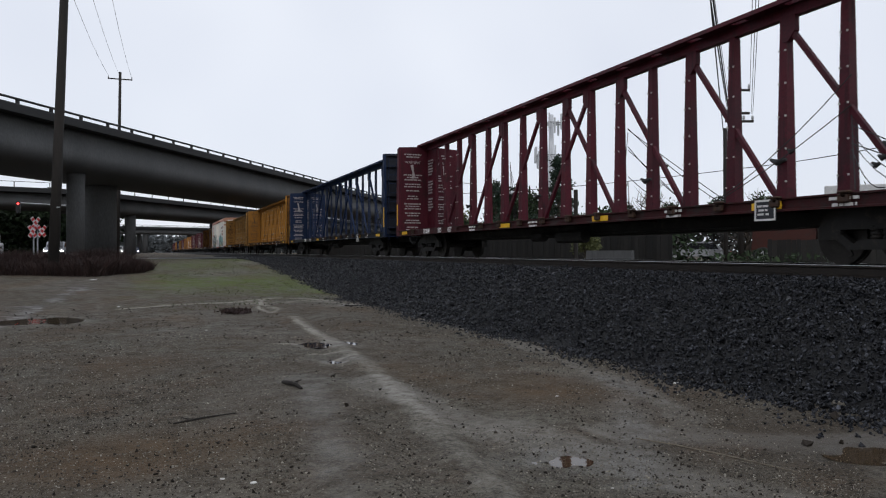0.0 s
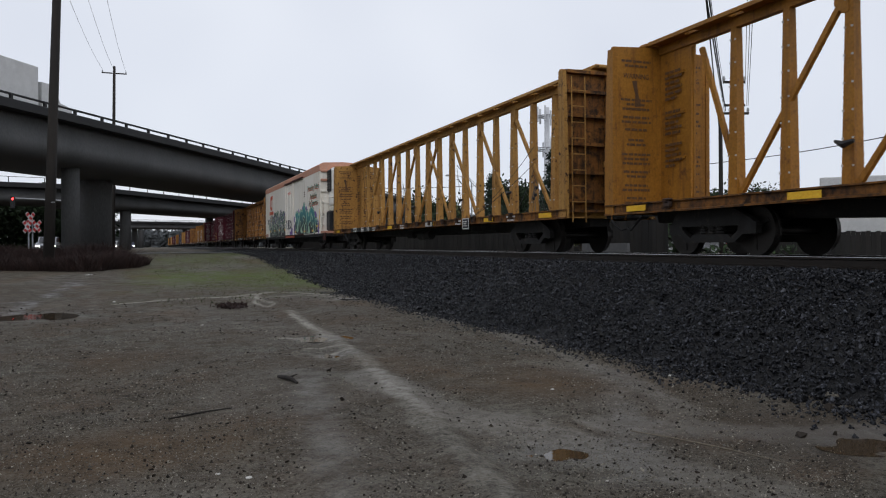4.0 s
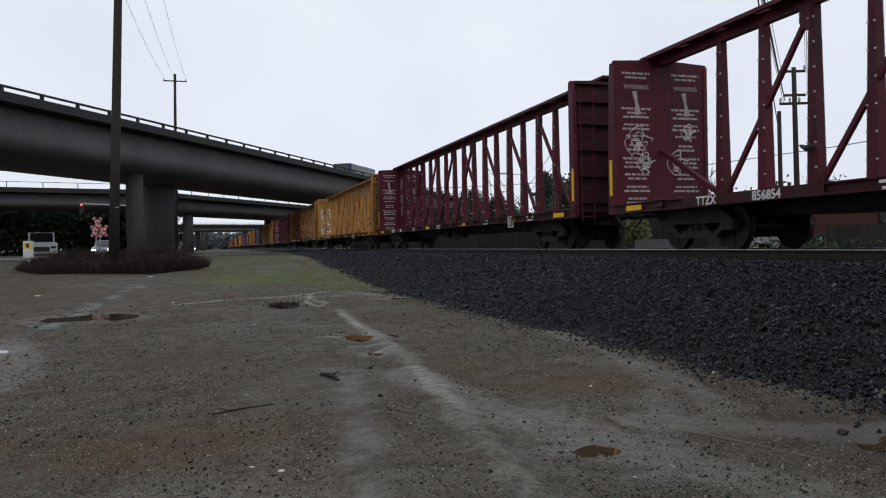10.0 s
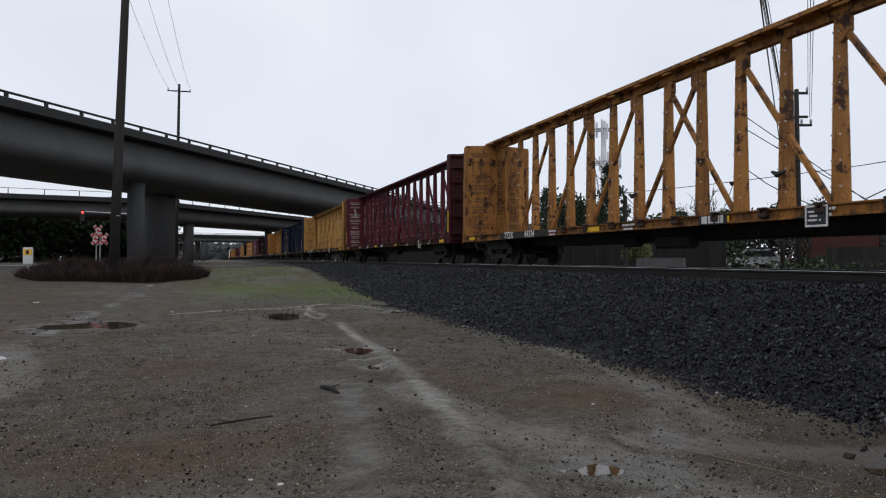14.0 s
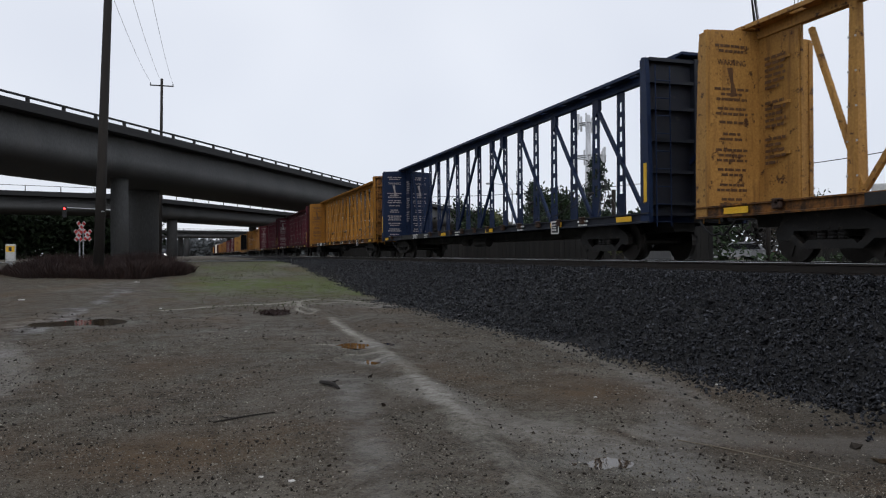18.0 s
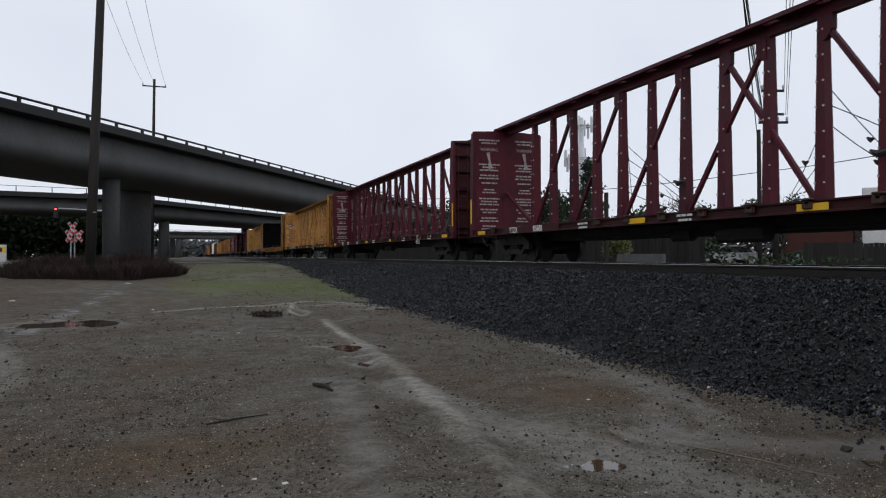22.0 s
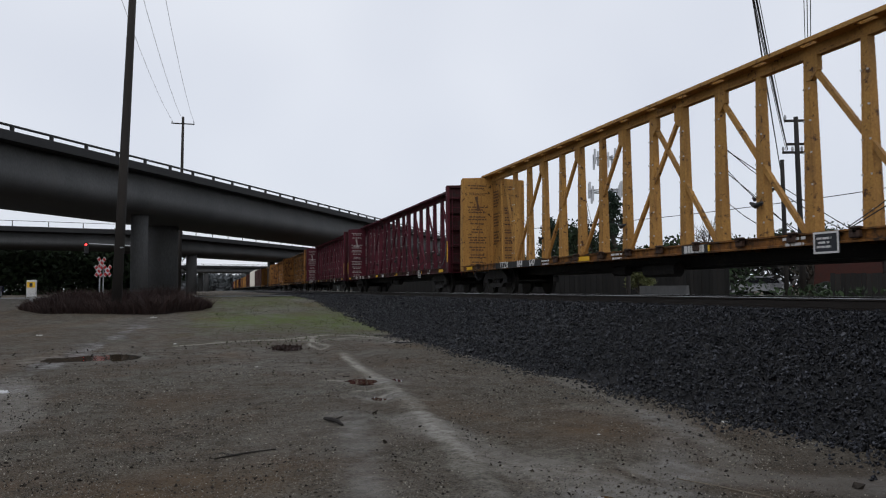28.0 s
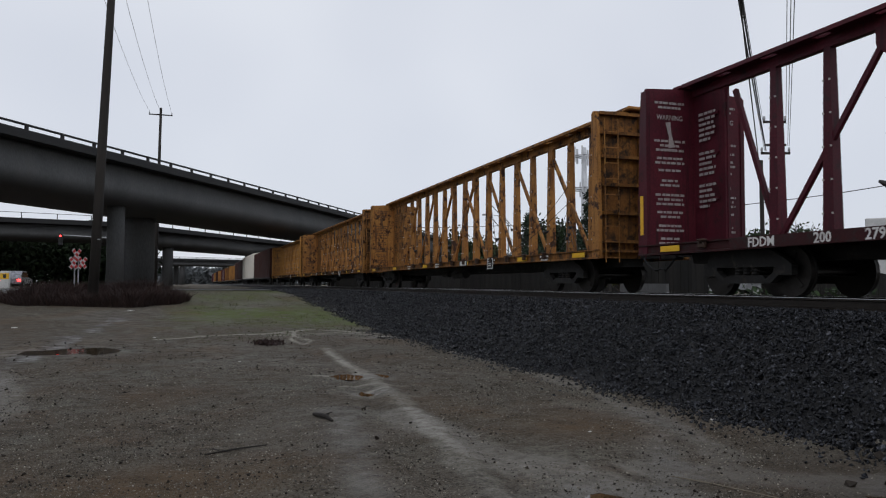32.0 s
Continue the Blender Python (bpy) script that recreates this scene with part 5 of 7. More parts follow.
    # emblem and maker's mark as plain shapes
    em = Shape().add([(0.55 * math.cos(q), 0.55 * math.sin(q), 0) for q in np.linspace(0.7, 5.6, 16)] + [(0.3 * math.cos(q), 0.3 * math.sin(q), 0) for q in np.linspace(5.6, 0.7, 16)], [(k, k + 1, 30 - k, 31 - k) for k in range(15)])
    em.box(-0.02, 0.5, -0.5, -0.38, -0.003, 0.003).box(0.12, 0.72, 0.3, 0.55, -0.003, 0.003).box(0.3, 0.52, -0.55, 0.3, -0.003, 0.003).box(-0.5, -0.2, -0.12, 0.02, -0.003, 0.003)
    part("emblem", em, ORANGE, car, "orange-red round emblem", face(8.25, 3.4))
    part("maker_mark", bars([1], 1.9, 0.42, 2, -0.95), ORANGE, car, "orange-red mark below the emblem", face(8.05, 2.78))
    part("maker_mark", bars([1, 0.7], 0.9, 0.16, 12, -0.45), SALMON, car, "faded small lines below the mark", face(7.9, 2.32))
    part("notice", bars([1, 0.9, 0.8], 0.35, 0.09, 8, -0.17), LETTER_DARK, car, "small dark notice", face(-5.0, 3.4))
    part("notice", text_mesh("AMARILLO", 0.27, ORANGE, 0.002), None, car, "faded red name on the door", pose(x - 0.048, -0.05, 3.62, 90, 0, -90))
    # large graffiti: bent letters, each a black outline, a mint rim and a teal body, over a black foot and purple clouds
    rng = random.Random(3)

    def flat(pts, off, grow=0.0):
        """A painted patch on the side: corners as metres along the car and above the rail, rounded, and swollen by grow."""
        n = len(pts)
        area = sum(pts[k][0] * pts[(k + 1) % n][1] - pts[(k + 1) % n][0] * pts[k][1] for k in range(n))
        ring = []
        for k in range(n):
            (ax, ay), (bx, by), (cx, cy) = pts[k - 1], pts[k], pts[(k + 1) % n]
            for e in (-0.22, 0.22):
                qx, qy = (bx + (ax - bx) * -e, by + (ay - by) * -e) if e < 0 else (bx + (cx - bx) * e, by + (cy - by) * e)
                d = Vector((bx - ax, by - ay)) if e < 0 else Vector((cx - bx, cy - by))
                d = d.normalized() if d.length > 0 else Vector((1, 0))
                m = Vector((d.y, -d.x)) * (1 if area > 0 else -1)
                ring.append((qx - 0.28 + m.x * grow, qy + m.y * grow, 0))
        return Shape().add(ring, [tuple(range(len(ring)))]), pose(x - off, 0, 0, 90, 0, -90)
    letters = ([(2.2, 2.15), (3.0, 2.3), (3.2, 2.15), (2.8, 1.65), (3.35, 2.1), (3.7, 2.2), (3.65, 1.65), (3.2, 1.05), (2.6, 1.3), (2.15, 1.05), (2.65, 1.7), (2.5, 2.05)],
               [(3.9, 2.35), (4.65, 2.2), (4.85, 2.45), (5.25, 2.8), (5.35, 2.45), (5.85, 2.05), (5.85, 1.6), (5.5, 1.5), (5.4, 1.95), (4.8, 2.05), (4.7, 1.8), (5.1, 1.65), (4.35, 1.3), (3.85, 1.15), (4.2, 1.7), (3.75, 1.75)],
               [(6.0, 2.25), (6.4, 2.15), (6.45, 1.9), (6.7, 1.9), (6.8, 2.2), (7.25, 2.15), (7.05, 1.65), (6.6, 1.6), (6.4, 1.4), (6.25, 0.95), (5.85, 1.05), (6.1, 1.5), (5.95, 1.9)],
               [(7.05, 2.3), (7.35, 2.4), (8.0, 2.2), (8.1, 1.95), (8.25, 1.8), (8.55, 1.2), (8.25, 0.95), (7.8, 1.05), (8.1, 1.3), (7.8, 1.6), (7.5, 1.35), (7.2, 1.3), (7.3, 1.8), (7.55, 2.0), (7.05, 2.15)],
               [(8.4, 1.6), (8.6, 1.7), (8.9, 1.6), (8.95, 1.35), (8.7, 1.3), (8.55, 1.45)])
    for pts in ([(1.6, 1.95), (2.1, 2.0), (1.9, 1.65)], [(5.45, 2.35), (5.9, 2.5), (6.0, 2.3), (5.85, 2.1)], [(8.15, 2.05), (8.55, 2.05), (8.85, 1.8), (8.55, 1.75), (8.3, 1.6)],
                [(9.0, 1.5), (9.3, 1.55), (9.35, 1.05), (9.35, 0.9), (9.2, 0.9)], [(4.5, 2.35), (4.75, 2.6), (4.7, 2.2)], [(3.3, 2.3), (3.5, 2.45), (3.6, 2.2)], [(1.65, 1.6), (2.0, 1.4), (1.95, 0.95), (1.65, 0.95)]):
        sh, at = flat(pts, -0.004, 0.08)
        part("graffiti_cloud", sh, PURPLE, car, "purple spray cloud behind the letters", at)
    sh, at = flat([(1.75, 0.9), (1.95, 1.5), (2.6, 1.9), (3.8, 2.0), (5.0, 2.1), (6.2, 1.9), (7.5, 1.9), (8.3, 1.4), (9.0, 1.15), (9.25, 0.9)], -0.003)
    part("graffiti_base", sh, INK, car, "black lower fill of the graffiti", at)
    for k, pts in enumerate(letters):
        for off, m, grow, lab in ((0.0, INK, 0.13, "black outline of a graffiti letter"), (0.001, MINT, 0.085, "pale mint rim of a graffiti letter"), (0.002, TEAL, 0.0, "teal body of a graffiti letter")):
            sh, at = flat(pts, -0.002 + 0.0004 * k + off, grow)
            part("graffiti_letter", sh, m, car, lab, at)
    for k, pts in enumerate(([(2.65, 1.05), (3.3, 2.0), (3.45, 1.65), (3.05, 1.05)], [(5.0, 1.2), (5.25, 1.55), (5.55, 1.25), (5.5, 0.95), (5.0, 0.92)], [(6.3, 1.2), (6.65, 1.4), (6.95, 1.0), (6.85, 0.92), (6.4, 0.92)],
                            [(7.7, 0.95), (7.8, 1.25), (8.1, 1.15), (8.1, 0.95)], [(7.5, 1.9), (7.8, 1.9), (7.7, 1.65), (7.5, 1.7)], [(3.9, 1.05), (4.3, 1.25), (4.8, 1.0), (4.4, 0.95)])):
        sh, at = flat(pts, 0.0022 + 0.0003 * k)
        part("graffiti_patch", sh, MINT, car, "pale mint inside of a letter", at)
    for y_, z_ in ((-2.0, 1.08), (-5.05, 1.05), (-7.45, 1.05), (-8.65, 1.28)):
        part("reflector", Shape().box(-0.25, 0.25, -0.05, 0.05, -0.001, 0.001), REFLECT, car, "yellow reflective strip", face(y_, z_) @ pose(0, 0, 0.007))
    # second piece near the far end: interlocking mint and black arcs over purple clouds
    cloud = Shape()
    for k in range(16):
        cy, cz, r = rng.uniform(2.2, 8.4), rng.uniform(1.6, 2.45), rng.uniform(0.18, 0.36)
        pts = [(-cy + r * (1 + 0.35 * math.sin(3 * a + k)) * math.cos(a), cz + r * (1 + 0.3 * math.cos(2 * a + k)) * math.sin(a), 0) for a in (2 * math.pi * j / 14 for j in range(14))]
        cloud.add(pts, [tuple(range(14))])
    part("graffiti_cloud", cloud, PURPLE, car, "purple spray clouds behind the letters", pose(x + 0.005, 0, 0, 90, 0, -90))
    fill = Shape().add([(-8.7 + 0.34 * j, 1.5 + 0.3 * math.sin(j * 1.9) + 0.15 * math.sin(j * 0.7), 0) for j in range(21)] + [(-1.85, 0.87, 0), (-8.9, 0.87, 0)], [tuple(range(23))])
    part("graffiti_base", fill, INK, car, "black lower fill of the graffiti", pose(x + 0.003, 0, 0, 90, 0, -90))

    def arc(cx, cy, r, a0, a1, wide, squash, tilt):
        sh = Shape()
        n = 12
        rim = []
        for j in range(n + 1):
            u = j / n
            a = a0 + (a1 - a0) * u
            w = wide * math.sin(math.pi * min(0.97, u * 0.85 + 0.12))
            rim.append([((r + e * w / 2) * math.cos(a), (r + e * w / 2) * math.sin(a) * squash) for e in (-1, 1)])
        ct, st = math.cos(tilt), math.sin(tilt)
        vs = [(cx + p * ct - q * st, cy + p * st + q * ct, 0) for pair in rim for p, q in pair]
        return sh.add(vs, [(2 * j, 2 * j + 1, 2 * j + 3, 2 * j + 2) for j in range(n)])
    for k in range(150):
        cy, cz = -2.0 - 6.7 * ((k * 0.618) % 1), 1.15 + 1.25 * rng.random()
        r, a0 = rng.uniform(0.2, 0.5), rng.uniform(0, 6.28)
        a1, sq, tl, wd = a0 + rng.uniform(1.4, 3.0), rng.uniform(0.6, 1.1), rng.uniform(-0.6, 0.6), rng.uniform(0.07, 0.15)
        cz = min(cz, 2.5 - r * 0.7)
        cz = max(cz, 0.9 + r * 1.05)
        up = pose(x - 0.00014 * k, 0, 0, 90, 0, -90)
        part("graffiti_stroke", arc(cy, cz, r, a0, a1, wd + 0.1, sq, tl), INK, car, "black outline of a curled stroke", up)
        part("graffiti_stroke", arc(cy, cz, r, a0 + 0.06, a1 - 0.06, wd, sq, tl), (MINT, LETTER, MINT_DARK)[k % 3], car, "pale curled graffiti stroke", pose(x - 0.00014 * k - 0.0001, 0, 0, 90, 0, -90))
    for k in range(4):
        part("graffiti_highlight", Shape().box(-0.25, 0.25, -0.06, 0.06, -0.002, 0.002), REFLECT, car, "orange-yellow dash", face(2.0 + 2.2 * k, 1.3) @ pose(0, 0, 0.017))
    part("corner_patch", Shape().box(x - 0.005, x - 0.002, 9.7, 11.0, 0.87, 1.12), SALMON, car, "orange-painted lower corner")
    part("graffiti_tag", text_mesh("TKSL", 0.5, INK, 0.003, 0.004, 0.3), None, car, "thin black tag", face(9.6, 2.0))
    for k, ch in enumerate("TKO"):
        part("graffiti_letter", text_mesh(ch, 0.72, INK, 0.004, 0.06), None, car, "black outlined tag on the door", pose(x - 0.092, 0.7 - 0.68 * k, 1.55, 90, 0, -90))
    for k in range(3):
        part("tag_cloud", Shape().add([(0.4 * math.cos(a) * (1 + 0.2 * math.sin(3 * a + k)), 0.36 * math.sin(a) * (1 + 0.15 * math.cos(4 * a)), 0) for a in np.linspace(0, 6.0, 18)], [tuple(range(18))]), LETTER, car, "pale backing of the tag", pose(x - 0.088, 0.7 - 0.68 * k, 1.52, 90, 0, -90))
    part("door_overspray", Shape().box(x - 0.056, x - 0.053, -1.4, -0.2, 0.92, 1.34), PURPLE, car, "purple overspray on the door")
    # refrigeration unit on the end platform
    pe = -h + 0.62
    yu0, yu1 = -h + 0.78, y0 - 0.06
    unit = part("cooling_unit", Shape().bevel_box(-0.98, 1.0, yu0, yu1, 2.28, 4.4, 0.14), UNIT_WHITE, car, "white refrigeration unit")
    gr = part("grille", Shape().bevel_box(-1.04, -0.9, yu0 + 0.12, yu1 - 0.02, 3.1, 4.3, 0.05), INK, unit, "black fan grille")
    slat = Shape().bevel_box(-0.012, 0.012, -0.05, 0.05, -0.04, 0.04, 0.01).mesh("slat", STEEL_DARK)
    for j in range(8):
        for i in range(5):
            part("slat", slat, None, gr, "", pose(-1.045, yu0 + 0.24 + 0.145 * i, 3.22 + 0.135 * j, 0, 0, 0))
    for z in (3.2, 2.75):
        part("seam", Shape().box(-0.985, 1.004, yu0 - 0.004, yu0 + 0.02, z, z + 0.015), STEEL_DARK, unit, "dark panel seam")
    part("maker_mark", bars([1], 0.95, 0.11, 21, -0.47), INK, unit, "black mark across the top", pose(0.05, yu0 - 0.006, 4.2, 90, 0, 0))
    part("notice", text_mesh("EXCESS HEIGHT CAR", 0.13, INK, 0.002), None, unit, "black notice lettering", pose(0.05, yu0 - 0.006, 3.72, 90, 0, 0))
    part("sticker", Shape().box(-0.12, 0.12, yu0 - 0.006, yu0 - 0.003, 3.82, 4.02), LETTER, unit, "pale framed sticker")
    part("pipe_stub", Shape().tube([(0.3, yu0 + 0.02, 2.5), (0.3, yu0 - 0.06, 2.5)], 0.07, 10), INK, unit)
    part("lower_case", Shape().bevel_box(-0.95, 1.0, yu0 + 0.08, yu1, 2.08, 2.3, 0.04), REFRIG_WHITE, unit, "dirty cream lower case")
    for k in range(3):
        part("window", Shape().box(-0.85 + 0.62 * k, -0.35 + 0.62 * k, yu0 + 0.06, yu0 + 0.085, 2.12, 2.27), INK, unit, "dark opening")
    part("fuel_tank", Shape().bevel_box(-1.1, 1.2, yu0 + 0.05, y0 - 0.05, 0.99, 2.07, 0.08), INK, car, "black fuel tank")
    part("end_platform", Shape().box(-1.46, 1.46, pe, y0, 0.86, 0.98), SALMON, car, "rusty orange end platform")
    part("corner_step", Shape().box(-1.5, -1.42, pe - 0.02, pe + 0.42, 0.5, 0.53).box(-1.5, -1.42, pe - 0.02, pe, 0.5, 0.9).box(-1.5, -1.42, pe + 0.4, pe + 0.42, 0.5, 0.9), MAROON, car, "red-brown corner step")
    for px, py, top in ((-1.42, pe + 0.05, 2.8), (-1.42, y0 - 0.2, 2.75), (-0.35, pe + 0.05, 2.8), (0.7, pe + 0.05, 2.8), (1.42, pe + 0.05, 2.8)):
        part("rail_post", Shape().tube([(px, py, 0.95), (px, py, top)], 0.035, 6), REFRIG_WHITE, car)
    for z in (2.1, 2.45, 2.8):
        part("guard_rail", Shape().tube([(-1.42, pe + 0.05, z), (1.42, pe + 0.05, z)], 0.025, 6), REFRIG_WHITE, car)
    for z in (1.35, 1.75):
        part("side_rung", Shape().tube([(-1.42, y0 - 0.2, z), (-1.46, y0 - 0.3, z), (-1.46, pe + 0.15, z), (-1.42, pe + 0.05, z)], 0.02, 6), REFRIG_WHITE, car)
    part("brace", Shape().beam((-0.2, pe + 0.05, 1.85), (-0.55, pe + 0.02, 0.98), 0.08, 0.06), REFRIG_WHITE, car)
    for k, z in enumerate((1.3, 1.9, 2.5, 3.1, 3.7, 4.2)):
        part("end_rib", Shape().bevel_box(-1.45, 1.45, y0 - 0.09, y0, z, z + 0.14, 0.03), SALMON if k in (4, 5) else REFRIG_WHITE, car)
    for y in (-8.0, 8.0):
        bogie_parts(car, y)
    end_gear(car, h)
    return car


def box_car(paint, label, top=4.3):
    h = 11.3
    car = thing("box_car", label, "railway wagon", None, "wagons of the train")
    part("body", Shape().loft([[(-1.45, y, 0.95), (1.45, y, 0.95), (1.45, y, top), (0, y, top + 0.2), (-1.45, y, top)] for y in (-h, h)]), paint, car)
    rib = Shape().box(-1.5, -1.45, -0.05, 0.05, 1.0, top - 0.05).mesh("rib", paint)
    for k in range(18):
        part("rib", rib, None, car, "", pose(0, -h + 0.3 + 1.32 * k, 0))
    part("side_sill", Shape().box(-1.46, 1.46, -h, h, 0.8, 0.95), STEEL_DARK, car)
    for y in (-8.4, 8.4):
        bogie_parts(car, y)
    end_gear(car, h)
    return car


# kinds of wagon in their order; FAR_ENDS: their far ends along the track at the clip's start
PITCH = 24.6
ORDER = ["red", "blue", "gold", "tan", "reefer", "rusty", "red_plain", "red", "yellow", "rusty", "red", "tan", "blue", "gold", "red_plain", "red", "yellow", "flat", "tan", "red", "red",
         "old", "old", "yellow", "maroon", "white", "maroon", "yellow", "rusty", "red", "yellow", "maroon", "yellow", "red"]
LABELS = {"red": "dark red centre-beam flat car, empty, with tall bulkheads", "blue": "dark blue centre-beam flat car with slotted posts, empty",
          "red_plain": "dark red centre-beam flat car with open end bays, empty", "tan": "tan-yellow centre-beam flat car with lettered bulkheads, empty",
          "yellow": "faded yellow centre-beam flat car, empty and grimy", "gold": "golden yellow centre-beam flat car, empty",
          "old": "grimy yellow centre-beam flat car with closed end bays", "rusty": "yellow centre-beam flat car with rusting bulkheads",
          "maroon": "dull brown-red box car", "white": "dirty white box car"}
NUMBERS = {0: ("FDDM  200  057", LETTER), 1: ("27408", LETTER), 3: ("TTZX  864 146", LETTER), 5: ("TTZX  861  640", LETTER), 6: ("TTZX  856854", LETTER), 7: ("FDDM  200", LETTER), 8: ("TTZX  856  213", LETTER),
           9: ("TTZX  84334", LETTER), 11: ("TTZX  861  828", LETTER), 12: ("27417", LETTER), 13: ("TTZX  865920", LETTER), 14: ("TTZX  85688", LETTER), 15: ("NLSC  3107", LETTER), 16: ("TTZX  857  198", LETTER),
           18: ("TTZX  864  647", LETTER), 19: ("NOKL  732  282", LETTER), 20: ("FDDM  200  279", LETTER)}
PROTOS = {}


def make(kind):
    if kind == "reefer":
        return reefer()
    if kind == "flat":
        return bulkhead_flat()
    if kind in PROTOS:
        return copy_thing(PROTOS[kind], Matrix())
    if kind == "maroon":
        car = box_car(MAROON, LABELS[kind])
    elif kind == "white":
        car = box_car(REFRIG_WHITE, LABELS[kind], 4.6)
    else:
        paint, words, plain, panels = {"red": (RED, LETTER_FADED, True, (1,)), "red_plain": (RED, LETTER_FADED, True, ()), "blue": (BLUE, LETTER_FADED, False, (1,)), "yellow": (YELLOW, LETTER_DARK, True, ()),
                                       "tan": (YELLOW_TAN, LETTER_DARK, True, (1,)), "gold": (YELLOW_NEW, LETTER_DARK, True, (1,)), "rusty": (YELLOW_RUST, LETTER_DARK, True, (1,)),
                                       "old": (YELLOW_RUST, LETTER_DARK, True, (-1, 1))}[kind]
        car = centerbeam(paint, words, plain, len(kind), {BLUE: BLUE_BLACK, RED: RED_SILL}.get(paint, YELLOW_SILL), panels, 9.26 if kind == "old" else 10.4)
        tagged(car, LABELS[kind])
    PROTOS[kind] = car
    return car


FAR_ENDS = [27.91, 52.51, 77.1, 101.68, 125.09, 149.55, 174.19, 198.82, 223.39, 247.93, 272.59, 297.04, 321.56, 346.27, 371.03, 395.62, 420.27, 442.67, 467.41, 491.91, 516.37, 540.98]
TRAIN = []
far = 0.0
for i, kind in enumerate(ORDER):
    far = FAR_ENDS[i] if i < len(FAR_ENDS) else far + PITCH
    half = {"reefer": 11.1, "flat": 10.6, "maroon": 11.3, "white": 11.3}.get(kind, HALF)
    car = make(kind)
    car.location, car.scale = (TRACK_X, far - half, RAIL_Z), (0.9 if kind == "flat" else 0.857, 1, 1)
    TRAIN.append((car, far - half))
for i, (words, m) in NUMBERS.items():
    car = TRAIN[i][0]
    dy = 0.9 if ORDER[i].startswith("red") else 0.0
    plate = part("number_panel", Shape().box(-1.452, -1.448, 4.5 + dy, 8.0 + dy, 0.8, 0.975), RED_SILL if dy else BLACK, car, "dark panel on the side sill")
    ws = words.split()
    for w_, y in zip(ws, (7.25, 6.0, 5.1) if len(ws) == 3 else (7.25, 5.7) if len(ws) == 2 else (5.7,)):
        part("number", text_mesh(w_, 0.22 if dy else 0.27, m, 0.003, 0.004), None, plate, "white stencilled car number", pose(-1.456, y + dy, 0.885, 90, 0, -90))["kind"] = "stuff"
# peeling white labels on one wagon's far bulkhead and panel
rng = random.Random(12)
for bulk in [o for o in TRAIN[8][0].children if o.name.startswith("bulkhead")][1:]:
    for cx, wide in ((-0.95, 0.34), (-0.3, 0.42), (0.62, 0.4)):
        sh = Shape()
        for k in range(60):
            z, x, w, hh = rng.uniform(1.25, 3.35), cx + rng.uniform(-wide, wide) / 2, rng.uniform(0.02, 0.11), rng.uniform(0.015, 0.06)
            pts = [(x + w * rng.uniform(0.6, 1.2) * math.cos(a), z + hh * rng.uniform(0.6, 1.2) * math.sin(a), 0.0) for a in (q * 1.047 for q in range(6))]
            sh.add(pts, [tuple(range(6))])
        part("peeling_label", sh, LETTER, bulk, "flaking white label", pose(0, 11.41, 0, 90, 0, 0))["kind"] = "stuff"
for bulk in [o for o in TRAIN[16][0].children if o.name.startswith("bulkhead")][1:]:
    sh = Shape()
    for k in range(70):
        z, x, w = rng.uniform(1.3, 3.2), rng.choice((-0.75, -0.75, 0.7)) + rng.uniform(-0.5, 0.5), rng.uniform(0.02, 0.1)
        sh.add([(x + w * rng.uniform(0.6, 1.2) * math.cos(a), z + 0.025 * rng.uniform(0.5, 1.2) * math.sin(a), 0.0) for a in (q * 1.047 for q in range(6))], [tuple(range(6))])
    part("peeling_label", sh, LETTER, bulk, "flaking white label", pose(0, 11.41, 0, 90, 0, 0))["kind"] = "stuff"
for bulk in [o for o in TRAIN[6][0].children if o.name.startswith("bulkhead")][1:]:
    for cx, cz, r, turns in ((-0.72, 2.35, 0.42, 3), (-0.5, 1.9, 0.25, 2), (0.45, 1.9, 0.32, 2), (0.8, 2.6, 0.2, 2)):
        pts = [(cx + r * (1 - 0.07 * a) * math.cos(a) + 0.06 * math.sin(5.3 * a), -0.002, cz + 0.9 * r * (1 - 0.06 * a) * math.sin(a) + 0.07 * math.cos(4.1 * a)) for a in np.linspace(0, 6.28 * turns, 34 * turns)]
        part("chalk_scribble", Shape().tube(pts, 0.008, 4), LETTER, bulk, "looped white chalk scribble", pose(0, 11.415, 0))
# on a few wagons the posts stand nearer the far end
for i, dy in ((0, 0.15), (1, -0.45), (12, -0.55), (3, 0.2), (13, -0.1), (14, 0.05), (20, -0.15)):
    for o in TRAIN[i][0].children:
        if o.name.startswith(("post", "diagonal", "tied_strap")):
            o.location.y += dy



def distance(t):
    """Metres run by the train after t seconds."""
    return 15.973 * t - 0.173 * t * t / 32 - 0.084 * t ** 3 / 1024


# ---- plants ----
def leaf_mesh(name, centres, size, material, seed=1, upright=0.0, long=1.0):
    """Leaves as small bent quads about the given points."""
    rng = np.random.RandomState(seed)
    n = len(centres)
    a = rng.normal(size=(n, 3))
    a[:, 2] += upright
    a /= np.linalg.norm(a, axis=1)[:, None]
    b = np.cross(a, rng.normal(size=(n, 3)))
    b /= np.linalg.norm(b, axis=1)[:, None]
    s = size * rng.uniform(0.6, 1.4, (n, 1))
    v = np.stack([centres - a * s * long, centres + b * s * 0.45, centres + a * s * long, centres - b * s * 0.45], 1)
    me = bpy.data.meshes.new(name)
    me.from_pydata(v.reshape(-1, 3).tolist(), [], (np.arange(n * 4).reshape(n, 4)).tolist())
    me.materials.append(material)
    return me


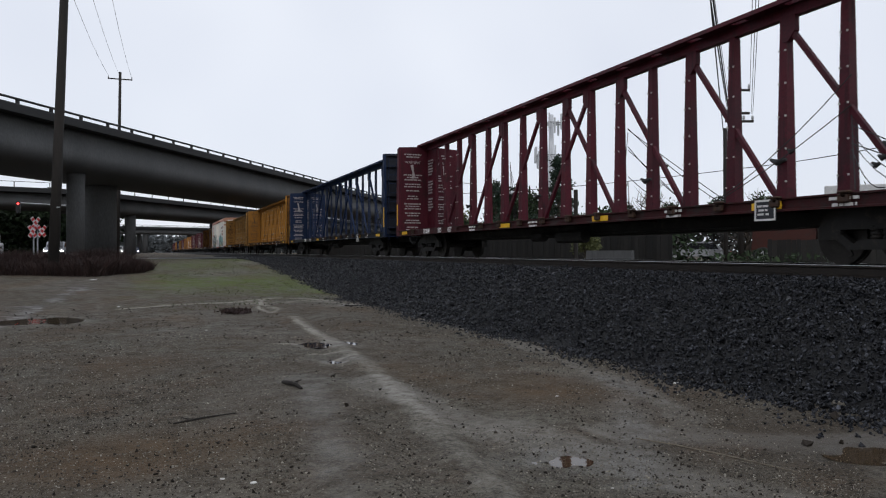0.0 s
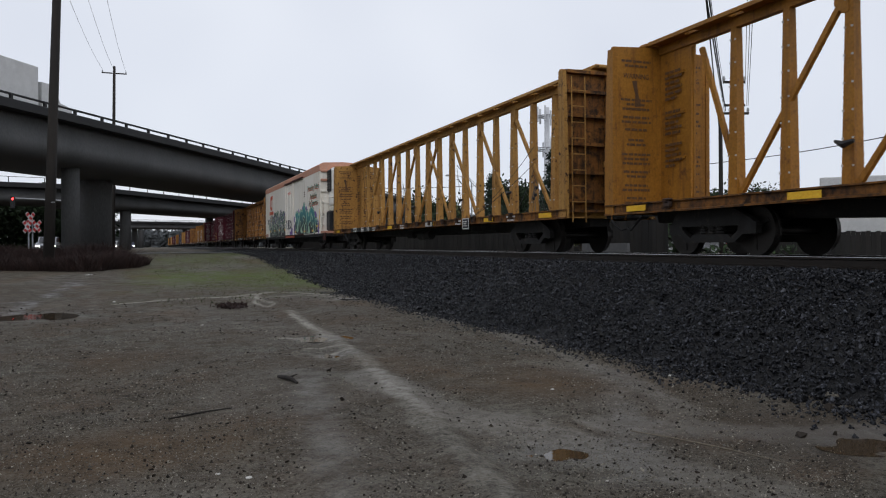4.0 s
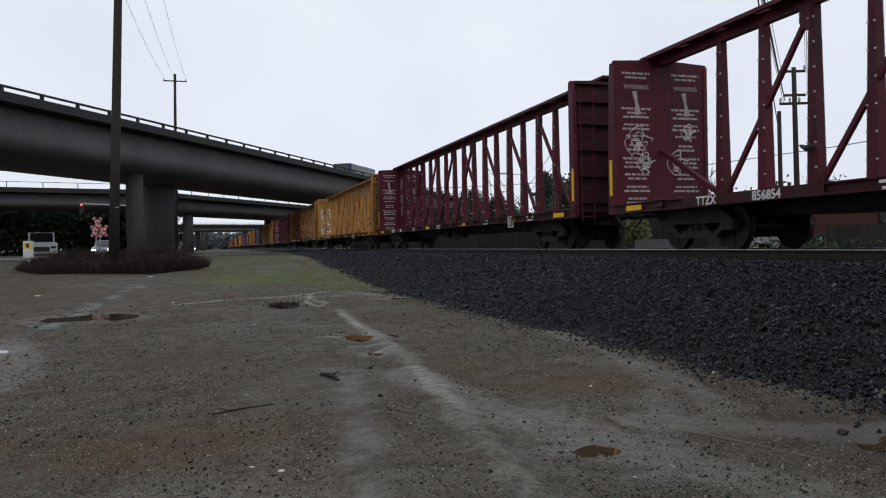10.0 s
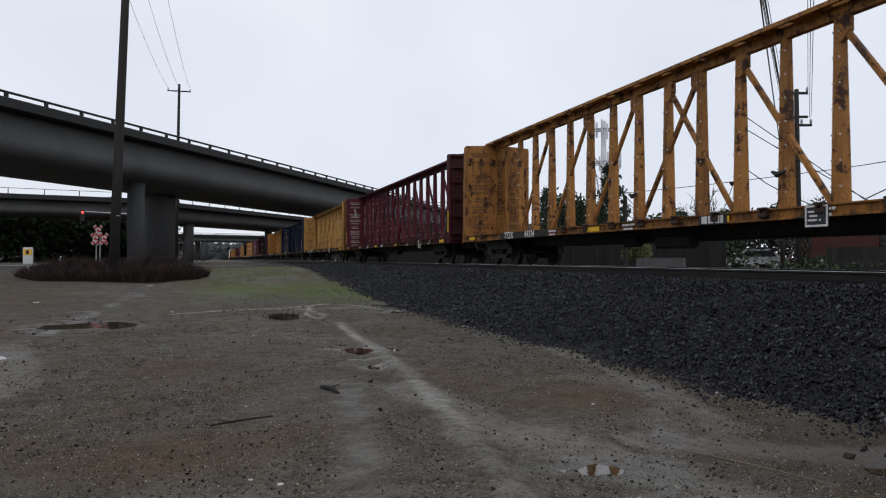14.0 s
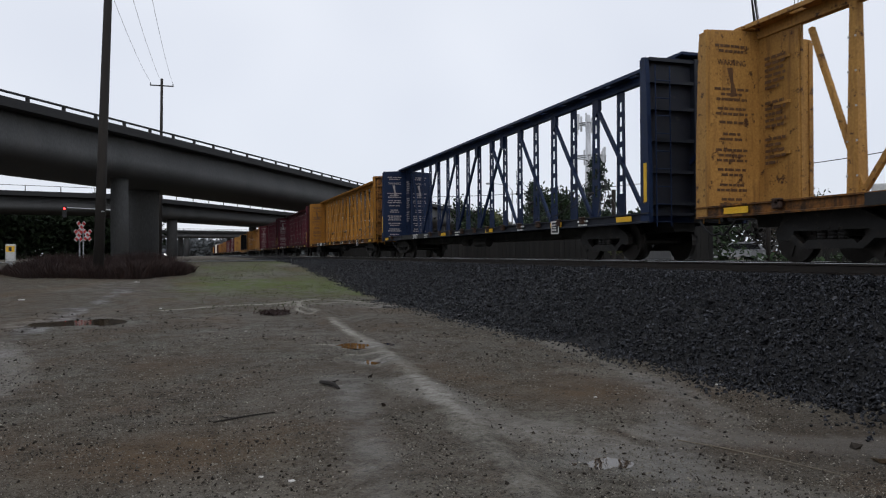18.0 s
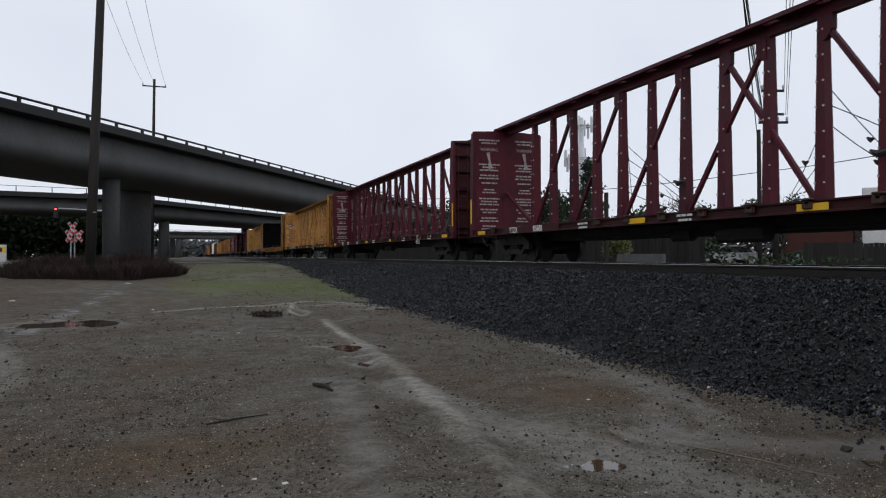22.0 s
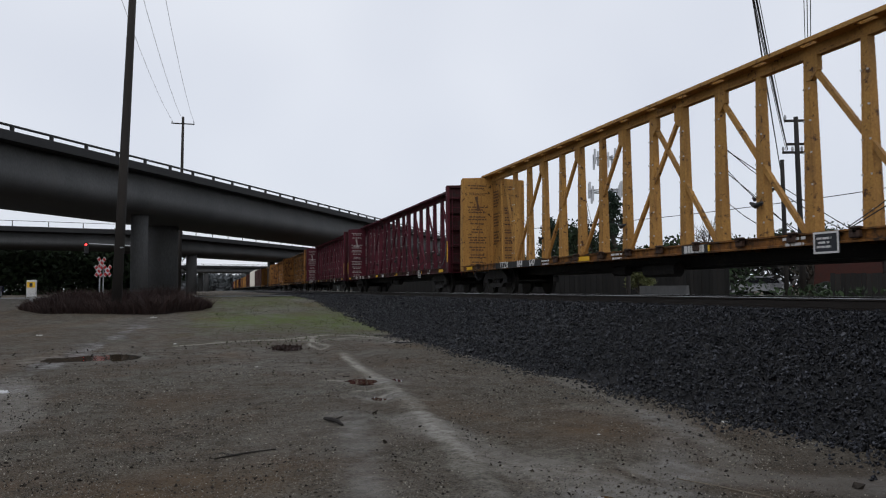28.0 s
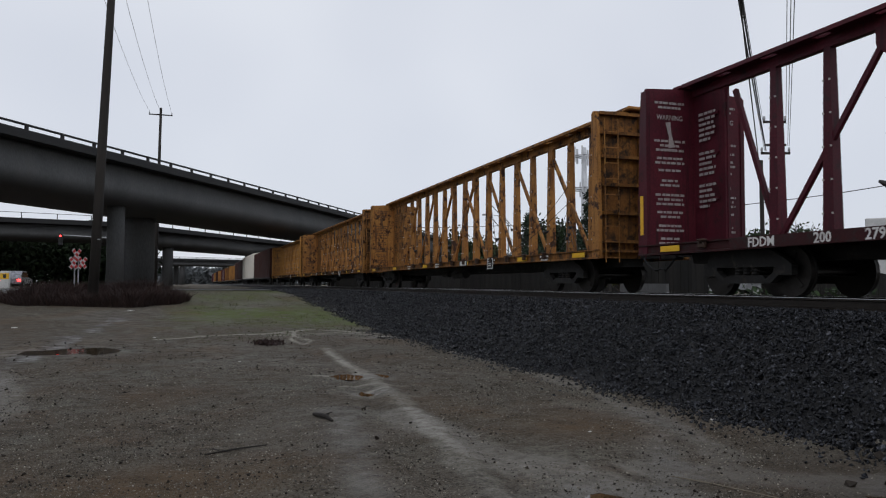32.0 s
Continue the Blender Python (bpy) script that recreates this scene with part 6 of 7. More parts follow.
def tree(x, y, height, spread, material, label, seed, conifer=False, leaves=2600, leaf=0.14, bare=False):
    rng = np.random.RandomState(seed)
    z = float(land(np.array([x]), np.array([y]))[0])
    ob = thing("tree", label, "tree", pose(x, y, z - 0.05), "trees beyond the railway")
    wood = Shape()
    r = 0.03 * height
    top = height * (0.96 if conifer else 0.62)
    wood.tube([(0, 0, 0), (0.02 * height, 0, top * 0.4), (0, 0.02 * height, top * 0.75), (0, 0, top)], [r * 1.3, r, r * 0.6, r * 0.15], 8)
    tips = []
    n = 26 if conifer else 20
    for k in range(n):
        u = (k + 0.5) / n
        a = k * 2.4 + rng.uniform(-0.4, 0.4)
        if conifer:
            z0 = height * (0.14 + 0.8 * u)
            reach = spread * (1.05 - u) * rng.uniform(0.6, 1.15)
            tip = np.array([reach * math.cos(a), reach * math.sin(a), z0 - 0.05 * height * (1 - u)])
        else:
            z0 = top * (0.35 + 0.65 * u)
            reach = spread * rng.uniform(0.45, 1.1) * (1 - 0.45 * u)
            tip = np.array([reach * math.cos(a), reach * math.sin(a), z0 + height * rng.uniform(0.1, 0.36)])
        base = np.array([0, 0, z0])
        mid = (base + tip) / 2 + rng.uniform(-0.1, 0.1, 3) * spread * 0.5
        wood.tube([base, mid, tip], [r * 0.4 * (1.1 - 0.6 * u), r * 0.22, r * 0.06], 5)
        tips.append((base, mid, tip))
        if bare:
            for q in range(7):
                s0 = mid + (tip - mid) * rng.uniform(0, 0.9)
                e0 = s0 + rng.normal(0, 1, 3) * height * 0.07 + np.array([0, 0, height * 0.07])
                wood.tube([s0, e0], [r * 0.12, r * 0.04], 4)
    part("trunk", wood, BARK, ob, "", None, True)
    if not bare:
        pts = []
        for k in range(leaves):
            base, mid, tip = tips[rng.randint(len(tips))]
            u = rng.uniform(0.25, 1.05) ** 0.6
            p = mid + (tip - mid) * u if u > 0.4 else base + (mid - base) * (u + 0.5)
            pts.append(p + rng.normal(0, 1, 3) * spread * (0.09 if conifer else 0.14))
        part("crown", leaf_mesh("crown", np.array(pts), leaf, material, seed), None, ob)
    return ob


# dry weeds round the foot of the pole
def weeds():
    rng = np.random.RandomState(17)
    n = 46000
    x, y = rng.uniform(-9.5, 1.2, n), rng.uniform(35.5, 45, n)
    edge = 1 + 0.25 * waves(x, y, 1.4, 51)
    inside = ((x + 4.1) / 4.4) ** 2 + ((y - 40.4) / 3.9) ** 2 < edge
    x, y = x[inside], y[inside]
    h = (0.25 + 0.6 * rng.uniform(0, 1, len(x)) ** 0.9) * (1.0 + 0.3 * waves(x, y, 0.9, 53)) * np.clip(1.25 - ((x + 4.1) / 4.8) ** 2, 0.25, 1)
    z = land(x, y)
    lean = rng.normal(0, 0.6, (len(x), 2)) * h[:, None]
    verts, faces = [], []
    for i in range(len(x)):
        o = len(verts)
        dx, dy = lean[i]
        w = 0.006 + 0.009 * rng.uniform()
        a = rng.uniform(0, 3.14)
        ca, sa = math.cos(a) * w, math.sin(a) * w
        verts += [(x[i] - ca, y[i] - sa, z[i] - 0.03), (x[i] + ca, y[i] + sa, z[i] - 0.03), (x[i] + dx * 0.5 + ca, y[i] + dy * 0.5 + sa, z[i] + h[i] * 0.6), (x[i] + dx * 0.5 - ca, y[i] + dy * 0.5 - sa, z[i] + h[i] * 0.6), (x[i] + dx, y[i] + dy, z[i] + h[i])]
        faces += [(o, o + 1, o + 2, o + 3), (o + 3, o + 2, o + 4)]
    me = bpy.data.meshes.new("weeds")
    me.from_pydata(verts, [], faces)
    me.materials.append(WEED)
    tagged(new("weeds", me), "patch of tall dry red-brown weeds round the pole", "weeds", "", "stuff")


weeds()


def grass_tufts():
    rng = np.random.RandomState(23)
    n = 5200
    x, y = rng.uniform(0.2, 6.0, n), rng.uniform(20, 52, n)
    keep = waves(x, y, 0.9, 61) + rng.normal(0, 0.8, n) > 0.2
    x, y = x[keep], y[keep]
    c = np.stack([x, y, land(x, y) + 0.01], 1)
    me = leaf_mesh("grass", c, 0.03, GRASS, 3, 1.0, 1.1)
    tagged(new("grass", me), "short mossy winter grass beside the track", "grass", "", "stuff")
    n = 420
    x, y = 1.9 + rng.normal(0, 0.16, n), 19.0 + rng.normal(0, 0.3, n)
    c = np.stack([x, y, land(x, y) + 0.05], 1)
    tagged(new("grass_tuft", leaf_mesh("grass_tuft", c, 0.05, WEED, 4, 1.5, 1.2)), "dark tuft of wet grass in the ruts", "grass", "", "stuff")


grass_tufts()

# trees and scrub beyond the track
tree(30.1, 53, 8.6, 2.5, LEAF_PINE, "dark conifer behind the railway", 1, True, 5200, 0.14)
tree(25.4, 54.6, 6.6, 2.0, LEAF_PINE, "small dark conifer behind the railway", 2, True, 3200, 0.12)
tree(28.4, 56.5, 6.4, 2.6, LEAF, "bushy dark evergreen tree", 3, False, 3600, 0.16)
tree(22.4, 60, 5.4, 2.4, LEAF, "low dark evergreen tree", 4, False, 3000, 0.16)
tree(34.5, 66, 6.6, 3.0, LEAF, "bushy evergreen tree in the distance", 5, False, 3000, 0.18)
tree(27.8, 38, 5.4, 1.8, LEAF_OLIVE, "bare leafless winter tree beyond the fence", 6, False, 0, 0.1, True)
tree(31.5, 34, 4.6, 1.6, LEAF_OLIVE, "bare leafless winter tree beyond the fence", 7, False, 0, 0.1, True)
tree(18.2, 29.6, 2.0, 0.75, LEAF_OLIVE, "olive-green shrub by the fence", 8, False, 1800, 0.07)
for k, (x, y, hh) in enumerate(((-16, 128, 6.6), (-22, 124, 7), (-29, 122, 7), (-36, 120, 7), (-44, 118, 7), (-13, 131, 6), (-52, 116, 7), (-60, 114, 7), (-25, 127, 6.5), (-19, 132, 6.5))):
    tree(x, y, hh, hh * 0.42, LEAF, "dark evergreen tree under the viaduct", 20 + k, False, 2600, 0.36)
for k in range(14):
    tree(36 + 7.5 * k, 92 - 5.0 * k + 6 * math.sin(k * 2.2), 7 + 2 * math.sin(k * 1.7), 3.2, LEAF if k % 3 else LEAF_OLIVE, "distant tree in a row beyond the railway", 60 + k, False, 1500, 0.3)


# ---- poles and cables ----
def pole(x, y, height, r0, r1, label, lean=(0, 0), arms=(), zbase=None, material=None):
    z = float(land(np.array([x]), np.array([y]))[0]) if zbase is None else zbase
    ob = thing("utility_pole", label, "utility pole", pose(x, y, z - 0.3), "wooden poles")
    part("shaft", Shape().tube([(lean[0] * u, lean[1] * u, (height + 0.3) * u) for u in (0, 0.35, 0.7, 1)], [r0, r0 * 0.65 + r1 * 0.35, r0 * 0.3 + r1 * 0.7, r1], 12), material or POLE_WOOD, ob, "", None, True)
    for zz, w, ang, pins in arms:
        u = (zz - z + 0.3) / (height + 0.3)
        c = Vector((lean[0] * u, lean[1] * u, zz - z + 0.3))
        d = Vector((math.cos(radians(ang)), math.sin(radians(ang)), 0))
        arm = part("crossarm", Shape().beam(c - d * w / 2, c + d * w / 2, 0.12, 0.1, None, None, (0, 0, 1)), material or POLE_WOOD, ob)
        for k in range(pins):
            q = c + d * (w * (k / (pins - 1) - 0.5) * 0.94)
            part("insulator", Shape().tube([q + Vector((0, 0, 0.04)), q + Vector((0, 0, 0.16)), q + Vector((0, 0, 0.3))], [0.03, 0.07, 0.05], 8), GALV, arm)
    return ob


near_pole = pole(-4.25, 38.2, 17.5, 0.24, 0.16, "tall dark tarred utility pole in dry weeds", (0.61, 0))
part("guard_strip", Shape().box(0.2, 0.26, -0.06, 0.0, 1.6, 4.6), GALV, near_pole, "pale conduit strip up the pole")
part("step_bolt", Shape().tube([(0.18, -0.2, 3.3), (0.3, -0.28, 3.3)], 0.03, 6), GALV, near_pole)
pole(-3.7, 90, 20.2, 0.22, 0.14, "tall pole with one crossarm behind the viaduct", (0.25, 0), ((20.4, 2.5, 0, 3),))
pole(29.05, 31.8, 9.5, 0.16, 0.11, "wooden power pole with several crossarms", (-0.15, 0), ((10.05, 1.15, -20, 2), (8.83, 1.1, -20, 0), (8.4, 1.5, -20, 4)))
pole(25.35, 28.75, 6.6, 0.11, 0.09, "short bare timber pole", (-0.05, 0))
pole(-12.5, -13, 11, 0.2, 0.14, "wooden power pole on the near side", (0, 0), ((9.9, 1.6, -48, 3), (9.2, 1.6, -48, 3)))
pole(-4, -26, 20.4, 0.22, 0.15, "tall pole on the near side", (0, 0), ((20.4, 2.5, 0, 3),))
POLE2 = thing("cut_post", "short dark timber post by the fence", "post", pose(14.62, 24.47, 0.6), "wooden poles")
part("shaft", Shape().tube([(0, 0, 0), (0, 0, 3.2)], 0.08, 10), POLE_WOOD, POLE2)


def cable(a, b, sag, r, label="black cable strung between poles"):
    a, b = Vector(a), Vector(b)
    pts = [a.lerp(b, u) - Vector((0, 0, sag * 4 * u * (1 - u))) for u in np.linspace(0, 1, 17)]
    tagged(part("overhead_cable", Shape().tube(pts, r, 5), CABLE), label, "cable", "overhead cables")


for dx in (-1.15, 0, 1.15):
    cable((-3.45 + dx, 90, 20.7), (-4 + dx, -26, 20.7), 3.6, 0.012)
for off, zz, z2, r in ((-0.62, 9.75, 10.1, 0.012), (0.55, 9.75, 10.1, 0.012), (-0.6, 8.75, 9.4, 0.014), (-0.5, 8.35, 9.3, 0.026), (-0.55, 8.2, 9.1, 0.012), (0.62, 8.6, 9.5, 0.012), (0.7, 8.6, 9.5, 0.012)):
    cable((28.95 + off * 0.94, 31.8 - off * 0.34, zz + 0.2), (-12.5 + off * 0.67, -13 - off * 0.74, z2), 0.7, r)
cable((25.35, 28.75, 6.0), (-12.5, -13, 8.8), 0.3, 0.018)
cable((15.0, 62, 6.3), (28.95, 31.8, 5.9), 0.5, 0.02)
cable((28.95, 31.8, 5.9), (25.0, 10, 6.2), 0.35, 0.02)


# ---- phone mast ----
def mast():
    x, y = 58.7, 105.7
    z = 0.75
    ob = thing("phone_mast", "pale grey phone mast with two rings of panel antennas", "phone mast", pose(x, y, z))
    part("shaft", Shape().tube([(0, 0, 0), (0, 0, 12), (0, 0, 22.4)], [0.65, 0.5, 0.36], 14), MAST, ob, "pale grey tapered steel shaft", None, True)
    for zc, rad, n, hh in ((21.0, 1.7, 9, 2.4), (15.8, 2.6, 12, 2.4)):
        ring = Shape()
        for k in range(n):
            a, b = 2 * math.pi * k / n, 2 * math.pi * (k + 1) / n
            ring.tube([(rad * math.cos(a), rad * math.sin(a), zc), (rad * math.cos(b), rad * math.sin(b), zc)], 0.09, 5)
        for k in range(6):
            a = math.pi * k / 3
            ring.tube([(0, 0, zc), (rad * math.cos(a), rad * math.sin(a), zc)], 0.08, 5)
        pf = part("antenna_frame", ring, GALV, ob)
        for k in range(n):
            a = 2 * math.pi * (k + 0.5) / n + 0.2 * (k % 2)
            p = Shape().bevel_box(-0.17, 0.17, -0.1, 0.1, -hh / 2, hh / 2, 0.03)
            part("antenna", p, MAST, pf, "pale panel antenna", pose(rad * math.cos(a), rad * math.sin(a), zc + (0.25 if k % 3 else -0.5), 0, 0, math.degrees(a)))
    part("cable_tray", Shape().box(0.9, 1.15, -0.6, -0.3, 0, 14.5), POLE_WOOD, ob, "dark conduit pole beside the shaft")


mast()


def street_lamp(x, y, height, reach, ang, label):
    z = float(land(np.array([x]), np.array([y]))[0])
    ob = thing("street_lamp", label, "street lamp", pose(x, y, z, 0, 0, ang), "street lamps")
    part("column", Shape().tube([(0, 0, 0), (0, 0, height - 0.6), (reach * 0.2, 0, height - 0.15), (reach, 0, height)], [0.08, 0.05, 0.03, 0.025], 8), GALV, ob)
    part("lantern", Shape().bevel_box(reach - 0.05, reach + 0.6, -0.13, 0.13, height - 0.08, height + 0.06, 0.03), GALV, ob)


street_lamp(25.3, 58.5, 6.6, 1.6, 165, "galvanised street lamp beyond the railway")
street_lamp(-13.2, 42.3, 11.6, 0.9, 60, "lamp bracket rising above the viaduct parapet")


# ---- road, crossing and signs under the viaduct ----
def land_strip(name, x0, x1, y0, y1, lift, material, label, category, nx=60, ny=6):
    sh = Shape()
    X, Y = np.linspace(x0, x1, nx), np.linspace(y0, y1, ny)
    vs = [(x, y, float(land(np.array([x]), np.array([y]))[0]) + lift) for y in Y for x in X]
    sh.add(vs, [(j * nx + i, j * nx + i + 1, (j + 1) * nx + i + 1, (j + 1) * nx + i) for j in range(ny - 1) for i in range(nx - 1)])
    structure(name, sh, material, label, category)


land_strip("road", -80, 8.3, 57, 66, 0.03, ASPHALT, "wet dark asphalt road under the viaduct", "road")
land_strip("road_line", -80, 7.5, 61.4, 61.55, 0.036, REFLECT, "yellow centre line on wet asphalt", "road marking")
land_strip("crossing_apron", 3.0, 8.3, 56.5, 66.5, 0.06, CONCRETE, "concrete apron of the level crossing", "pavement", 12, 4)


def crossing_sign(x, y, zc):
    z = float(land(np.array([x]), np.array([y]))[0])
    ob = thing("crossing_sign", "red and white crossing boards on two posts", "road sign", pose(x, y, z, 0, 0, 48))
    for px in (-0.12, 0.2):
        part("post", Shape().tube([(px, 0, 0), (px, 0, zc - z)], 0.05, 8), GALV, ob)
    hh = zc - z
    for cx, cz, off in ((0.0, hh + 0.4, 0.0), (-0.32, hh - 0.2, -0.1), (0.34, hh - 0.16, -0.2)):
        for ang in (52, -52):
            b = part("board", Shape().bevel_box(-0.48, 0.48, -0.02, 0.02, -0.13, 0.13, 0.01), WHITE, ob, "white reflective board", pose(cx, off - (0.045 if ang < 0 else 0), cz, 0, ang, 0))
            for k in (-0.32, 0.0, 0.32):
                part("stripe", Shape().box(k - 0.09, k + 0.09, -0.024, -0.021, -0.125, 0.125), RED_SIGN, b, "red stripe")
    return ob


crossing_sign(-7.7, 59.3, 3.1)


def signal():
    x, y, z = -6.6, 84.6, 0.98
    ob = thing("traffic_signal", "traffic signal on a mast arm showing red", "traffic signal", pose(x, y, z))
    part("column", Shape().tube([(0, 0, 0), (0, 0, 5.6)], [0.16, 0.11], 10), GALV, ob)
    part("mast_arm", Shape().tube([(0, 0, 5.1), (-2.5, 0, 5.2), (-6.0, -0.2, 5.35)], [0.09, 0.07, 0.05], 8), GALV, ob)
    head = part("signal_head", Shape().bevel_box(-6.05, -5.65, -0.35, -0.05, 4.3, 5.5, 0.05), BLACK, ob)
    for k, m in enumerate((RED_LIGHT, INK, INK)):
        part("lens", Shape().tube([(-5.85, -0.33, 5.24 - 0.37 * k), (-5.85, -0.38, 5.24 - 0.37 * k)], [0.1, 0.095], 14), m, head, "lit red lens" if k == 0 else "unlit dark lens")


signal()


def marker_post(x, y):
    z = float(land(np.array([x]), np.array([y]))[0])
    ob = thing("marker_post", "white roadside cabinet with a yellow top on a post", "marker post", pose(x, y, z - 0.02))
    part("post", Shape().box(-0.08, 0.08, -0.06, 0.06, 0, 0.9), GALV, ob)
    part("case", Shape().bevel_box(-0.22, 0.22, -0.14, 0.14, 0.45, 1.35, 0.03), WHITE, ob)
    part("cap", Shape().bevel_box(-0.2, 0.2, -0.15, -0.13, 0.95, 1.25, 0.005), REFLECT, ob, "yellow panel")
    part("window", Shape().box(-0.07, 0.07, -0.156, -0.152, 1.0, 1.2), INK, ob)


marker_post(-9.0, 44.0)


# ---- vehicles ----
def wheel_part(ob, x, y, r=0.34, w=0.22):
    wh = part("wheel", Shape().tube([(x - w / 2, y, r), (x - w / 2 + 0.02, y, r), (x + w / 2 - 0.02, y, r), (x + w / 2, y, r)], [r * 0.9, r, r, r * 0.9], 18), BLACK, ob, "black tyre")
    part("rim", Shape().tube([(x - w / 2 - 0.012, y, r), (x + w / 2 + 0.012, y, r)], r * 0.58, 12), GALV, wh, "steel rim")


def car(name, label, paint, m, lights=None, pickup=False, length=4.6, tail=False):
    """A car along +y (front at +y), its middle at the origin."""
    ob = thing(name, label, "car", m, "road vehicles")
    h = length / 2
    top = 1.9 if pickup else 1.45
    belt = 1.15 if pickup else 0.9
    w = 1.0 if pickup else 0.9
    prof = [(-h, 0.45), (-h + 0.05, belt - 0.1), (-h + 0.1, belt), (h - 1.3, belt), (h - 0.25, belt - 0.12), (h, belt - 0.35), (h, 0.4)]
    part("body", Shape().loft([[(sx * w * k, y, z) for y, z in prof] for sx, k in ((-1, 0.96), (-1, 1), (1, 1), (1, 0.96))]), paint, ob)
    c0, c1 = (-0.6, 1.2) if pickup else (-h + 0.5, h - 1.1)
    cab = [(c0, belt - 0.02), (c0 + (0.1 if pickup else 0.55), top), (c1 - 0.75, top), (c1, belt - 0.02)]
    part("cabin", Shape().loft([[(sx * w * 0.84, y, z) for y, z in cab] for sx in (-1, 1)]), paint, ob)
    part("windscreen", Shape().add([(-w * 0.74, c1 - 0.02, belt + 0.06), (w * 0.74, c1 - 0.02, belt + 0.06), (w * 0.7, c1 - 0.68, top - 0.05), (-w * 0.7, c1 - 0.68, top - 0.05)], [(0, 1, 2, 3)]), GLASS_DARK, ob)
    for v in ob.children:
        if v.name.startswith("windscreen"):
            v.location = (0, 0.03, 0.01)
    for sx in (-1, 1):
        part("side_window", Shape().add([(sx * w * 0.85, c0 + 0.3, belt + 0.04), (sx * w * 0.85, c1 - 0.25, belt + 0.04), (sx * w * 0.85, c1 - 0.8, top - 0.1), (sx * w * 0.85, c0 + 0.55, top - 0.1)], [(0, 1, 2, 3)]), GLASS_DARK, ob)
        part("headlight", Shape().bevel_box(sx * w * 0.72 - 0.16, sx * w * 0.72 + 0.16, h - 0.02, h + 0.03, belt - 0.42, belt - 0.26, 0.01), lights or GLASS_DARK, ob, "headlight")
        part("tail_light", Shape().bevel_box(sx * w * 0.8 - 0.12, sx * w * 0.8 + 0.12, -h - 0.03, -h + 0.02, belt - 0.3, belt - 0.12, 0.01), RED_LIGHT if tail else RED_SIGN, ob, "red tail light")
        for y in (-h + 0.85, h - 0.85):
            wheel_part(ob, sx * (w - 0.1), y)
    part("grille", Shape().bevel_box(-w * 0.5, w * 0.5, h - 0.01, h + 0.02, 0.5, belt - 0.3, 0.01), BLACK, ob)
    part("bumper", Shape().bevel_box(-w, w, h - 0.05, h + 0.08, 0.35, 0.52, 0.03), GALV if pickup else paint, ob)
    return ob


def lorry(name, label, paint, m, length=13.5, cabin=None):
    """An articulated lorry along +y, its trailer's rear at y = 0."""
    ob = thing(name, label, "lorry", m, "road vehicles")
    body = part("trailer", Shape().bevel_box(-1.28, 1.28, 0, length, 1.15, 4.1, 0.04), paint, ob)
    part("rear_door", Shape().bevel_box(-1.2, 1.2, -0.05, 0, 1.25, 4.0, 0.02), GLASS_DARK, body, "dark rear doors")
    for x in (-0.4, 0.4):
        part("lock_bar", Shape().tube([(x, -0.08, 1.3), (x, -0.08, 3.95)], 0.025, 6), GALV, body)
    part("frame", Shape().box(-0.5, 0.5, 0.3, length + 1.5, 0.75, 1.15), BLACK, ob)
    part("under_guard", Shape().box(-1.15, 1.15, -0.05, 0.05, 0.5, 0.7), RED_SIGN, ob)
    part("cab", Shape().loft([[(sx * 1.2, y, z) for y, z in ((length + 0.4, 0.8), (length + 0.4, 3.2), (length + 1.6, 3.2), (length + 2.2, 2.1), (length + 3.4, 1.9), (length + 3.5, 0.7))] for sx in (-1, 1)]), cabin or paint, ob)
    for y in (1.2, 2.5, length + 0.2, length + 2.9):
        for sx in (-1, 1):
            wheel_part(ob, sx * 1.08, y, 0.5, 0.3)
    return ob


def coach(label, paint, m):
    ob = thing("coach", label, "bus", m, "road vehicles")
    part("body", Shape().bevel_box(-1.27, 1.27, 0, 8.9, 0.4, 2.7, 0.12), paint, ob)
    for sx in (-1, 1):
        for k in range(6):
            part("window", Shape().bevel_box(sx * 1.275 - 0.008, sx * 1.275 + 0.008, 0.35 + 1.42 * k, 1.6 + 1.42 * k, 1.5, 2.4, 0.004), GLASS_DARK, ob)
        part("stripe", Shape().box(sx * 1.275 - 0.006, sx * 1.275 + 0.006, 2.6, 4.4, 1.25, 1.6), LETTER, ob, "pale mark on the side")
        for y in (2.0, 6.8):
            wheel_part(ob, sx * 1.08, y, 0.5, 0.3)
    part("rear_window", Shape().bevel_box(-1.0, 1.0, -0.008, 0.01, 1.6, 2.5, 0.004), GLASS_DARK, ob)
    return ob


V1, V1H = Vector((-8.4, 50.6, 0)), Vector((0.530, 0.848, 0))
V1N = Vector((-0.848, 0.530, 0))
V1_DECK = 10.8 - 0.36 - 0.5 - 0.62
V1_TURN = math.degrees(math.atan2(-0.530, 0.848))


def on_viaduct(s, off):
    p = V1 + V1H * s + V1N * off
    return pose(p.x, p.y, V1_DECK, 0, 0, V1_TURN)


V2_DECK = 10.0 - 0.75 - 0.55 - 0.62


def on_second(s, off):
    hx, hy = V2_HEAD if s >= 0 else V2_BACK
    return pose(V2_START[0] + hx * s - hy * off, V2_START[1] + hy * s + hx * off, V2_DECK, 0, 0, math.degrees(math.atan2(-hx, hy)) + 180)


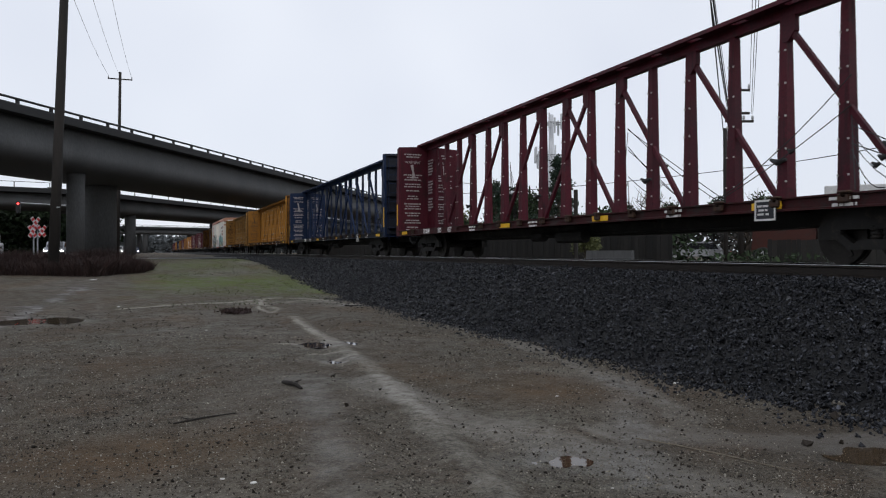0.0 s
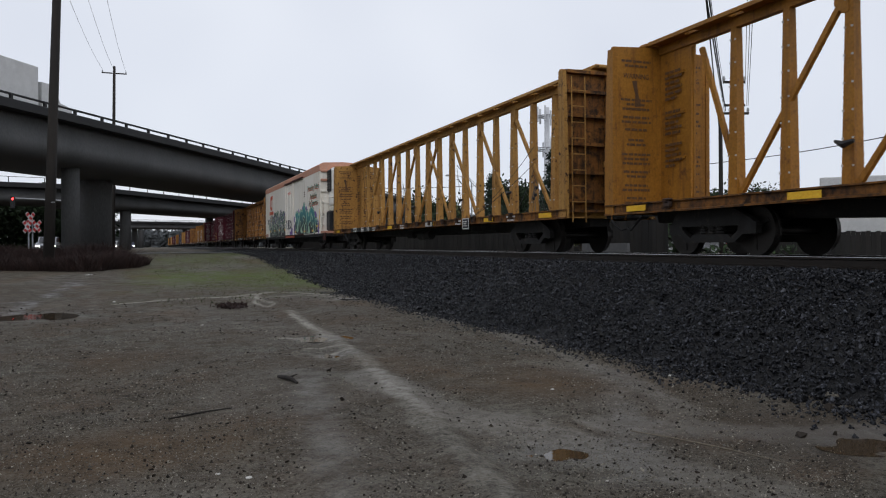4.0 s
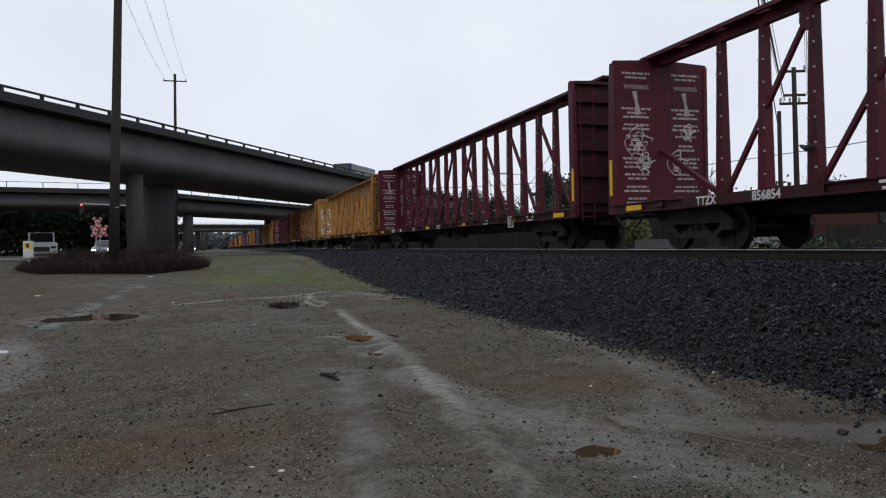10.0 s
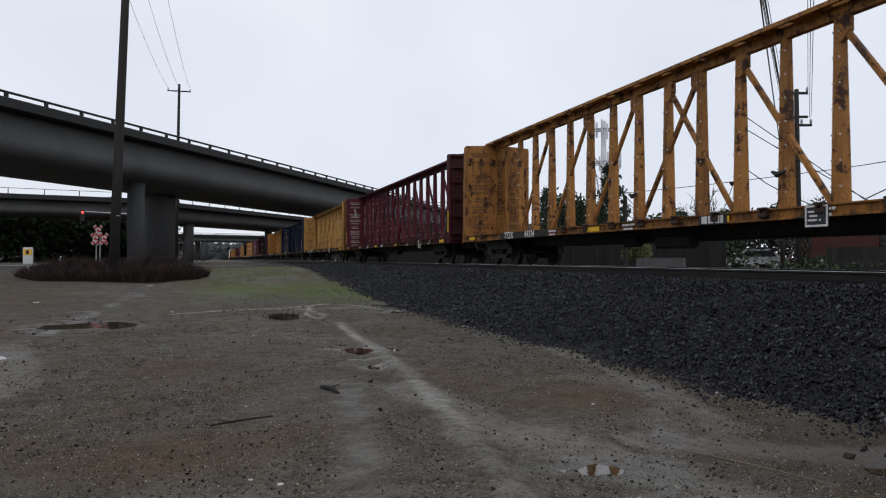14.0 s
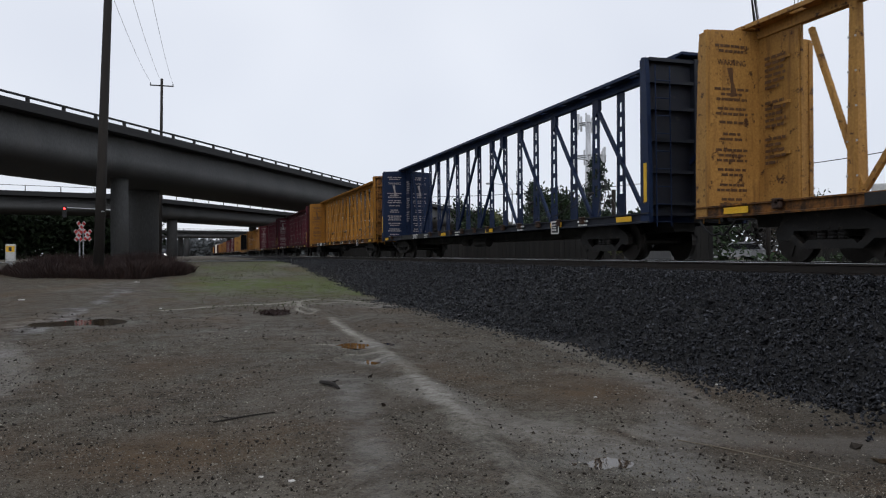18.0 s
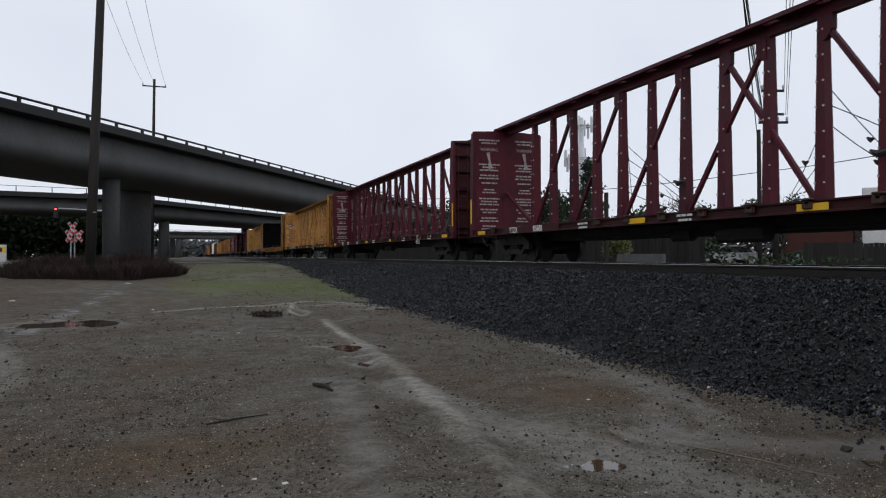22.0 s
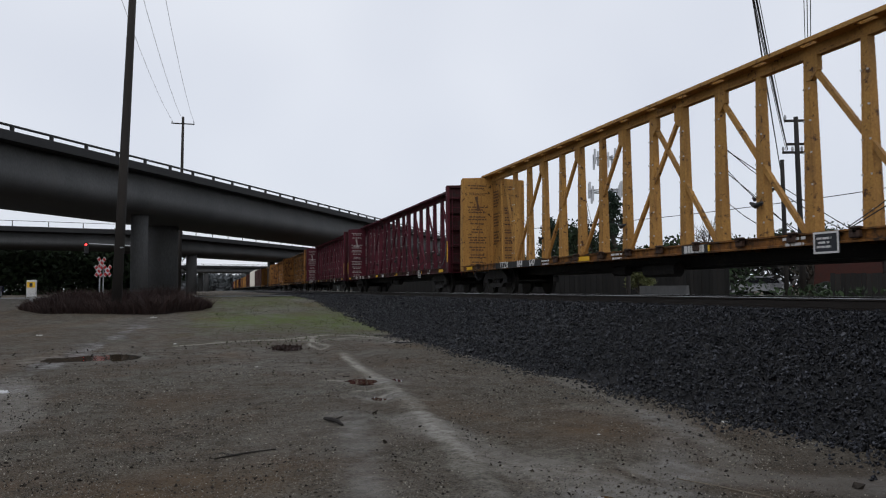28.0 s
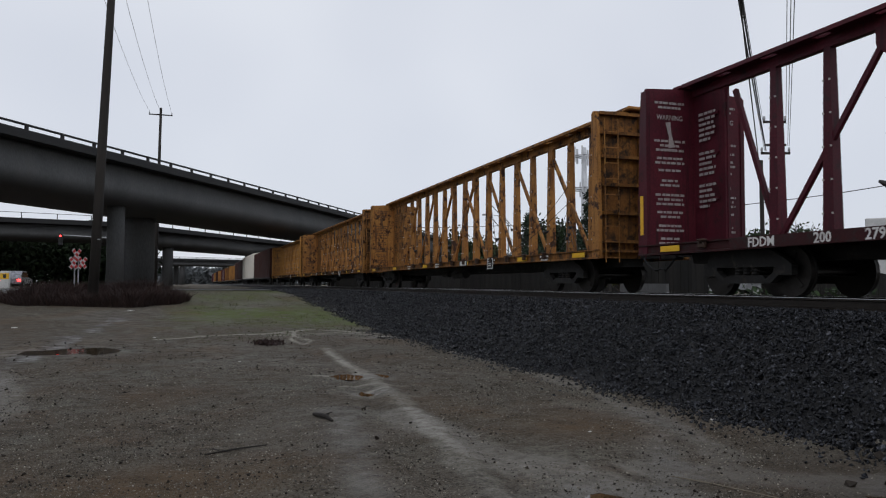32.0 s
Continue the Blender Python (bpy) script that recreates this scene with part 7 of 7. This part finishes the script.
white_lorry = lorry("articulated_lorry", "white box lorry on the viaduct", WHITE, on_viaduct(-94, 3), 9.6)
blue_coach = coach("dark blue coach on the viaduct", BLUE_VAN, on_viaduct(-98, 3))
pale_lorry = lorry("articulated_lorry", "white box lorry with a red cab on the second viaduct", WHITE, on_second(88, 3), 12.5, DULL_RED)
part("rear_frame", Shape().box(-1.3, -1.1, -0.1, -0.06, 1.2, 4.1).box(1.1, 1.3, -0.1, -0.06, 1.2, 4.1).box(-1.1, 1.1, -0.1, -0.06, 3.9, 4.1), DULL_RED, pale_lorry, "red rear frame")
pickup = car("pickup_truck", "white pickup truck waiting on the road", WHITE, pose(-12.4, 62, 1.0, 0, 0, 180), None, True, 5.6)
silver = car("saloon_car", "silver saloon car with headlights on", GREY_CAR, pose(-9.6, 75, 1.0, 0, 0, 180), HEADLIGHT)
white_car = car("saloon_car", "white saloon car with headlights on", WHITE, pose(-17, 75, 1.0, 0, 0, 180), HEADLIGHT)
dark_car = car("saloon_car", "dark saloon car with bright headlights", BLUE_VAN, pose(-15, 75, 1.0, 0, 0, 180), HEADLIGHT)
grey_car = car("saloon_car", "grey saloon car with red tail lights lit", GREY_CAR, pose(-30, 68, 1.0), None, tail=True)
lorry("box_lorry", "parked white box lorry with a dark red cab beyond the railway", WHITE, pose(39.0, 22.5, 0.75, 0, 0, 40), 9.6, MAROON)
car("saloon_car", "pale grey car parked beyond the railway", GREY_CAR, pose(36.0, 44.0, 0.75, 0, 0, 60))


# ---- beyond the railway ----
def fence(x0, y0, x1, y1, height, label, boards):
    d = math.hypot(x1 - x0, y1 - y0)
    ang = math.degrees(math.atan2(y1 - y0, x1 - x0))
    ob = thing("board_fence", label, "fence", pose(x0, y0, 0.72, 0, 0, ang))
    w = d / boards
    me = Shape().box(0.006, w - 0.006, -0.015, 0.015, 0.0, height).mesh("board", FENCE_BOARD)
    for k in range(boards):
        part("board", me, None, ob, "", pose(k * w, 0.01 * (k % 2), random.uniform(-0.04, 0.03)))
    for z in (0.35, height - 0.3):
        part("rail", Shape().box(0, d, 0.02, 0.08, z, z + 0.09), FENCE_BOARD, ob)


fence(15.8, 44, 20.6, 26.6, 2.0, "dark weathered board fence along the railway", 90)
fence(25.2, 26.0, 38, 17.0, 1.3, "low dark board fence along the railway", 80)
fence(15.6, 85, 15.8, 44, 1.9, "dark weathered board fence along the railway", 120)
blk = thing("concrete_barrier", "pale concrete barrier block beside the track", "barrier", pose(16.9, 25.7, 0.7, 0, 0, -62))
part("block", Shape().loft([[(-1.0, a, z), (1.0, a, z)] [::1] + [(1.0, b, z), (-1.0, b, z)] for z, a, b in ((0, -0.3, 0.3), (0.15, -0.3, 0.3), (0.4, -0.14, 0.14), (0.85, -0.1, 0.1))]), CONCRETE, blk)


def house(x, y, w, d, h, ang, wall, label):
    ob = thing("house", label, "house", pose(x, y, 0.7, 0, 0, ang), "houses beyond the railway")
    part("wall", Shape().box(-w / 2, w / 2, -d / 2, d / 2, 0, h), wall, ob)
    part("roof", Shape().loft([[(sx * (w / 2 + 0.3), -d / 2 - 0.4, h), (sx * (w / 2 + 0.3), 0, h + d * 0.26), (sx * (w / 2 + 0.3), d / 2 + 0.4, h)] for sx in (-1, 1)]), ROOF, ob)
    for k in range(int(w // 2.4)):
        cx = -w / 2 + 1.4 + 2.4 * k
        wn_ = part("window", Shape().box(cx - 0.6, cx + 0.6, -d / 2 - 0.05, -d / 2 - 0.01, 1.0, 2.2), WHITE, ob, "white window frame")
        part("pane", Shape().box(cx - 0.5, cx + 0.5, -d / 2 - 0.07, -d / 2 - 0.055, 1.1, 2.1), GLASS_DARK, wn_)


def hedge(name, pts, height, thick, label, seed, density=60, leaf=0.13, material=None):
    rng = np.random.RandomState(seed)
    out = []
    for (ax, ay), (bx, by) in zip(pts, pts[1:]):
        d = math.hypot(bx - ax, by - ay)
        n = int(d * height * density)
        u = rng.uniform(0, 1, n)
        x, y = ax + (bx - ax) * u + rng.normal(0, thick, n), ay + (by - ay) * u + rng.normal(0, thick, n)
        top = height * (0.8 + 0.3 * np.abs(waves(x, y, 0.8, seed)))
        out.append(np.stack([x, y, 0.7 + top * rng.uniform(0, 1, n) ** 0.7], 1))
    me = leaf_mesh(name, np.concatenate(out), leaf, material or LEAF, seed)
    tagged(new(name, me), label, "hedge", "", "stuff")


hedge("hedge", [(17.5, 48), (21.5, 31), (23.0, 28.2)], 2.7, 0.5, "dark evergreen hedge behind the board fence", 91, 140)
hedge("hedge", [(27.0, 29.2), (36, 23.4), (48, 13.4)], 0.9, 0.5, "low dark scrub behind the low fence", 92, 240, 0.12)
hedge("wooded_bank", [(-75, 120), (-45, 118), (-26, 122), (-14, 128), (-8.5, 131)], 8.0, 2.0, "dark wooded bank beyond the viaducts", 93, 60, 0.45)
# leafy backdrop added for far grey structures, haze put into its colour
hedge("distant_trees", [(-60, 420), (-10, 410), (60, 440), (160, 380)], 9.0, 3.0, "low leafy backdrop on the horizon with haze in its colour", 96, 10, 1.3, HAZE_TINT_LEAF)
hedge("hedge", [(21.8, 26.6), (26.6, 24.2)], 0.7, 0.3, "low dark scrub beside the track", 94)


hedge("brush", [(30, 56), (38, 44), (47, 33), (58, 18)], 3.0, 1.0, "grey leafless winter brush beyond the railway", 97, 90, 0.24, BRUSH)
house(52, 30, 14, 9, 3.0, -60, PINK_WALL, "low pale house with a dull roof")
for k, (x, y, hh, bare) in enumerate(((36.5, 47, 5.0, False), (39, 45.5, 4.4, True), (41.5, 43, 5.2, False), (44, 41.5, 4.8, True), (46.5, 38.5, 5.2, False), (35, 36, 4.4, True), (38.2, 33.5, 4.6, True), (49, 36, 5.4, True))):
    tree(x, y, hh, 1.9, LEAF_OLIVE if k % 2 else LEAF, "bare grey winter tree in a row" if bare else "low grey-green tree in a row", 140 + k, False, 2200, 0.13, bare)


# ---- small things on the ground ----
def on_ground(x, y, up=0.0):
    return float(land(np.array([x]), np.array([y]))[0]) + up


def stick(name, label, pts, radii, twigs=(), material=STICK):
    ob = thing(name, label, "stick", None, "sticks on the ground")
    part("stem", Shape().tube([(x, y, on_ground(x, y, r * 0.7 + lift)) for (x, y, lift), r in zip(pts, radii)], radii, 7), material, ob)
    for a, b, r in twigs:
        part("twig", Shape().tube([(a[0], a[1], on_ground(a[0], a[1], 0.012)), (b[0], b[1], on_ground(b[0], b[1], 0.03))], [r, r * 0.5], 5), STICK, ob)
    return ob


stick("stick", "short dark wet piece of wood on the mud", [(1.37, 8.68, 0), (1.42, 8.5, 0.015), (1.47, 8.36, 0.01), (1.5, 8.22, 0)], [0.018, 0.026, 0.023, 0.014], (((1.44, 8.55), (1.56, 8.6), 0.012),))
stick("twig", "thin forked dark twig on the mud", [(0.16, 7.04, 0), (0.3, 7.09, 0.004), (0.46, 7.16, 0.008), (0.72, 7.28, 0.0)], [0.007, 0.009, 0.009, 0.005],
      (((0.3, 7.09), (0.22, 7.2), 0.005), ((0.38, 7.12), (0.2, 7.13), 0.004), ((0.46, 7.16), (0.5, 7.08), 0.004)))
stick("stem", "long thin pale dry stem lying on wet mud", [(3.7, 5.25, 0), (3.85, 4.9, 0.003), (4.0, 4.5, 0.003), (4.15, 4.0, 0.0)], [0.004, 0.005, 0.005, 0.003], (), DRY_STEM)



def scrap(x, y, size, label, seed, material=None):
    rng = random.Random(seed)
    z = on_ground(x, y, 0.004)
    sh = Shape()
    ring = [(x + size * rng.uniform(0.6, 1.1) * math.cos(a), y + size * rng.uniform(0.5, 1.0) * math.sin(a), z + rng.uniform(0, 0.3) * size) for a in (k * math.pi / 4 for k in range(8))]
    low = [(px, py, z - 0.002) for px, py, _ in ring]
    sh.loft([low, ring])
    tagged(part("litter", sh, material or LITTER), label, "litter", "litter on the ground")


for k, (x, y, size) in enumerate(((0.6, 5.0, 0.045), (0.42, 5.12, 0.03), (-2.35, 34.5, 0.22), (-1.2, 5.2, 0.035), (0.95, 15.2, 0.05), (-5.2, 27, 0.16), (3.9, 6.9, 0.035), (5.55, 7.1, 0.06), (-0.9, 22.5, 0.09), (2.75, 4.15, 0.018))):
    scrap(x, y, size * 0.65, "small scrap of pale litter on the mud", 300 + k)
for k, (x, y, size) in enumerate(((6.05, 5.35, 0.085), (5.6, 5.0, 0.05), (5.05, 4.45, 0.04), (4.75, 4.5, 0.045), (1.75, 7.2, 0.03), (5.9, 6.7, 0.05), (2.0, 8.9, 0.035), (-1.5, 6.3, 0.035))):
    rng = np.random.RandomState(400 + k)
    ob = scatter("stone", np.array([[x, y, on_ground(x, y, size * 0.25)]]), np.array([size]), STONE if k == 0 else CLOD, "pale broken stone lying on the mud" if k == 0 else "dark stone lying on the mud", "stone", 0.65, 500 + k)
    del ob["kind"]
    tagged(ob, "", "", "loose stones on the mud")


# ---- what moves ----
def motions():
    for car_, y in TRAIN:
        walk(car_, [(t, pose(TRACK_X, y - distance(t), RAIL_Z)) for t in (0, 4, 8, 12, 16, 20, 24, 28, 32)])
        # the wheels roll while the wagon is near
        t_near = [t / 20 for t in range(0, 641) if -14 < y - distance(t / 20) < 34]
        if not t_near:
            continue
        for b in car_.children:
            for ws in b.children:
                if ws.name.startswith("wheelset"):
                    k = ws.matrix_basis.translation.y
                    d0 = distance(t_near[0])
                    rows = [(0, pose(0, k, 0.42))] if t_near[0] > 0 else []
                    rows += [(t, pose(0, k, 0.42, math.degrees((distance(t) - d0) / 0.42))) for t in t_near]
                    if t_near[-1] < 32:
                        rows.append((32, rows[-1][1]))
                    walk(ws, rows)
    walk(white_lorry, [(t, on_viaduct(s, 3)) for t, s in ((0, -94), (4.5, 6.1), (5, 15.8), (5.5, 26.4), (6, 37.3), (6.5, 48.2), (7, 59.4), (7.5, 70.7), (12, 170), (20, 330), (26, 410), (32, 418))])
    walk(blue_coach, [(t, on_viaduct(s, 3)) for t, s in ((0, -98), (3, -86), (7.6, 1.8), (8, 9.9), (8.5, 19.6), (9, 29.6), (9.5, 40), (10, 51), (10.5, 62.5), (15, 160), (22, 300), (28, 380), (32, 392))])
    walk(pale_lorry, [(t, on_second(s, 3)) for t, s in ((0, 129.25), (7.0, 34.25), (7.5, 23.0), (8.5, 3.75), (9.0, -8.0), (9.5, -16.0), (13, -55), (32, -62))])
    walk(pickup, [(t, pose(x + 0.8, y, 1.0, 0, 0, 191)) for t, x, y in ((0, -12.6, 66), (7.5, -12.4, 65.5), (9, -12.2, 63.5), (10.5, -12.8, 60), (12, -14.5, 54), (14, -22, 44), (32, -40, 30))])
    walk(silver, [(t, pose(x, y, 1.0, 0, 0, 180)) for t, x, y in ((0, -8.6, 80), (8, -9.0, 79), (10.5, -9.8, 76), (12, -12.5, 72), (15, -24, 62), (32, -45, 40))])
    walk(white_car, [(t, pose(x, y, 1.0, 0, 0, 180)) for t, x, y in ((0, -6, 150), (10, -8, 110), (12, -13.0, 76), (13, -14.6, 68), (14.5, -19, 58), (32, -45, 35))])
    walk(dark_car, [(t, pose(x, y, 1.0, 0, 0, 180)) for t, x, y in ((0, -4, 190), (20, -6, 120), (24.5, -9.4, 78), (26, -10.4, 72), (28, -16, 62), (32, -36, 48))])
    walk(grey_car, [(t, pose(x, y, 1.0)) for t, x, y in ((0, -60, 20), (24, -40, 40), (28.5, -18, 58), (30, -14.5, 66), (32, -13.6, 70))])


motions()
